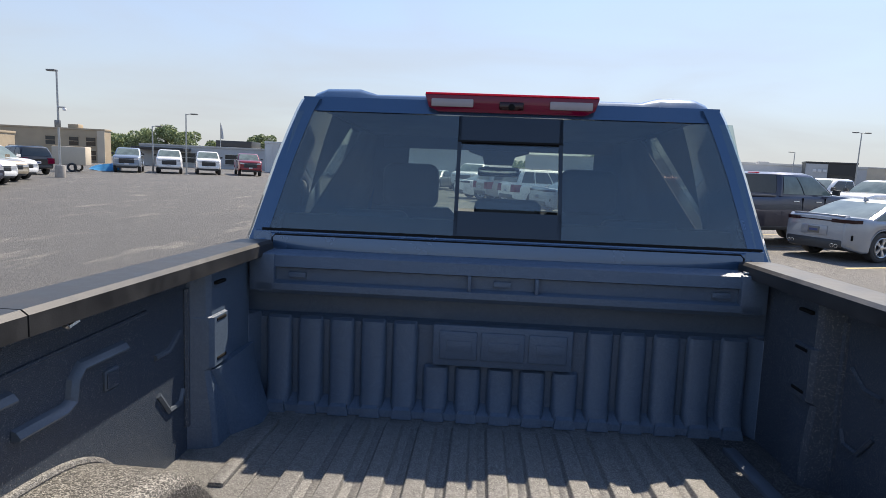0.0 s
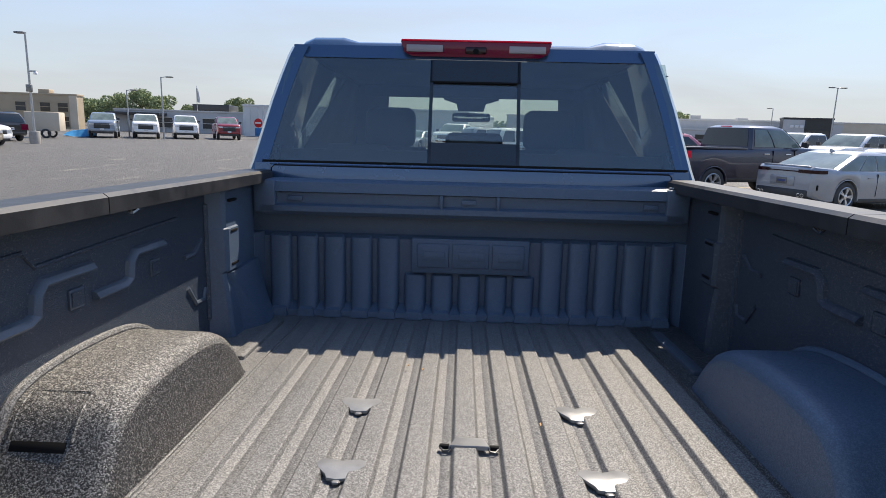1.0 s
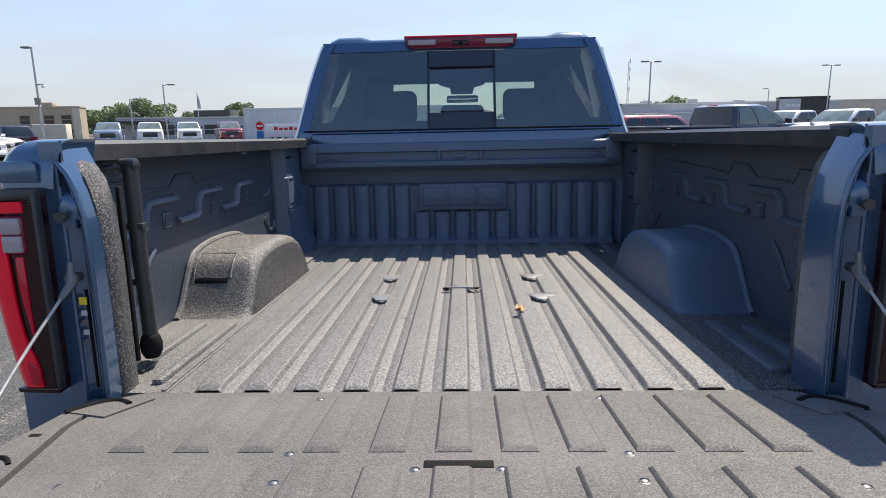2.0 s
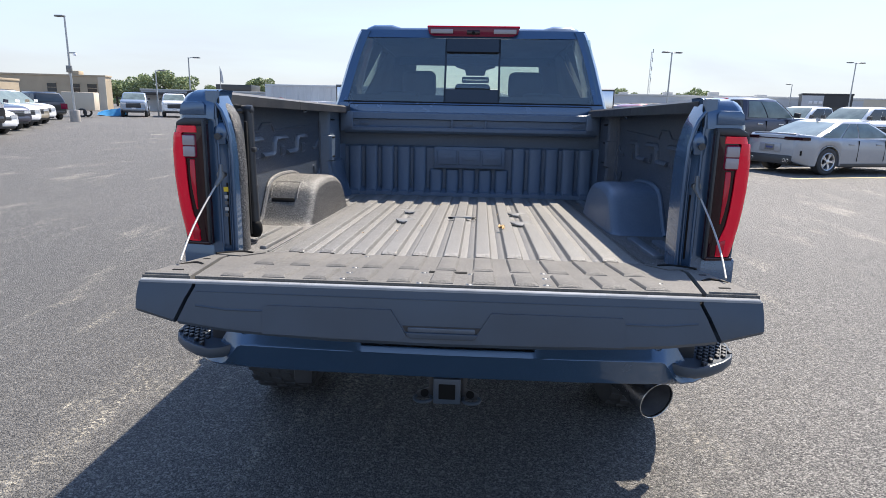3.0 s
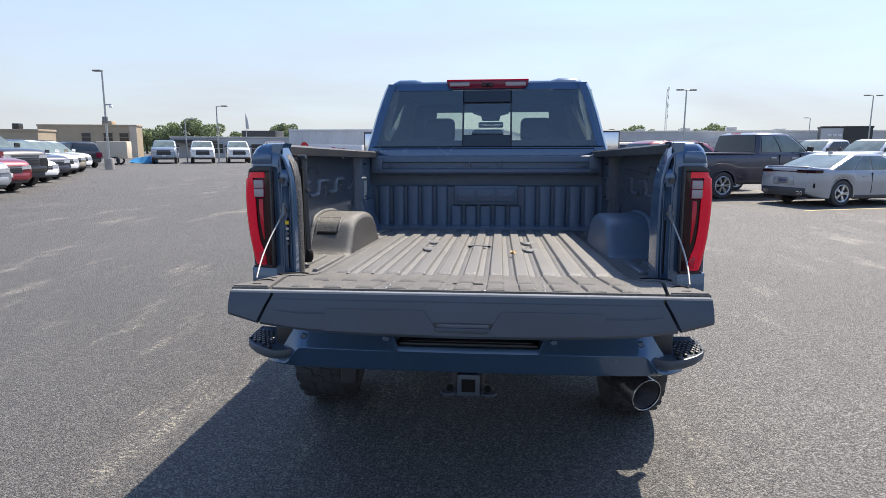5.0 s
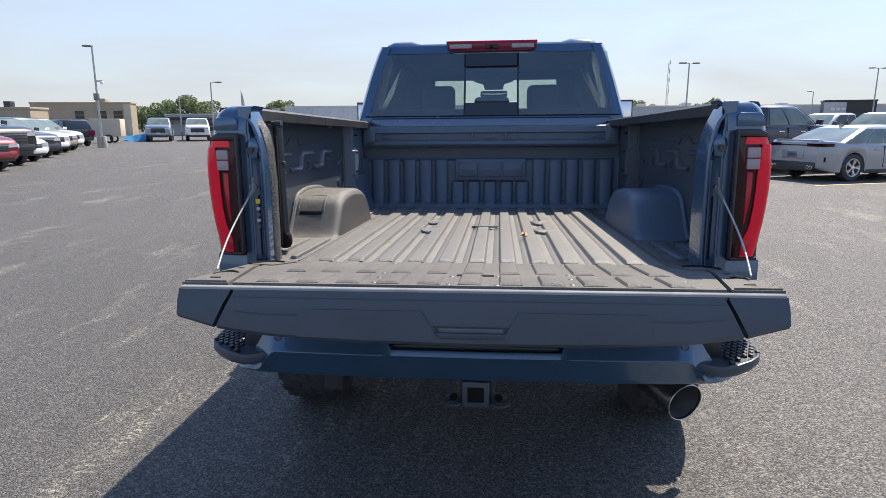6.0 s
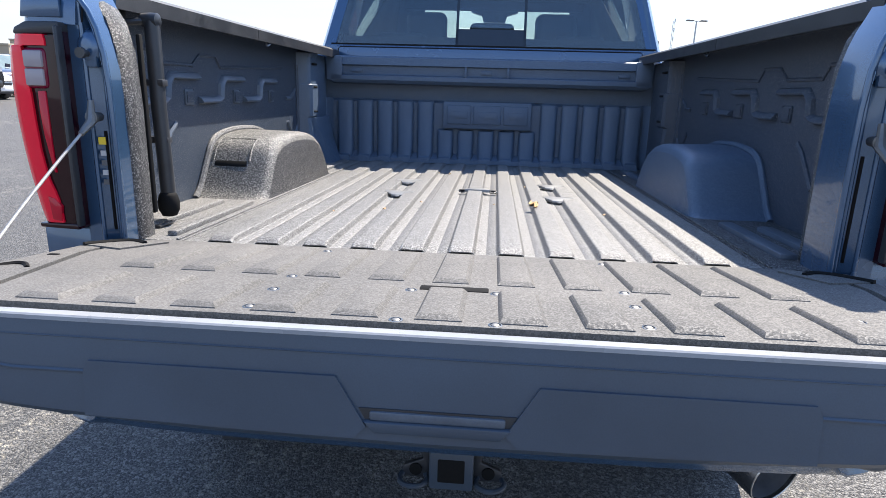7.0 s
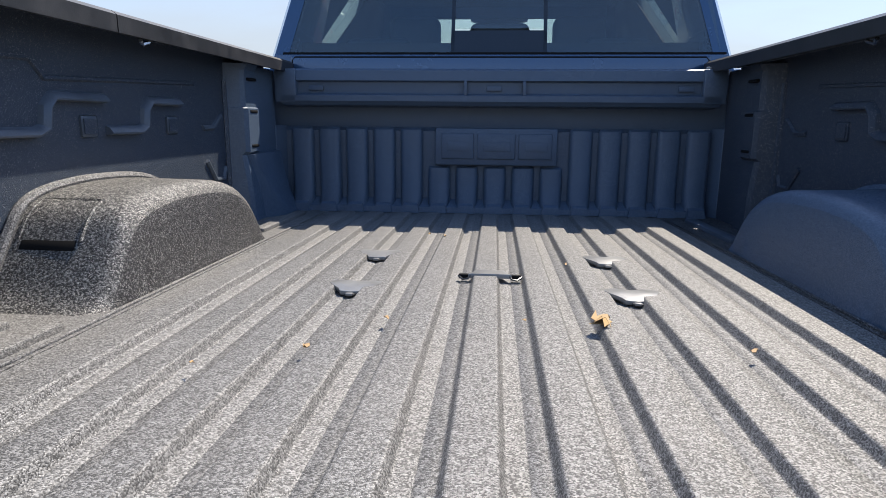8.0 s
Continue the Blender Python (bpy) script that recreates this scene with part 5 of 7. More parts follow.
def cab():
    # rear wall below the glass, with its long raised panel
    ob = part("cab", box(-0.90, 0.90, 2.172, 2.21, 0.72, 1.494, 0.004), "blue", truck, "blue painted crew cab")
    part("rear_panel", loft([[(-x, y, z0), (x, y, z0), (x, y, z1), (-x, y, z1)] for y, x, z0, z1 in ((2.175, 0.838, 1.38, 1.490), (2.164, 0.832, 1.385, 1.486), (2.161, 0.825, 1.39, 1.480))]), "blue", ob, "glossy blue panel under the rear window", 30)
    part("panel_gap", tube([(-0.826, 2.163, 1.40), (-0.826, 2.163, 1.470), (-0.815, 2.163, 1.482), (0.815, 2.163, 1.482), (0.826, 2.163, 1.470), (0.826, 2.163, 1.40)], 0.0035, 6), "seal", ob)
    # corner pillars: from the belt to the roof, leaning in and ahead
    def side_x(z):
        return curve_at([(1.40, 0.955), (1.50, 0.925), (1.75, 0.865), (1.93, 0.812), (1.99, 0.785)], z)
    def rear_y(z):
        return lerp(2.175, 2.335, (z - 1.44) / 0.50)
    for s in (-1, 1):
        secs = []
        for z in (1.40, 1.50, 1.62, 1.75, 1.86, 1.95, 1.985):
            x, y = side_x(z), rear_y(z)
            secs.append([(s * (x - 0.085), y + 0.01, z), (s * (x - 0.080), y - 0.012, z), (s * (x - 0.02), y - 0.006, z), (s * x, y + 0.022, z), (s * (x + 0.012), 2.60, z), (s * (x - 0.08), 2.60, z)])
        part("corner_pillar", loft(secs), "blue", ob, "", 40)
        for y0, y1 in ((3.42, 3.50),):
            part("door_pillar", loft([[(s * (side_x(z) - 0.04), y0, z), (s * (side_x(z) + 0.012), y0, z), (s * (side_x(z) + 0.012), y1, z), (s * (side_x(z) - 0.04), y1, z)] for z in (1.40, 1.7, 1.97)]), "black", ob)
        part("front_pillar", loft([[(s * (side_x(z) - 0.09), y, z), (s * (side_x(z) + 0.005), y, z), (s * (side_x(z) + 0.005), y + 0.12, z), (s * (side_x(z) - 0.06), y + 0.14, z)] for z, y in ((1.40, 4.30), (1.60, 4.14), (1.80, 3.98), (1.98, 3.82))]), "blue", ob)
        for y0, y1, nm in ((2.60, 3.42, "rear_door_glass"), (3.50, 4.2, "front_door_glass")):
            b = quad_slab((s * (side_x(1.44) - 0.03), y0, 1.44), (s * (side_x(1.44) - 0.03), y1, 1.44), (s * (side_x(1.94) - 0.03), min(y1, 3.88), 1.94), (s * (side_x(1.94) - 0.03), y0, 1.94), 0.004)
            # right rear door: its dimmer view is put into a darker tint
            gl = part(nm, b, ("privacy" if s < 0 else "dimmed_privacy") if y0 < 3 else "glass", ob)
            gl.visible_shadow = False
        part("cab_side", prism([(2.155, 0.62), (4.6, 0.62), (4.6, 1.20), (4.5, 1.44), (2.155, 1.44)], "x", *sorted((s * 0.93, s * 0.985)), 0.01), "blue", ob)
        part("header_rail", loft([[(s * 0.72, y, 1.95), (s * 0.80, y, 1.95), (s * 0.785, y, 2.0), (s * 0.72, y, 2.0)] for y in (2.40, 3.9)]), "headliner", ob)
        # added dark panels block the side windows inside, but for a slanted opening at the rear door's window
        for rear in (True, False):
            lo, hi = ((2.30, 2.64), (2.40, 3.09)) if rear else ((2.84, 4.30), (3.39, 4.05))
            xa, xb = s * (side_x(1.42) - 0.055), s * (side_x(1.96) - 0.055)
            part("side_blind", quad_slab((xa, lo[0] - (0.0 if rear else 0.22), 1.42), (xa, lo[1] - (0.22 if rear else 0.0), 1.42), (xb, hi[1], 1.96), (xb, hi[0], 1.96), 0.006), "headliner", ob)
        # door mirror on its arm
        mi = part("door_mirror", loft([[(s * x0, y, z0), (s * x1, y, z0), (s * x1, y, z1), (s * x0, y, z1)] for y, x0, x1, z0, z1 in ((4.03, 1.175, 1.355, 1.42, 1.70), (4.06, 1.165, 1.365, 1.41, 1.71), (4.14, 1.19, 1.345, 1.44, 1.68))]), "black", ob, "black towing mirror", 40)
        part("mirror_glass", box(*sorted((s * 1.185, s * 1.345)), 4.022, 4.029, 1.435, 1.685, 0.002), "chrome", mi)
        part("mirror_arm", box(*sorted((s * 0.96, s * 1.20)), 4.06, 4.12, 1.47, 1.53, 0.01), "black", mi)
    # roof with raised outer shoulders
    rows = []
    for y, z, k in ((2.345, 1.965, 0.0), (2.372, 2.012, 0.6), (2.40, 2.028, 1.0), (2.50, 2.036, 1.0), (2.9, 2.046, 1.0), (3.4, 2.046, 1.0), (3.75, 2.02, 1.0), (3.92, 1.985, 0.5)):
        half = [(0.0, -0.010 * k), (0.20, -0.012 * k), (0.50, -0.014 * k), (0.565, 0.004 * k), (0.69, 0.002 * k), (0.735, -0.016), (0.770, -0.055), (0.790, -0.10)]
        rows.append([(-x, y, max(z + d, 1.93)) for x, d in half[::-1]] + [(x, y, max(z + d, 1.93)) for x, d in half[1:]])
    part("roof", sheet(rows, 0.012), "blue", ob, "blue roof with raised shoulders", 40)
    part("roof_spoiler", loft([[(-x, y0, z0), (x, y0, z0), (x, y1, z1), (-x, y1, z1)] for x, y0, z0, y1, z1 in ((0.775, 2.332, 1.940, 2.36, 1.995), (0.775, 2.360, 1.938, 2.40, 1.990))]), "blue", ob, "", 30)
    part("headliner", box(-0.74, 0.74, 2.42, 3.85, 1.955, 1.975), "headliner", ob)
    # third brake lamp: red bar with two clear lenses and a camera in its middle
    cx = 0.012
    lamp = part("third_brake_lamp", prism([(cx - 0.322, 2.016), (cx + 0.322, 2.016), (cx + 0.306, 1.966), (cx + 0.27, 1.950), (cx - 0.27, 1.950), (cx - 0.306, 1.966)], "y", 2.322, 2.40, 0.006), "tail_mid", ob, "red third brake lamp across the roof edge")
    part("red_strip", box(cx - 0.318, cx + 0.318, 2.318, 2.40, 2.012, 2.020, 0.003), "tail_red", lamp)
    for s in (-1, 1):
        part("cargo_lens", box(cx + s * 0.218 - 0.078, cx + s * 0.218 + 0.078, 2.315, 2.34, 1.968, 1.998, 0.004), "tail_clear", lamp, "clear cargo lens")
    part("lamp_camera", box(cx - 0.045, cx + 0.045, 2.312, 2.34, 1.962, 1.992, 0.006), "tail_dark", lamp)
    part("camera_eye", lathe([(0.012, 0), (0.012, -0.008), (0.008, -0.010), (0.001, -0.010)], 14, "y", (cx, 2.312, 1.972)), "seal", lamp)
    # the rear window: two fixed panes and a sliding one between
    def wy(z):
        return lerp(2.185, 2.325, (z - 1.50) / 0.435)
    def pane(x0b, x1b, x0t, x1t, z0, z1, thick=0.004, off=0.0):
        return quad_slab((x0b, wy(z0) - off, z0), (x1b, wy(z0) - off, z0), (x1t, wy(z1) - off, z1), (x0t, wy(z1) - off, z1), -thick)
    for x0b, x1b, x0t, x1t in ((-0.850, -0.178, -0.790, -0.178), (0.204, 0.876, 0.204, 0.812)):
        gl = part("rear_pane", pane(x0b, x1b, x0t, x1t, 1.502, 1.936), "privacy", ob, "dark privacy glass")
        gl.visible_shadow = False
    sl = part("sliding_pane", pane(-0.166, 0.192, -0.166, 0.192, 1.60, 1.838, 0.004, -0.008), "glass", ob, "lighter sliding pane")
    sl.visible_shadow = False
    part("pane_mask", pane(-0.178, 0.204, -0.178, 0.204, 1.846, 1.936, 0.006, 0.001), "mask_glass", ob)
    part("pane_mask", pane(-0.178, 0.204, -0.178, 0.204, 1.502, 1.590, 0.006, 0.001), "mask_glass", ob)
    for x in (-0.172, 0.198):
        part("pane_frame", pane(x - 0.007, x + 0.007, x - 0.007, x + 0.007, 1.505, 1.935, 0.010, 0.001), "mask_glass", ob)
    part("pane_frame", pane(-0.18, 0.206, -0.18, 0.206, 1.840, 1.847, 0.010, 0.0015), "seal", ob)
    part("window_seal", pane(-0.87, 0.895, -0.87, 0.895, 1.494, 1.503, 0.012, 0.004), "seal", ob)
    # windscreen and inside
    ws = part("windscreen", quad_slab((-0.84, 4.42, 1.43), (0.84, 4.42, 1.43), (0.70, 3.86, 1.985), (-0.70, 3.86, 1.985), 0.005), "glass", ob)
    ws.visible_shadow = False
    part("mirror_shroud", prism([(-0.17, 1.99), (0.20, 1.99), (0.20, 1.875), (0.115, 1.85), (0.10, 1.80), (-0.07, 1.80), (-0.085, 1.85), (-0.17, 1.875)], "y", 3.84, 3.90), "black", ob)
    part("inside_mirror", box(-0.11, 0.145, 3.80, 3.83, 1.728, 1.786, 0.015, 3), "black", ob)
    part("inside_mirror_glass", box(-0.10, 0.135, 3.794, 3.799, 1.735, 1.779, 0.002), "chrome", ob)
    for sx in (-1, 1):
        part("pillar_trim", quad_slab((sx * 0.66 + 0.03, 4.36, 1.40), (sx * 0.92, 4.30, 1.40), (sx * 0.80, 3.80, 1.98), (sx * 0.565 + 0.03, 3.84, 1.98), 0.01), "black", ob)
    part("visor_band", box(-0.70, 0.70, 3.82, 3.86, 1.885, 1.98), "headliner", ob)
    part("dashboard", box(-0.90, 0.90, 4.0, 4.55, 1.0, 1.42, 0.04, 3), "black", ob)
    part("cab_floor", box(-0.93, 0.93, 2.2, 4.6, 0.62, 0.70), "black", ob)
    wheel_ring = lathe([(0.19, -0.015), (0.205, 0.0), (0.19, 0.015), (0.175, 0.0)], 24, "y", (-0.42, 3.72, 1.30), closed=True)
    part("steering_wheel", wheel_ring, "black", ob, "", 60)
    for x in (-0.42, 0.42):
        seat = part("front_seat", loft([[(x - w, y0, z), (x + w, y0, z), (x + w * 0.95, y0 + d, z), (x - w * 0.95, y0 + d, z)] for z, w, y0, d in ((0.70, 0.26, 3.20, 0.55), (1.12, 0.27, 3.18, 0.50), (1.13, 0.27, 3.16, 0.20), (1.40, 0.265, 3.06, 0.16), (1.52, 0.22, 3.03, 0.13), (1.56, 0.18, 3.02, 0.10))]), "cloth", ob, "dark leather front seat", 50)
        part("headrest", box(x * 1.03 - 0.138, x * 1.03 + 0.138, 2.98, 3.09, 1.555, 1.772, 0.05, 4), "cloth", seat)
    seat = part("rear_bench", loft([[(-0.82, y0, z), (0.82, y0, z), (0.80, y0 + d, z), (-0.80, y0 + d, z)] for z, y0, d in ((0.75, 2.40, 0.55), (1.12, 2.38, 0.55), (1.13, 2.36, 0.18), (1.50, 2.28, 0.13), (1.55, 2.28, 0.10))]), "cloth", ob, "dark leather rear bench", 50)
    for x, w, z in ((-0.50, 0.14, 1.575), (0.51, 0.14, 1.575), (0.016, 0.125, 1.635)):
        part("headrest", box(x - w, x + w, 2.30, 2.39, 1.52, z, 0.03, 3), "cloth", seat)
    part("console_back", box(-0.12, 0.13, 3.05, 3.6, 0.7, 1.50, 0.04, 2), "cloth", ob)
    # bonnet and nose
    secs = []
    for y, w, zt, zb in ((4.40, 0.97, 1.42, 0.6), (4.7, 0.98, 1.40, 0.6), (5.4, 0.98, 1.37, 0.62), (5.85, 0.96, 1.32, 0.62), (5.98, 0.90, 1.22, 0.66)):
        secs.append([(-w, y, zb), (w, y, zb), (w, y, zt - 0.14), (w * 0.93, y, zt - 0.03), (w * 0.5, y, zt), (0, y, zt + 0.015), (-w * 0.5, y, zt), (-w * 0.93, y, zt - 0.03), (-w, y, zt - 0.14)])
    part("bonnet", loft(secs), "blue", truck, "blue bonnet", 40)


bed_floor()
headboard()
for side in (-1, 1):
    wheel_housing(side)
    bed_side(side)
    rear_pillar(side)
    tail_lamp(side)
for px, py in ((-0.284, 1.158), (0.292, 1.148), (-0.274, 0.824), (0.290, 0.818)):
    puck(px, py)
hitch_cover()
support_bar()
tailgate()
rear_bumper()
underside()
for wx, wy_, in ((-0.865, 0.94), (0.865, 0.94), (-0.86, 4.94), (0.86, 4.94)):
    big_wheel(wx, wy_, 0.415 + math.tan(radians(1.2)) * wy_ - 0.006 - LIFT - math.tan(radians(0.5)) * wx)
cab()


# ---- litter in the bed ----
def litter(name, label, cat, x, y, size, turn):
    bm = bmesh.new()
    rng = random.Random(int(1000 * (x + 5) + 100 * y))
    for j in range(3 if size > 0.02 else 1):
        ring = []
        for k in range(9):
            a = 2 * math.pi * k / 9
            r = size * (0.5 + 0.35 * abs(math.sin(a * 1.5 + j))) * rng.uniform(0.8, 1.1)
            ring.append(Vector((math.cos(a) * r, math.sin(a) * r * 0.6, size * (0.12 + 0.25 * math.sin(2 * a + j) ** 2 + 0.2 * j))))
        ring = [Euler((rng.uniform(-.5, .5), rng.uniform(-.5, .5), turn + j * 2.0)).to_matrix() @ p for p in ring]
        low = min(p.z for p in ring)
        ring = [p - Vector((0, 0, low - 0.0008)) for p in ring]
        loft([ring, [p + Vector((0, 0, 0.0008)) for p in ring]], True, True, bm)
    return solo(name, bm, "dry_leaf", label, cat, m=TRUCK @ FLOOR @ pose(x, y, RIDGE), group="litter in the bed", smooth=30)


litter("dry_leaf", "curled brown dry leaf on the bed floor", "leaf", 0.193, 0.612, 0.026, 0.4)
for lx, ly, ls in ((-0.167, 0.605, 0.011), (-0.260, 0.455, 0.009), (-0.391, 0.372, 0.007), (0.184, 1.068, 0.008), (0.395, 0.507, 0.010), (0.066, 0.617, 0.006), (-0.184, 1.459, 0.009), (-0.135, 1.430, 0.010)):
    litter("leaf_scrap", "tiny scrap of dry leaf on the bed floor", "leaf", lx, ly, ls, lx * 9)


# ---- parked vehicles ----
MESHES = {}


def shared(key, make, material, smooth=40):
    """The same mesh data for alike pieces."""
    if key not in MESHES:
        MESHES[key] = mesh_of(key, make(), material, smooth)
    return MESHES[key]


def rim_bm(r, s, spokes):
    bm = lathe([(r, -0.08), (r, 0.055), (r - 0.012, 0.062), (r - 0.03, 0.05), (r - 0.035, -0.02), (r - 0.035, -0.08)], 28, "x", closed=True)
    for k in range(spokes):
        a = 2 * math.pi * k / spokes
        for off in (-0.13, 0.13):
            p = []
            for rad, half, dx in ((0.05, 0.018, 0.045), (r - 0.03, 0.020, 0.052)):
                aa = a + off * (0.3 if rad < 0.1 else 1.0)
                c, u = math.cos(aa), math.sin(aa)
                p.append([(dx - 0.025, rad * c - half * u, rad * u + half * c), (dx - 0.025, rad * c + half * u, rad * u - half * c), (dx, rad * c + half * u * 0.7, rad * u - half * c * 0.7), (dx, rad * c - half * u * 0.7, rad * u + half * c * 0.7)])
            loft(p, True, True, bm)
    lathe([(0.06, 0.0), (0.06, 0.05), (0.03, 0.06), (0.001, 0.062)], 14, "x", (0, 0, 0), bm)
    if s < 0:
        bmesh.ops.scale(bm, vec=(-1, 1, 1), verts=bm.verts)
    return bm


KINDS = {
    # length, width, belt, roof height, wheel radius, front axle, rear axle (from the middle)
    "pickup": dict(L=5.85, W=2.03, belt=1.38, roof=1.99, wr=0.41, fa=1.95, ra=-1.78, low=0.46,
                   deck=((-2.92, 1.30), (-2.85, 1.33), (-0.60, 1.35), (-0.40, 1.39), (1.30, 1.42), (1.60, 1.41), (2.45, 1.37), (2.75, 1.30), (2.87, 1.20), (2.92, 1.06)),
                   cab=(-0.62, 1.55, -0.52, 0.75), panes=(-0.50, 0.25, 1.15)),
    "suv": dict(L=4.85, W=1.94, belt=1.10, roof=1.74, wr=0.37, fa=1.50, ra=-1.38, low=0.32,
                deck=((-2.42, 0.95), (-2.36, 1.10), (-1.2, 1.14), (0.95, 1.12), (1.2, 1.11), (1.8, 1.07), (2.15, 1.01), (2.32, 0.94), (2.40, 0.84), (2.42, 0.76)),
                cab=(-2.30, 1.18, -1.98, 0.35), panes=(-1.75, -0.55, 0.62)),
    "hatch": dict(L=4.2, W=1.78, belt=0.95, roof=1.50, wr=0.32, fa=1.28, ra=-1.25, low=0.24,
                  deck=((-2.1, 0.85), (-2.05, 0.95), (-1.0, 0.98), (0.85, 0.95), (1.1, 0.94), (1.6, 0.89), (1.88, 0.82), (2.03, 0.74), (2.1, 0.64)),
                  cab=(-1.98, 1.10, -1.55, 0.30), panes=(-1.45, -0.4, 0.58)),
    "sedan": dict(L=4.83, W=1.87, belt=0.95, roof=1.41, wr=0.35, fa=1.50, ra=-1.41, low=0.22,
                  deck=((-2.415, 0.78), (-2.38, 0.97), (-2.30, 1.03), (-1.90, 1.00), (-1.0, 0.97), (0.80, 0.95), (1.0, 0.93), (1.85, 0.80), (2.25, 0.68), (2.415, 0.55)),
                  cab=(-1.95, 1.05, -0.85, 0.15), panes=(-1.30, -0.42, 0.55)),
}


def car(kind, colour, label, m, group, name="", glass="dark_glass", rim="rim", facing="front", spokes=5, side_glass=""):
    k = KINDS[kind]
    L, W, belt, roof, wr, low = (k[q] for q in ("L", "W", "belt", "roof", "wr", "low"))
    hw = W / 2
    cars = thing(name or {"pickup": "pickup_truck", "suv": "suv", "hatch": "hatchback", "sedan": "sedan"}[kind], label, {"pickup": "pickup truck"}.get(kind, "car"), group, m)
    ar = wr + 0.055
    ys = sorted(set([round(v, 3) for v in np.linspace(-L / 2, L / 2, 13)] + [round(c + ar * math.cos(a), 3) for c in (k["fa"], k["ra"]) for a in np.linspace(0, math.pi, 9)] + [p[0] for p in k["deck"]]))
    secs = []
    for y in ys:
        zt = curve_at(k["deck"], y)
        end = max(0.0, (abs(y) - (L / 2 - 0.45)) / 0.45)
        w = hw * (1 - (0.20 if kind == "sedan" else 0.12) * end ** 2.2)
        zb = low + 0.14 * end ** 2
        za = zb
        for c in (k["fa"], k["ra"]):
            d = abs(y - c)
            if d < ar:
                za = max(za, wr + math.sqrt(ar * ar - d * d))
        za = min(za, zt - 0.12)
        sh = zt - 0.05
        half = [(0.0, zb), (w * 0.70, zb), (w * 0.71, za), (w * 0.955, za), (w * 0.985, za + 0.03), (w * 0.992, lerp(za, sh, 0.28)), (w, lerp(za, sh, 0.55)), (w * 0.998, lerp(za, sh, 0.74)), (w * 0.982, lerp(za, sh, 0.90)), (w * 0.960, sh), (w * 0.925, zt - 0.012), (w * 0.86, zt + 0.002), (w * 0.60, zt + 0.016), (0.0, zt + 0.024)]
        secs.append([(x, y, z) for x, z in half] + [(-x, y, z) for x, z in half[-2:0:-1]])
    body = part("body", loft(secs), colour, cars, "", 32)
    # cabin
    yb0, yb1, yr0, yr1 = k["cab"]
    wb, wt_ = hw * 0.955, hw * (0.74 if kind != "pickup" else 0.80)
    def lev(q):
        zz = lerp(belt - 0.03, roof - 0.02, q)
        bow = 0.05 * math.sin(math.pi * q)
        return lerp(wb, wt_, q) + bow * 0.6, lerp(yb0, yr0, q) - (bow if kind != "pickup" else 0.0), lerp(yb1, yr1, q) + bow, zz
    rings = []
    for q in (0.0, 0.35, 0.7, 0.93, 1.0):
        w, y0, y1, z = lev(q)
        if q == 1.0:
            w, y0, y1, z = w - 0.10, y0 + 0.16, y1 - 0.16, roof
        c = 0.10
        rings.append([(w, y0 + c, z), (w, y1 - c * 2.2, z), (w - c, y1 - c * 0.4, z), (w * 0.4, y1, z), (-w * 0.4, y1, z), (-w + c, y1 - c * 0.4, z), (-w, y1 - c * 2.2, z), (-w, y0 + c, z), (-w + c, y0 + c * 0.2, z), (-w * 0.4, y0, z), (w * 0.4, y0, z), (w - c, y0 + c * 0.2, z)])
    part("cabin", loft(rings), colour, cars, "", 40)
    # panes: front, rear and sides, a little proud of the cabin
    def face(q0, q1, side, a, b, proud=0.010):
        rows = []
        for q in [q0] + [v for v in (0.18, 0.35, 0.52, 0.7) if q0 < v < q1] + [q1]:
            w, y0, y1, z = lev(q)
            row = []
            for i in range(7):
                u = lerp(a, b, i / 6)
                if side == "front":
                    x = u * (w - 0.10)
                    row.append((x, curve_at([(0.0, y1), (w * 0.4, y1), (w - 0.10, y1 - 0.04), (w, y1 - 0.22)], abs(x)) + proud, z))
                elif side == "rear":
                    x = u * (w - 0.09)
                    row.append((x, curve_at([(0.0, y0), (w * 0.4, y0), (w - 0.10, y0 + 0.02), (w, y0 + 0.10)], abs(x)) - proud, z))
                else:
                    row.append((side * (w + proud), lerp(y0 + 0.12, y1 - 0.26, u), z))
            rows.append(row)
        return sheet(rows, 0.004)
    part("windscreen", face(0.08, 0.92, "front", -1, 1, 0.016), "green_glass" if facing == "front" else glass, cars)
    part("rear_window", face(0.12, 0.90, "rear", -1, 1, 0.016), glass, cars)
    base_w, base_y0, base_y1, _ = lev(0.3)
    span = (base_y1 - 0.26) - (base_y0 + 0.12)
    cuts = [0.02] + [(p - base_y0 - 0.12) / span for p in k["panes"][1:]] + [0.985]
    if kind != "pickup":
        cuts.insert(1, (k["panes"][0] + 0.35 - base_y0 - 0.12) / span)
    for s in (-1, 1):
        for a, b in zip(cuts, cuts[1:]):
            if b - a > 0.05:
                part("side_window", face(0.10, 0.86, s, a + 0.012, b - 0.012), side_glass or glass, cars)
        mz = belt + 0.06
        mirror = loft([[(s * (hw - 0.02 + x), yb1 - 0.30 + y, mz + z) for x, z in ((0.0, 0.0), (0.20, -0.02), (0.22, 0.12), (0.04, 0.14))] for y in (0.0, 0.07)])
        part("door_mirror", mirror, "black" if kind == "pickup" else colour, cars)
        for j, dy in enumerate((k["panes"][1], k["panes"][2] if kind != "pickup" else 1.05)):
            part("door_handle", box(*sorted((s * (hw * 0.985), s * (hw * 1.012))), dy - 0.34, dy - 0.14, belt - 0.17, belt - 0.14, 0.008), "chrome" if kind == "pickup" else colour, cars)
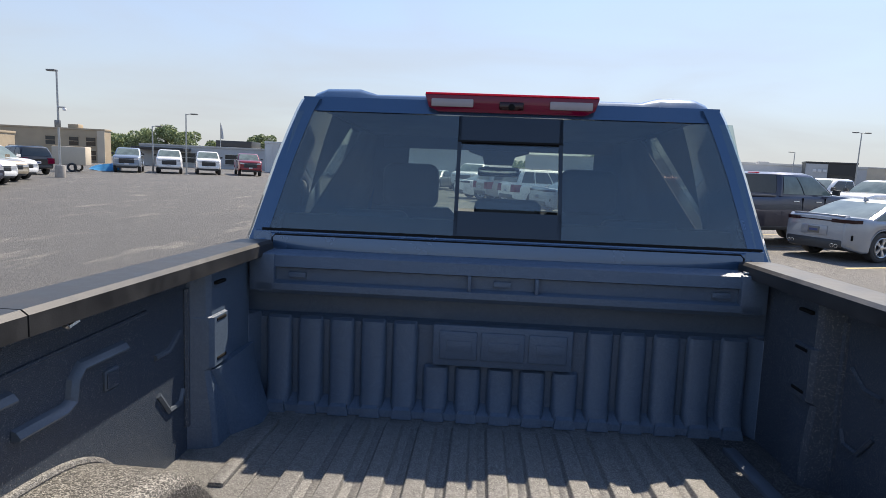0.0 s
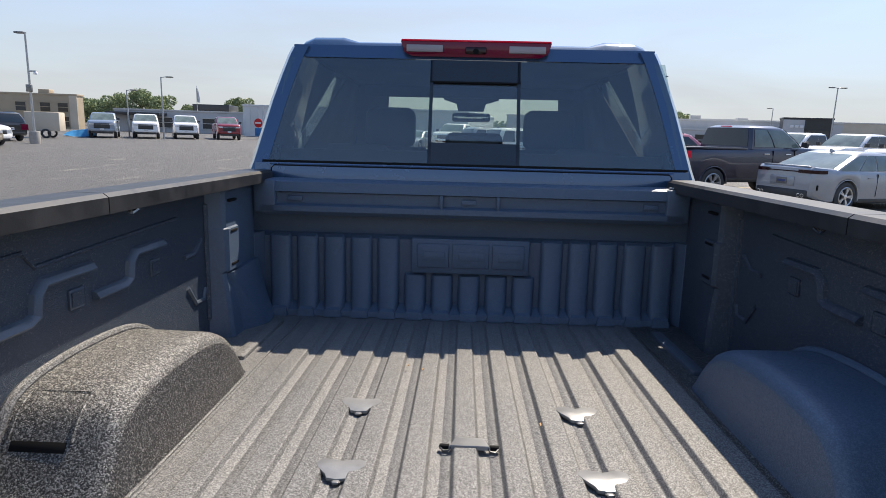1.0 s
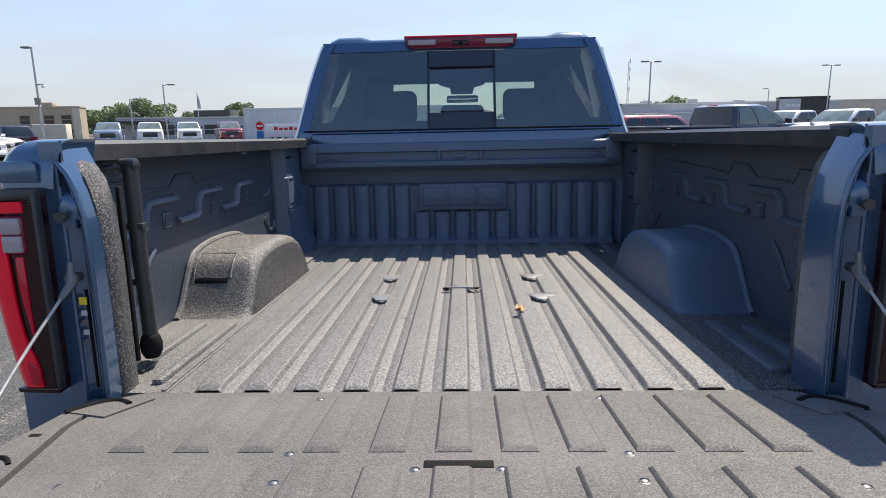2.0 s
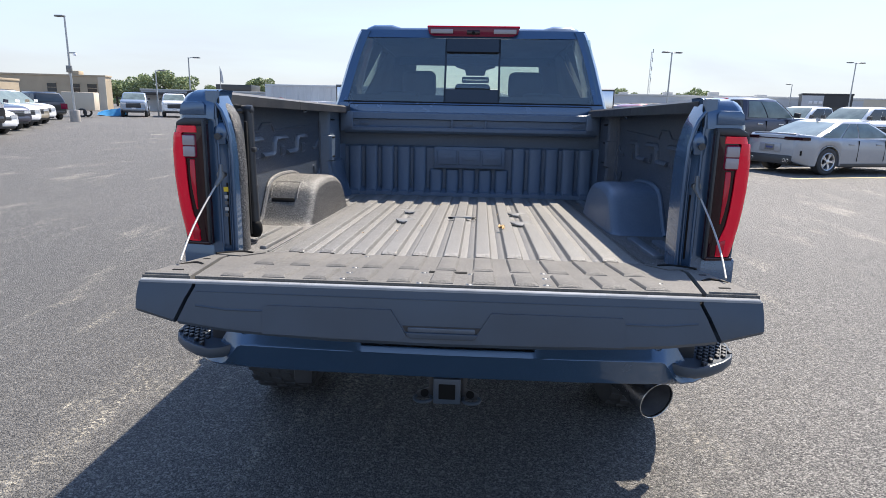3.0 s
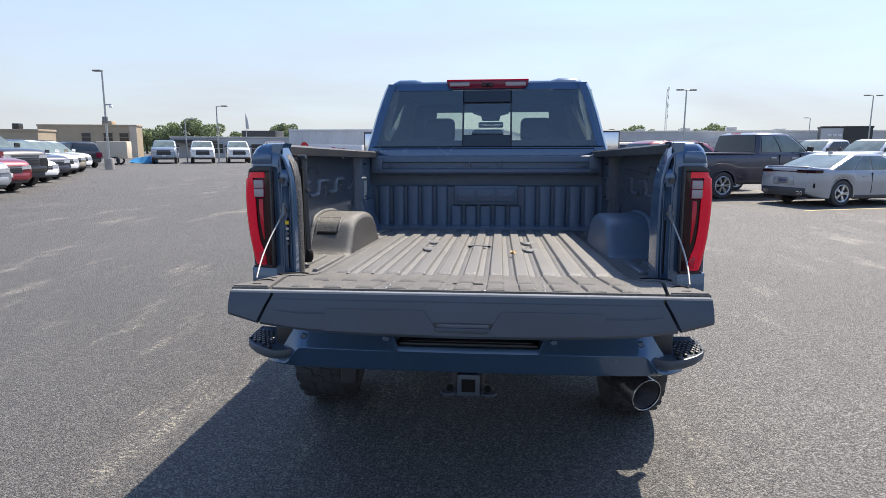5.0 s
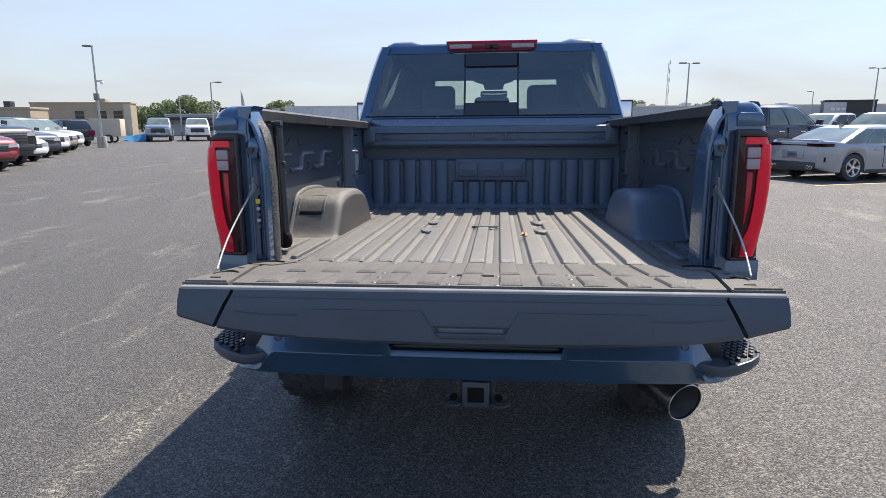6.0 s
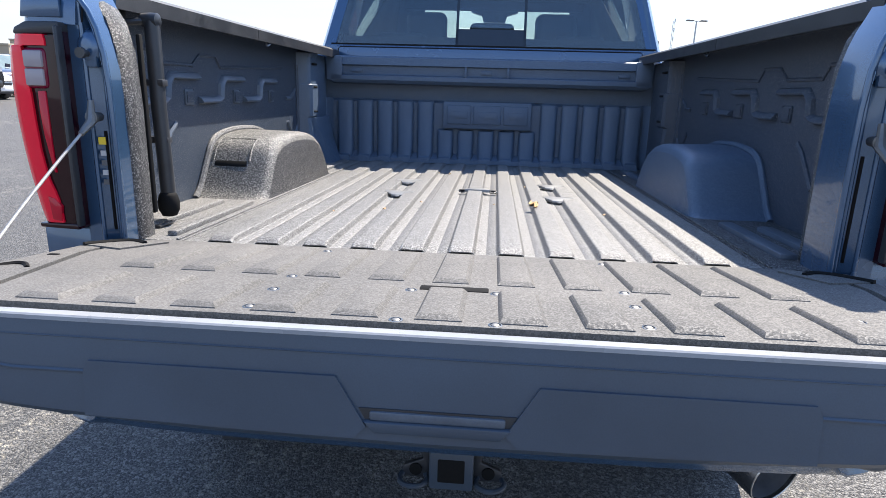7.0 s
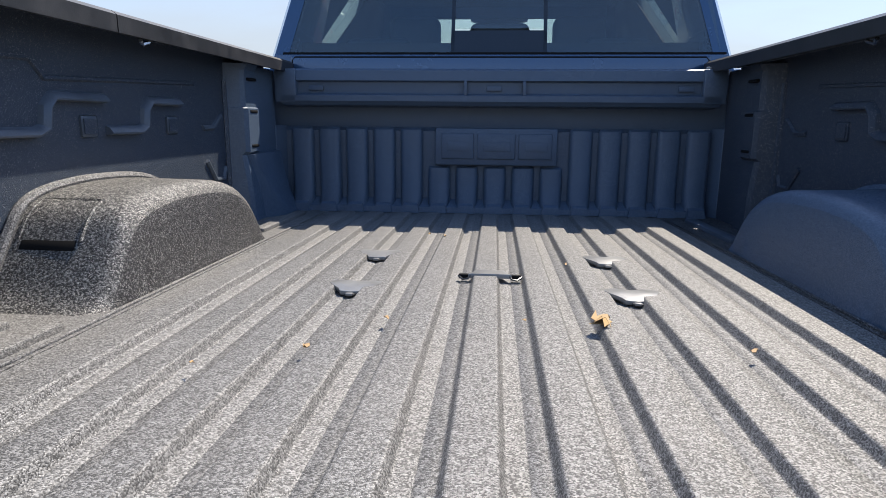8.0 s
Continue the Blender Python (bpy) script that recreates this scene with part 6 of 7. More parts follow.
            part("door_seam", box(*sorted((s * (hw * 0.97), s * (hw * 1.003))), dy - 0.006, dy + 0.006, low + 0.14, belt - 0.06), "seal", cars)
        part("sill_trim", box(*sorted((s * (hw * 0.90), s * (hw * 0.995))), k["ra"] + ar + 0.02, k["fa"] - ar - 0.02, low - 0.02, low + 0.09, 0.02), "black", cars)
        for y in (k["fa"], k["ra"]):
            wh = part("wheel", shared("tyre_%s" % kind, lambda: tyre_bm(wr, 0.25, wr * 0.66, n=30), "tyre"), None, cars, "", at=pose(s * (hw - 0.135), y, wr))
            part("rim", shared("rim_%s_%d_%d_%s" % (kind, s, spokes, rim), lambda: rim_bm(wr * 0.67, s, spokes), rim), None, wh, at=pose(s * 0.075, 0, 0))
            part("brake_disc", shared("disc_%s_%d" % (kind, s), lambda: lathe([(wr * 0.60, 0.0), (wr * 0.60, 0.012)], 20, "x"), "rim_dark"), None, wh)
            arch = [(s * hw * 0.985, y + (ar - 0.005) * math.cos(a), wr + (ar - 0.005) * math.sin(a)) for a in np.linspace(0.0, math.pi, 15)]
            part("wheel_arch", tube(arch, 0.022 if kind in ("pickup", "suv") else 0.012, 6), "black" if kind == "suv" else colour, cars)
        # lamps at both ends
        zt = curve_at(k["deck"], L / 2 - 0.12)
        hz = zt - (0.17 if kind in ("pickup", "suv") else 0.10)
        part("headlamp", loft([[(s * x, y, hz + dz) for x, dz in ((hw * 0.56 * q, -0.055), (hw * 0.93 * q, -0.04), (hw * 0.93 * q, 0.08), (hw * 0.60 * q, 0.06))] for y, q in ((L / 2 - 0.55, 1.045), (L / 2 - 0.22, 1.02), (L / 2 + 0.012, 0.90))]), "lamp", cars)
        tz = curve_at(k["deck"], -L / 2 + 0.1)
        rear_in = 0.80 if kind == "sedan" else 1.0
        tall = 0.34 if kind in ("pickup", "suv") else 0.075
        part("tail_lamp", loft([[(s * x * q, y, tz - 0.06 - dz) for x, dz in ((hw * (0.80 if kind == "pickup" else 0.55), 0.0), (hw * 0.965, 0.0), (hw * 0.965, tall), (hw * (0.80 if kind == "pickup" else 0.55), tall))] for y, q in ((-L / 2 + 0.34, 1.0), (-L / 2 + 0.12, (1 + rear_in) / 2 + 0.06 * (rear_in < 1)), (-L / 2 - 0.004, rear_in))]), "tail_dark" if kind == "sedan" else "tail_mid" if kind == "suv" else "tail_red", cars)
    # nose: grille with bars, lower intake, plate
    zt = curve_at(k["deck"], L / 2 - 0.05)
    gh = 0.46 if kind == "pickup" else 0.26
    gr = part("grille", box(-hw * 0.55, hw * 0.55, L / 2 - 0.08, L / 2 + 0.012, zt - gh - 0.04, zt - 0.03, 0.02), "black", cars, "dark grille")
    for j in range(4):
        z = zt - 0.06 - (gh - 0.04) * (j + 0.5) / 4
        part("grille_bar", box(-hw * 0.52, hw * 0.52, L / 2 + 0.010, L / 2 + 0.022, z - 0.007, z + 0.007, 0.003), "chrome" if j == 0 else "black", gr)
    part("front_bumper", box(-hw * 0.80, hw * 0.80, L / 2 - 0.22, L / 2 + 0.03, low + 0.06, low + 0.30, 0.05, 2), colour, cars)
    part("air_dam", box(-hw * 0.74, hw * 0.74, L / 2 - 0.40, L / 2 - 0.02, low - 0.02 - 0.08 * (kind == "pickup"), low + 0.10, 0.03, 2), "black", cars, "black lower intake")
    part("front_plate", box(-0.15, 0.15, L / 2 + 0.03, L / 2 + 0.04, low + 0.17, low + 0.30, 0.004), "plate", cars)
    # tail: plate with a bar, lower trim
    pz = (curve_at(k["deck"], -L / 2 + 0.1) - 0.42) if kind != "pickup" else 0.62
    rp = part("rear_plate", box(-0.15, 0.15, -L / 2 - 0.030, -L / 2 - 0.02, pz, pz + 0.15, 0.004), "dull_steel" if kind == "sedan" else "plate", cars)
    part("plate_bar", box(-0.11, 0.11, -L / 2 - 0.033, -L / 2 - 0.029, pz + 0.05, pz + 0.10), "plate_bar", rp)
    part("rear_bumper", box(-hw * 0.78, hw * 0.78, -L / 2 - 0.025, -L / 2 + 0.22, low + 0.08, low + 0.28, 0.05, 2), "black", cars)
    if kind == "pickup":
        bed = part("bed_well", box(-hw * 0.80, hw * 0.80, -L / 2 + 0.10, -0.72, 1.335, 1.362), "seal", cars, "dark open bed")
        for s in (-1, 1):
            part("bed_rail", box(*sorted((s * hw * 0.82, s * hw * 0.96)), -L / 2 + 0.02, -0.66, 1.33, 1.385, 0.012), colour, cars)
        part("tailgate_top", box(-hw * 0.80, hw * 0.80, -L / 2 + 0.0, -L / 2 + 0.10, 1.33, 1.385, 0.01), colour, cars)
        part("third_brake_lamp", box(-0.16, 0.16, -0.60, -0.50, roof - 0.045, roof - 0.015, 0.005), "tail_red", cars)
    elif kind == "suv":
        for s in (-1, 1):
            part("roof_rail", tube([(s * wt_ * 0.92, -1.5, roof - 0.01), (s * wt_ * 0.92, -1.35, roof + 0.035), (s * wt_ * 0.92, -0.1, roof + 0.035), (s * wt_ * 0.92, 0.05, roof - 0.01)], 0.014, 6), "dull_steel", cars)
    if kind == "sedan":
        part("lamp_strip", box(-hw * 0.56, hw * 0.56, -L / 2 - 0.006, -L / 2 + 0.12, 0.90, 0.925, 0.006), "tail_dark", cars)
        part("boot_lip", box(-hw * 0.70, hw * 0.70, -L / 2 + 0.07, -L / 2 + 0.24, 1.015, 1.052, 0.012), colour, cars)
        for s in (-1, 1):
            for j in range(2):
                part("exhaust_outlet", lathe([(0.045, 0.0), (0.045, -0.03), (0.036, -0.031), (0.034, -0.01)], 14, "y", (s * (0.52 + 0.10 * j), -L / 2 - 0.01, 0.36)), "chrome", cars)
            part("side_vent", box(*sorted((s * hw * 0.84, s * hw * 0.925)), -L / 2 + 0.12, -L / 2 + 0.16, 0.50, 0.62, 0.012), "seal", cars)
        part("antenna_fin", prism([(-0.75, roof - 0.03), (-0.95, roof - 0.04), (-0.93, roof + 0.05)], "x", -0.015, 0.015), colour, cars)
        part("diffuser", box(-hw * 0.66, hw * 0.66, -L / 2 - 0.034, -L / 2 + 0.1, 0.26, 0.46, 0.02), "black", cars)
        part("plate_recess", box(-0.34, 0.34, -L / 2 - 0.020, -L / 2 + 0.05, 0.56, 0.78, 0.015), colour, cars)
    return cars


def facing(x, y, hx, hy):
    """The pose of a vehicle at (x, y) that heads along (hx, hy)."""
    return pose(x, y, 0, 0, 0, math.degrees(math.atan2(-hx, hy)))


P = {
    "white": paint("white_paint", (0.80, 0.80, 0.79), 0.0, 0.4),
    "pearl": paint("pearl_paint", (0.62, 0.59, 0.53), 0.1, 0.4),
    "silver": paint("silver_paint", (0.31, 0.325, 0.355), 0.30, 0.38),
    "slate": paint("slate_blue_paint", (0.26, 0.31, 0.38), 0.4, 0.38),
    "dark": paint("dark_grey_paint", (0.036, 0.036, 0.060), 0.4, 0.38),
    "black": paint("black_paint", (0.010, 0.010, 0.012), 0.2, 0.35),
    "red": paint("red_paint", (0.22, 0.012, 0.022), 0.35, 0.38),
    "tan": paint("champagne_paint", (0.40, 0.34, 0.25), 0.5, 0.4),
    "sky": paint("bright_blue_paint", (0.05, 0.25, 0.50), 0.2, 0.38),
}
ROW_FAR = "pickups facing the lot"
for i, (col, lab) in enumerate((("slate", "slate-blue pickup parked nose out"), ("white", "white pickup with a dark grille parked nose out"), ("white", "white pickup with a chrome grille parked nose out"), ("red", "dark red pickup parked nose out"))):
    car("pickup", P[col], lab, facing((-28.35, -25.9, -23.45, -20.55)[i] - 0.45 * 2.92, 47.25 + 2.0 * i + 0.893 * 2.92, 0.45, -0.893), ROW_FAR)

ROW_LEFT = "cars along the lot's edge"
left_row = ((-1, "suv", "silver", "silver suv in a row of parked cars"), (0, "suv", "red", "dark red suv in a row of parked cars"), (1, "pickup", "black", "black pickup in a row of parked cars"),
            (2, "hatch", "white", "small white hatchback in a row of parked cars"), (3, "suv", "dark", "dark grey suv in a row of parked cars"), (4, "suv", "white", "white suv in a row of parked cars"),
            (5, "suv", "tan", "champagne suv in a row of parked cars"), (6, "suv", "white", "white suv near the light pole"))
for i, kind, col, lab in left_row:
    fx, fy = -15.2 - 1.40 * i, 15.2 + 2.50 * i
    hx, hy = 0.985, -0.17
    half = KINDS[kind]["L"] / 2
    car(kind, P[col], lab, facing(fx - hx * half, fy - hy * half, hx, hy), ROW_LEFT)
car("suv", P["black"], "black suv beyond the light pole, tail outward", facing(-29.5, 37.5, -0.85, 0.5), ROW_LEFT, facing="rear")
heap = bmesh.new()
loft([[(-1.1 + 2.2 * u, 0.8 * v * (1 - 0.25 * u), max(0.0, 0.85 * (1 - v * v) * (0.25 + 0.75 * u) + 0.10 * math.sin(7 * u + 5 * v))) for v in (-1, -0.7, -0.35, 0, 0.35, 0.7, 1)] for u in (0.0, 0.15, 0.3, 0.45, 0.6, 0.75, 0.9, 1.0)], True, True, heap)
solo("tarpaulin", heap, "tarp", "crumpled bright blue tarpaulin over a low load", "tarpaulin", m=pose(-31.6, 49.6, 0, 0, 0, 25), smooth=30)

ROW_RIGHT = "vehicles beside the pickup"
car("sedan", P["silver"], "silver fastback sedan seen from behind", facing(10.0, 15.67, 0.927, 0.375), ROW_RIGHT, facing="rear", glass="green_glass")
car("pickup", P["dark"], "dark grey extended-cab pickup with alloy wheels", facing(8.02, 17.95, 0.927, 0.375), ROW_RIGHT, facing="rear", spokes=6, side_glass="green_glass")
for i, (kind, col, lab) in enumerate((("suv", "red", "red suv in the row beyond the pickup"), ("suv", "dark", "dark suv in the row beyond the pickup"), ("sedan", "slate", "slate-blue sedan in the row beyond the pickup"), ("suv", "white", "white suv ahead of the pickup"), ("suv", "silver", "silver suv ahead of the pickup"), ("sedan", "white", "white sedan ahead of the pickup"))):
    car(kind, P[col], lab, facing(6.9 - 1.2 * i, 20.8 + 2.8 * i, 0.927, 0.375), ROW_RIGHT, facing="rear")

ROW_WHITE = "pickups across the aisle"
for i, (col, lab) in enumerate((("white", "white pickup facing the aisle"), ("white", "white pickup with a dark grille facing the aisle"), ("white", "white pickup facing the aisle"), ("slate", "slate-grey pickup facing the aisle"), ("silver", "silver pickup facing the aisle"))):
    j = 1 - i
    car("pickup", P[col], lab, facing(18.2 - 1.20 * j * 1.0, 28.6 + 2.60 * j, -0.90, -0.43), ROW_WHITE)
for i in range(5):
    car(("suv", "sedan", "pickup", "suv", "suv")[i], P[("white", "silver", "white", "dark", "white")[i]], ("white suv far across the lot", "silver sedan far across the lot", "white pickup far across the lot", "dark suv far across the lot", "white suv far across the lot")[i], facing(-6.5 + 3.0 * i, 44.0 + 0.9 * i, -0.3, -0.95), "vehicles across the lot")


# ---- marks on the ground ----
def stripe(x0, y0, x1, y1, w, material, label):
    a, b = Vector((x0, y0, 0)), Vector((x1, y1, 0))
    n = (b - a).normalized().cross(Vector((0, 0, 1))) * w / 2
    up = Vector((0, 0, 0.004))
    solo("parking_line", loft([[a + n, b + n, b - n, a - n], [a + n + up, b + n + up, b - n + up, a - n + up]]), material, label, "line", "painted lines", smooth=0)


for i in range(-1, 3):
    stripe(7.6 + 1.2 * i, 13.1 - 2.8 * i, 13.0 + 1.2 * i, 15.3 - 2.8 * i, 0.10, "stripe", "worn yellow parking line on the asphalt")
for i in range(1, 4):
    stripe(7.6 - 1.2 * i, 13.1 + 2.8 * i, 13.0 - 1.2 * i, 15.3 + 2.8 * i, 0.10, "stripe", "worn yellow parking line on the asphalt")
for i in range(-1, 9):
    stripe(-15.0 - 1.40 * i, 13.9 + 2.50 * i, -19.8 - 1.40 * i, 14.7 + 2.50 * i, 0.10, "stripe_white", "worn white parking line on the asphalt")
stripe(-20.0, 52.0, -16.0, 55.0, 0.12, "stripe_white", "worn white line before the pickups")


# ---- poles ----
def light_pole(x, y, h, heads, base, label, arm=0.9, turn=0.0):
    th = thing("light_pole", label, "light pole", "lot lights", pose(x, y, 0, 0, 0, turn))
    z0 = 0.0
    if base:
        part("pole_base", lathe([(0.28, 0.0), (0.28, 0.66), (0.26, 0.70), (0.001, 0.70)], 24, "z"), "concrete", th, "round concrete base", 50)
        z0 = 0.69
    part("shaft", tube([(0, 0, z0), (0, 0, h * 0.5), (0, 0, h)], [0.070, 0.062, 0.05], 12), "pole", th, "", 60)
    part("foot_plate", box(-0.16, 0.16, -0.16, 0.16, z0, z0 + 0.03, 0.004), "pole", th)
    for s in heads:
        part("arm", tube([(0, 0, h - 0.06), (s * arm * 0.5, 0, h + 0.0), (s * arm, 0, h)], 0.03, 8), "pole", th)
        part("lamp_head", box(*sorted((s * (arm - 0.1), s * (arm + 0.42))), -0.16, 0.16, h - 0.05, h + 0.05, 0.02), "dull_steel", th, "flat lamp head")
    return th


pa = light_pole(-24.68, 34.4, 6.1, (-1,), True, "tall steel light pole on a round concrete base", 0.12)
part("camera_bracket", box(0.0, 0.45, -0.05, 0.05, 4.0, 4.08, 0.01), "pole", pa)
part("security_camera", lathe([(0.10, 0.0), (0.11, 0.10), (0.06, 0.16), (0.001, 0.17)], 14, "z", (0.40, 0, 3.86)), "sign_white", pa, "white camera", 60)
part("junction_box", box(-0.16, 0.16, -0.14, 0.0, 2.9, 3.3, 0.02), "dull_steel", pa)
light_pole(-24.6, 49.6, 4.95, (1,), False, "steel light pole with one arm", 0.55, 0)
light_pole(-28.8, 52.0, 3.95, (1,), False, "short steel light pole with one arm", 0.45, 0)
light_pole(14.4, 47.5, 6.0, (-1, 1), False, "steel light pole with two lamp heads", 0.35, 10)
light_pole(36.7, 62.8, 6.8, (-1, 1), False, "steel light pole with two lamp heads", 0.5, 10)
light_pole(40.7, 83.4, 5.6, (-1,), False, "far steel light pole", 0.4, 10)
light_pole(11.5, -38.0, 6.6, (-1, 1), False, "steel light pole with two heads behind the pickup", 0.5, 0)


def mast():
    th = thing("radio_mast", "thin lattice radio mast far behind the lot", "mast", m=pose(27.4, 103.6, 0))
    for a in range(3):
        c, s = 0.22 * math.cos(a * 2.094), 0.22 * math.sin(a * 2.094)
        part("leg", tube([(c, s, 0), (c * 0.6, s * 0.6, 11.2)], 0.025, 6), "pole", th)
    for k in range(8):
        z = 1.2 + k * 1.25
        part("cross_ring", tube([(0.2, 0, z), (-0.1, 0.17, z + 0.5), (-0.1, -0.17, z + 1.0), (0.2, 0, z + 1.2)], 0.03, 5), "pole", th)
    for z in (6.5, 8.2, 9.6, 11.0):
        part("aerial", box(0.1, 0.26, -0.06, 0.06, z, z + 0.6, 0.02), "pole", th)
    th2 = thing("flagpole", "flagpole with a furled flag behind the building", "flagpole", m=pose(-33.5, 76.7, 0))
    part("pole", tube([(0, 0, 0), (0, 0, 5.8)], [0.06, 0.03], 8), "pole", th2)
    part("flag", loft([[(0.03, 0.0, z), (0.10 + 0.28 * k, 0.05, z - 0.1), (0.06 + 0.18 * k, -0.06, z - 0.15)] for z, k in ((5.6, 0.1), (5.1, 0.5), (4.4, 0.9), (3.9, 1.0))]), "grey_wall", th2, "furled flag")


mast()


# ---- buildings ----
def building(name, label, x, y, turn, w, d, h, wall, wins=(), trim="roof_white", ribs=0.0, cat="building"):
    """A flat-roofed building; its long front faces -y in its own frame. wins: (x, z, width, height)."""
    th = thing(name, label, cat, m=pose(x, y, 0, 0, 0, turn))
    part("wall", box(-w / 2, w / 2, 0, d, 0, h), wall, th, smooth=0)
    part("roof_edge", box(-w / 2 - 0.08, w / 2 + 0.08, -0.08, d + 0.08, h, h + 0.22, 0.02), trim, th)
    for wx, wz, ww, wh in wins:
        wn = part("window", box(wx - ww / 2, wx + ww / 2, -0.03, 0.05, wz, wz + wh), "window_dark", th)
        part("window_frame", prism([(wx - ww / 2 - 0.08, wz - 0.08), (wx + ww / 2 + 0.08, wz - 0.08), (wx + ww / 2 + 0.08, wz), (wx - ww / 2 - 0.08, wz)], "y", -0.12, 0.05), trim, wn)
        part("window_bar", box(wx - ww / 2, wx + ww / 2, -0.05, 0.0, wz + wh * 0.48, wz + wh * 0.54), trim, wn)
        part("lintel", box(wx - ww / 2 - 0.08, wx + ww / 2 + 0.08, -0.12, 0.05, wz + wh, wz + wh + 0.10), trim, wn)
    if ribs:
        n = int(w / ribs)
        for i in range(n + 1):
            rx = -w / 2 + w * i / n
            part("cladding_rib", box(rx - 0.05, rx + 0.05, -0.05, 0.0, 0.0, h), wall, th, smooth=0)
    return th


tb = building("office_building", "two-storey tan rendered office building with small windows", -54.4, 74.6, 6, 13.0, 1.6, 4.05, "tan", ((-0.2, 2.1, 1.15, 1.05), (2.7, 2.1, 1.15, 1.05), (4.8, 2.1, 1.15, 1.05), (4.4, 0.3, 2.0, 1.2)), trim="tan")
part("corner_strip", box(5.6, 6.53, -0.06, 0.0, 0, 4.1), "tan_light", tb)
part("roof_unit", box(1.9, 3.2, 0.2, 1.4, 4.25, 4.75, 0.05), "tan", tb)
sb = building("storage_building", "low pale rendered building beside the office", -53.4, 56.6, 8, 11.5, 3.2, 2.95, "tan", ((1.8, 0.9, 1.4, 0.9),), trim="tan")
part("roof_unit", box(2.2, 2.9, 1.6, 2.4, 3.15, 3.80, 0.05), "dark_wall", sb)
wb = building("warehouse", "long white ribbed metal warehouse", -12.5, 68.5, -8, 26.0, 30, 3.35, "white_metal", (), trim="white_metal", ribs=0.8)
wl = building("workshop", "low grey workshop with a dark fascia behind the pickups", -33.5, 76.0, 3, 20.0, 14, 2.55, "grey_wall", ((-4.0, 0.6, 2.2, 1.2), (2.0, 0.6, 2.2, 1.2)), trim="roof_white")
part("dark_fascia", box(-2.2, 2.6, 5.0, 9.0, 2.7, 3.7, 0.03), "dark_wall", wl)
part("dark_canopy", box(-10.0, -3.5, -2.2, 0.0, 2.0, 2.35, 0.03), "dark_wall", wl)
rb = building("retail_building", "long low grey retail building across the lot", 29.0, 90.5, -12, 46.0, 20, 3.85, "grey_wall", (), trim="roof_white")
for i in range(4):
    part("roof_unit", box(-9 + 6.5 * i, -7.6 + 6.5 * i, 4, 6, 4.07, 4.5 + 0.12 * (i % 3), 0.04), "roof_white", rb)
building("retail_building", "pale low building behind the retail row", 62.0, 108.0, -12, 70.0, 20, 4.6, "tan_light", (), trim="roof_white")
sh = building("showroom", "dark-clad car showroom with a plain pale sign", 42.6, 78.0, -18, 5.4, 3, 4.15, "dark_wall", ((1.2, 0.6, 2.4, 2.2),), trim="dark_wall")
part("grey_panel", box(-2.75, -0.4, -0.12, 0.0, 0.0, 4.1), "grey_wall", sh)
for i in range(3):
    part("sign_shape", box(-2.0 + 0.55 * i, -1.6 + 0.55 * i, -0.2, -0.12, 3.1, 3.42, 0.02), "sign_white", sh)
building("glass_annexe", "low dark annexe beside the showroom", 33.5, 80.5, -8, 12.0, 8, 2.4, "grey_wall", ((-2, 0.5, 3.0, 1.4), (2.5, 0.5, 3.0, 1.4)), trim="grey_wall")


def box_van():
    th = thing("box_van", "white tool van with a red marking beside the warehouse", "van", m=pose(-17.2, 62.5, 0, 0, 0, -8))
    body = part("body", box(-3.0, 3.0, -1.1, 1.1, 0.40, 1.72, 0.06), "sign_white", th)
    for i in range(6):
        part("marking_bar", box(-2.0 + 0.55 * i, -1.6 + 0.55 * i, -1.115, -1.10, 1.10, 1.10 + (0.36 if i in (0, 3) else 0.26), 0.004), "sign_red", body)
    for x in (-2.0, 2.0):
        for s in (-1, 1):
            part("wheel", tyre_bm(0.40, 0.25, 0.25, n=20), "tyre", th, at=pose(x, s * 0.95, 0.40, 0, 0, 90))
    so = thing("sign_post", "round red sign above a blue board", "sign", m=pose(-19.4, 57.6, 0, 0, 0, -10))
    part("post", tube([(0, 0, 0), (0, 0, 2.0)], 0.04, 8), "pole", so)
    part("round_sign", lathe([(0.42, -0.02), (0.42, 0.02)], 20, "y", (0, -0.06, 1.55)), "sign_red", so)
    part("sign_bar", box(-0.30, 0.30, -0.10, -0.08, 1.48, 1.62), "sign_white", so)
    part("blue_board", box(-0.36, 0.36, -0.08, -0.04, 0.35, 1.08, 0.01), "sign_blue", so)
    tr = thing("box_trailer", "small cream trailer behind the parked cars", "trailer", m=pose(-30.6, 44.0, 0, 0, 0, 20))
    part("body", box(-1.1, 1.1, -0.8, 0.8, 0.5, 1.85, 0.05), "tan_light", tr)
    for s in (-1, 1):
        part("wheel", tyre_bm(0.33, 0.2, 0.2, n=18), "tyre", tr, at=pose(0.2, s * 0.85, 0.33, 0, 0, 90))


box_van()


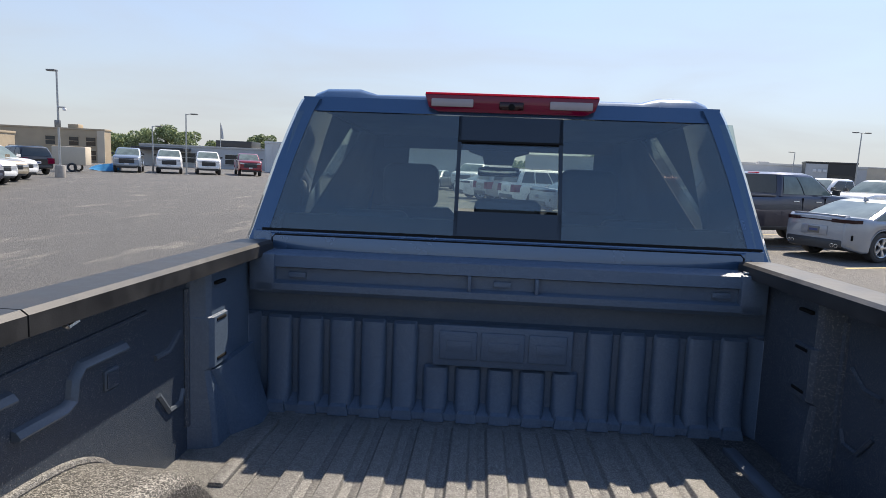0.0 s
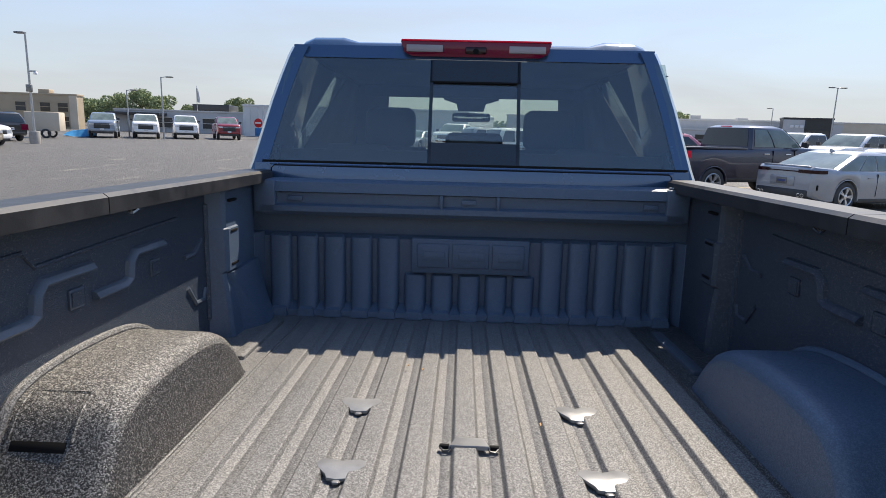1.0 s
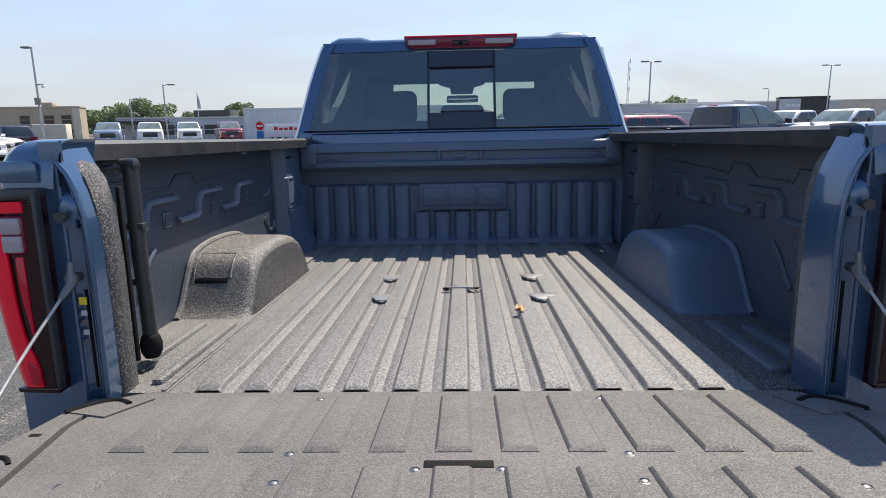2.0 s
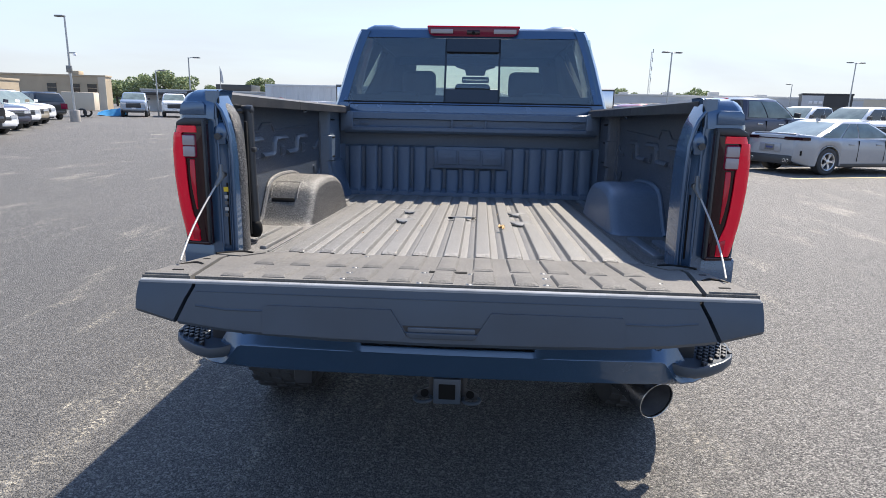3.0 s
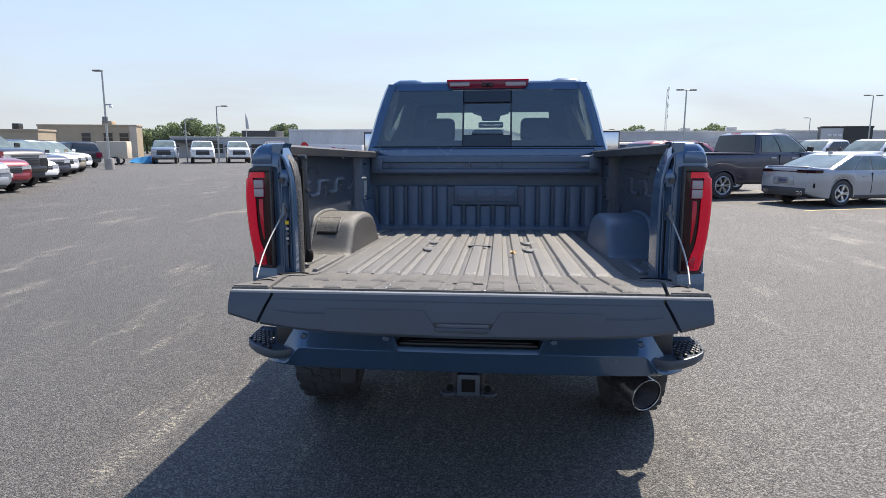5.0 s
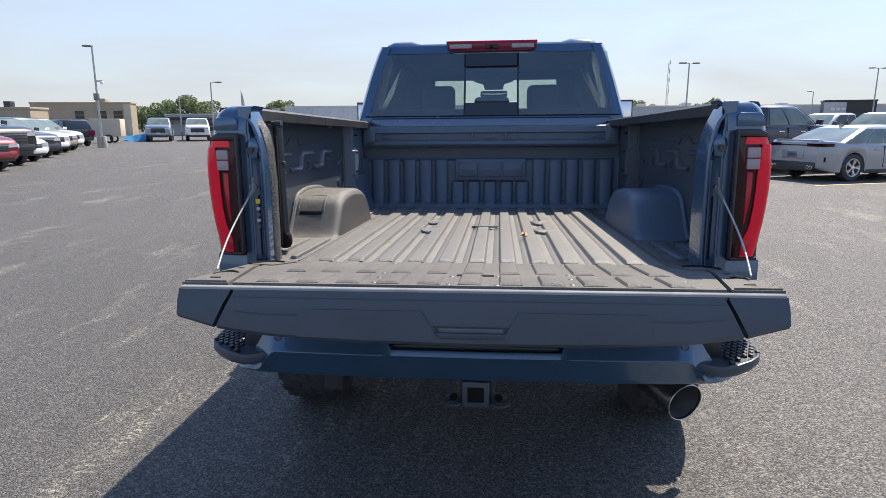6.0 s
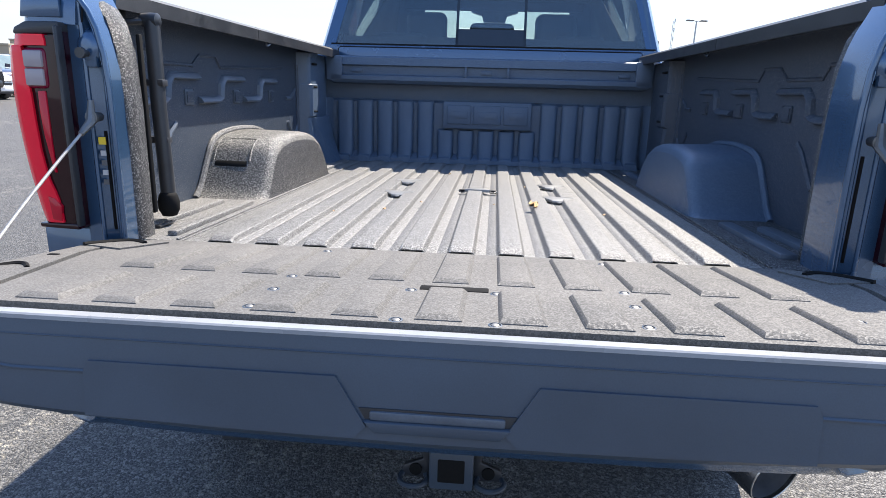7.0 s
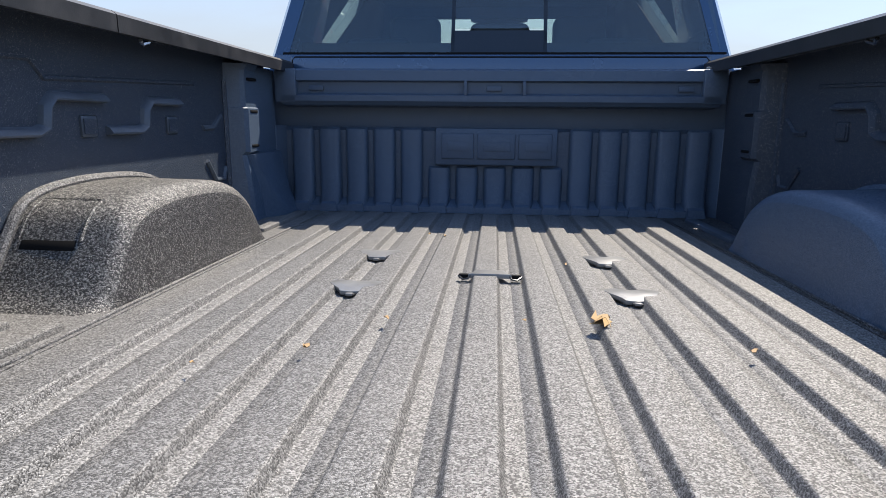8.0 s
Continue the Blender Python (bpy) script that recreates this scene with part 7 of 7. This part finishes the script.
# ---- trees ----
def leaf_cloud(seed, blobs, n, size):
    """Many small leaf blades scattered over uneven clumps."""
    rng = np.random.default_rng(seed)
    verts, faces = [], []
    for cx, cy, cz, r in blobs:
        k = int(n * r * r)
        v = rng.normal(size=(k, 3))
        v /= np.linalg.norm(v, axis=1)[:, None]
        rad = r * rng.uniform(0.55, 1.08, k) ** 0.7
        pts = v * rad[:, None] * np.array([1.0, 1.0, 0.8]) + np.array([cx, cy, cz])
        for p in pts:
            a, b = rng.normal(size=3), rng.normal(size=3)
            a /= np.linalg.norm(a)
            b -= a * a.dot(b)
            b /= np.linalg.norm(b)
            s = size * rng.uniform(0.6, 1.3)
            i = len(verts)
            verts += [tuple(p - a * s), tuple(p + b * s * 0.6), tuple(p + a * s), tuple(p - b * s * 0.6)]
            faces.append((i, i + 1, i + 2, i + 3))
    me = bpy.data.meshes.new("crown")
    me.from_pydata(verts, [], faces)
    me.materials.append(M["foliage"])
    return me


def tree(seed, h, spread, m, label="leafy green tree behind the buildings"):
    rng = random.Random(seed)
    th = thing("tree", label, "tree", "trees round the lot", m)
    part("trunk", tube([(0, 0, 0), (0.1, 0.05, h * 0.3), (0.0, 0.1, h * 0.55), (0.15, 0.0, h * 0.8)], [0.22, 0.17, 0.11, 0.04], 8), "bark", th)
    blobs = []
    for k in range(11):
        a, q = rng.uniform(0, 6.28), rng.uniform(0.1, 1.0)
        z = h * rng.uniform(0.42, 0.86)
        r = spread * rng.uniform(0.22, 0.40)
        bx, by = math.cos(a) * q * spread * 0.75, math.sin(a) * q * spread * 0.75
        blobs.append((bx, by, min(z, h - r * 0.7), r))
        if k < 6:
            part("limb", tube([(0.05, 0.05, h * 0.35), (bx * 0.5, by * 0.5, lerp(h * 0.4, z, 0.6)), (bx, by, z)], [0.08, 0.05, 0.02], 6), "bark", th)
    part("crown", leaf_cloud(seed, blobs, 330 if spread < 4 else 230, 0.19), None, th)
    return th


for i, (tx, ty, h, sp) in enumerate(((-66.5, 116, 6.1, 4.2), (-62.0, 117, 6.9, 4.6), (-58.0, 116, 6.0, 4.0), (-70.5, 115, 5.2, 3.6), (-74.5, 118, 5.0, 3.6), (-53.0, 120, 4.7, 3.2), (-48.5, 122, 4.4, 3.0), (-42.9, 117, 6.2, 3.0),
                                    (35.0, 114, 6.4, 3.4), (39.5, 114, 6.7, 3.6), (26.5, 123, 5.9, 3.2), (30.0, 123, 5.6, 2.8), (22.0, 125, 5.3, 3.0))):
    tree(20 + i, h, sp, pose(tx, ty, 0, 0, 0, 40 * i))


def far_woods():
    rng = random.Random(5)
    blobs = []
    for i in range(150):
        a = radians(-62 + 124 * i / 149 + rng.uniform(-0.3, 0.3))
        d = rng.uniform(170, 210)
        r = rng.uniform(2.2, 4.2)
        blobs.append((d * math.sin(a), d * math.cos(a), rng.uniform(0.6, 2.0), r))
    ob = new("far_woods", leaf_cloud(77, blobs, 14, 0.75))
    tagged(ob, "hazy low belt of trees along the horizon", "woods", kind="stuff")


far_woods()
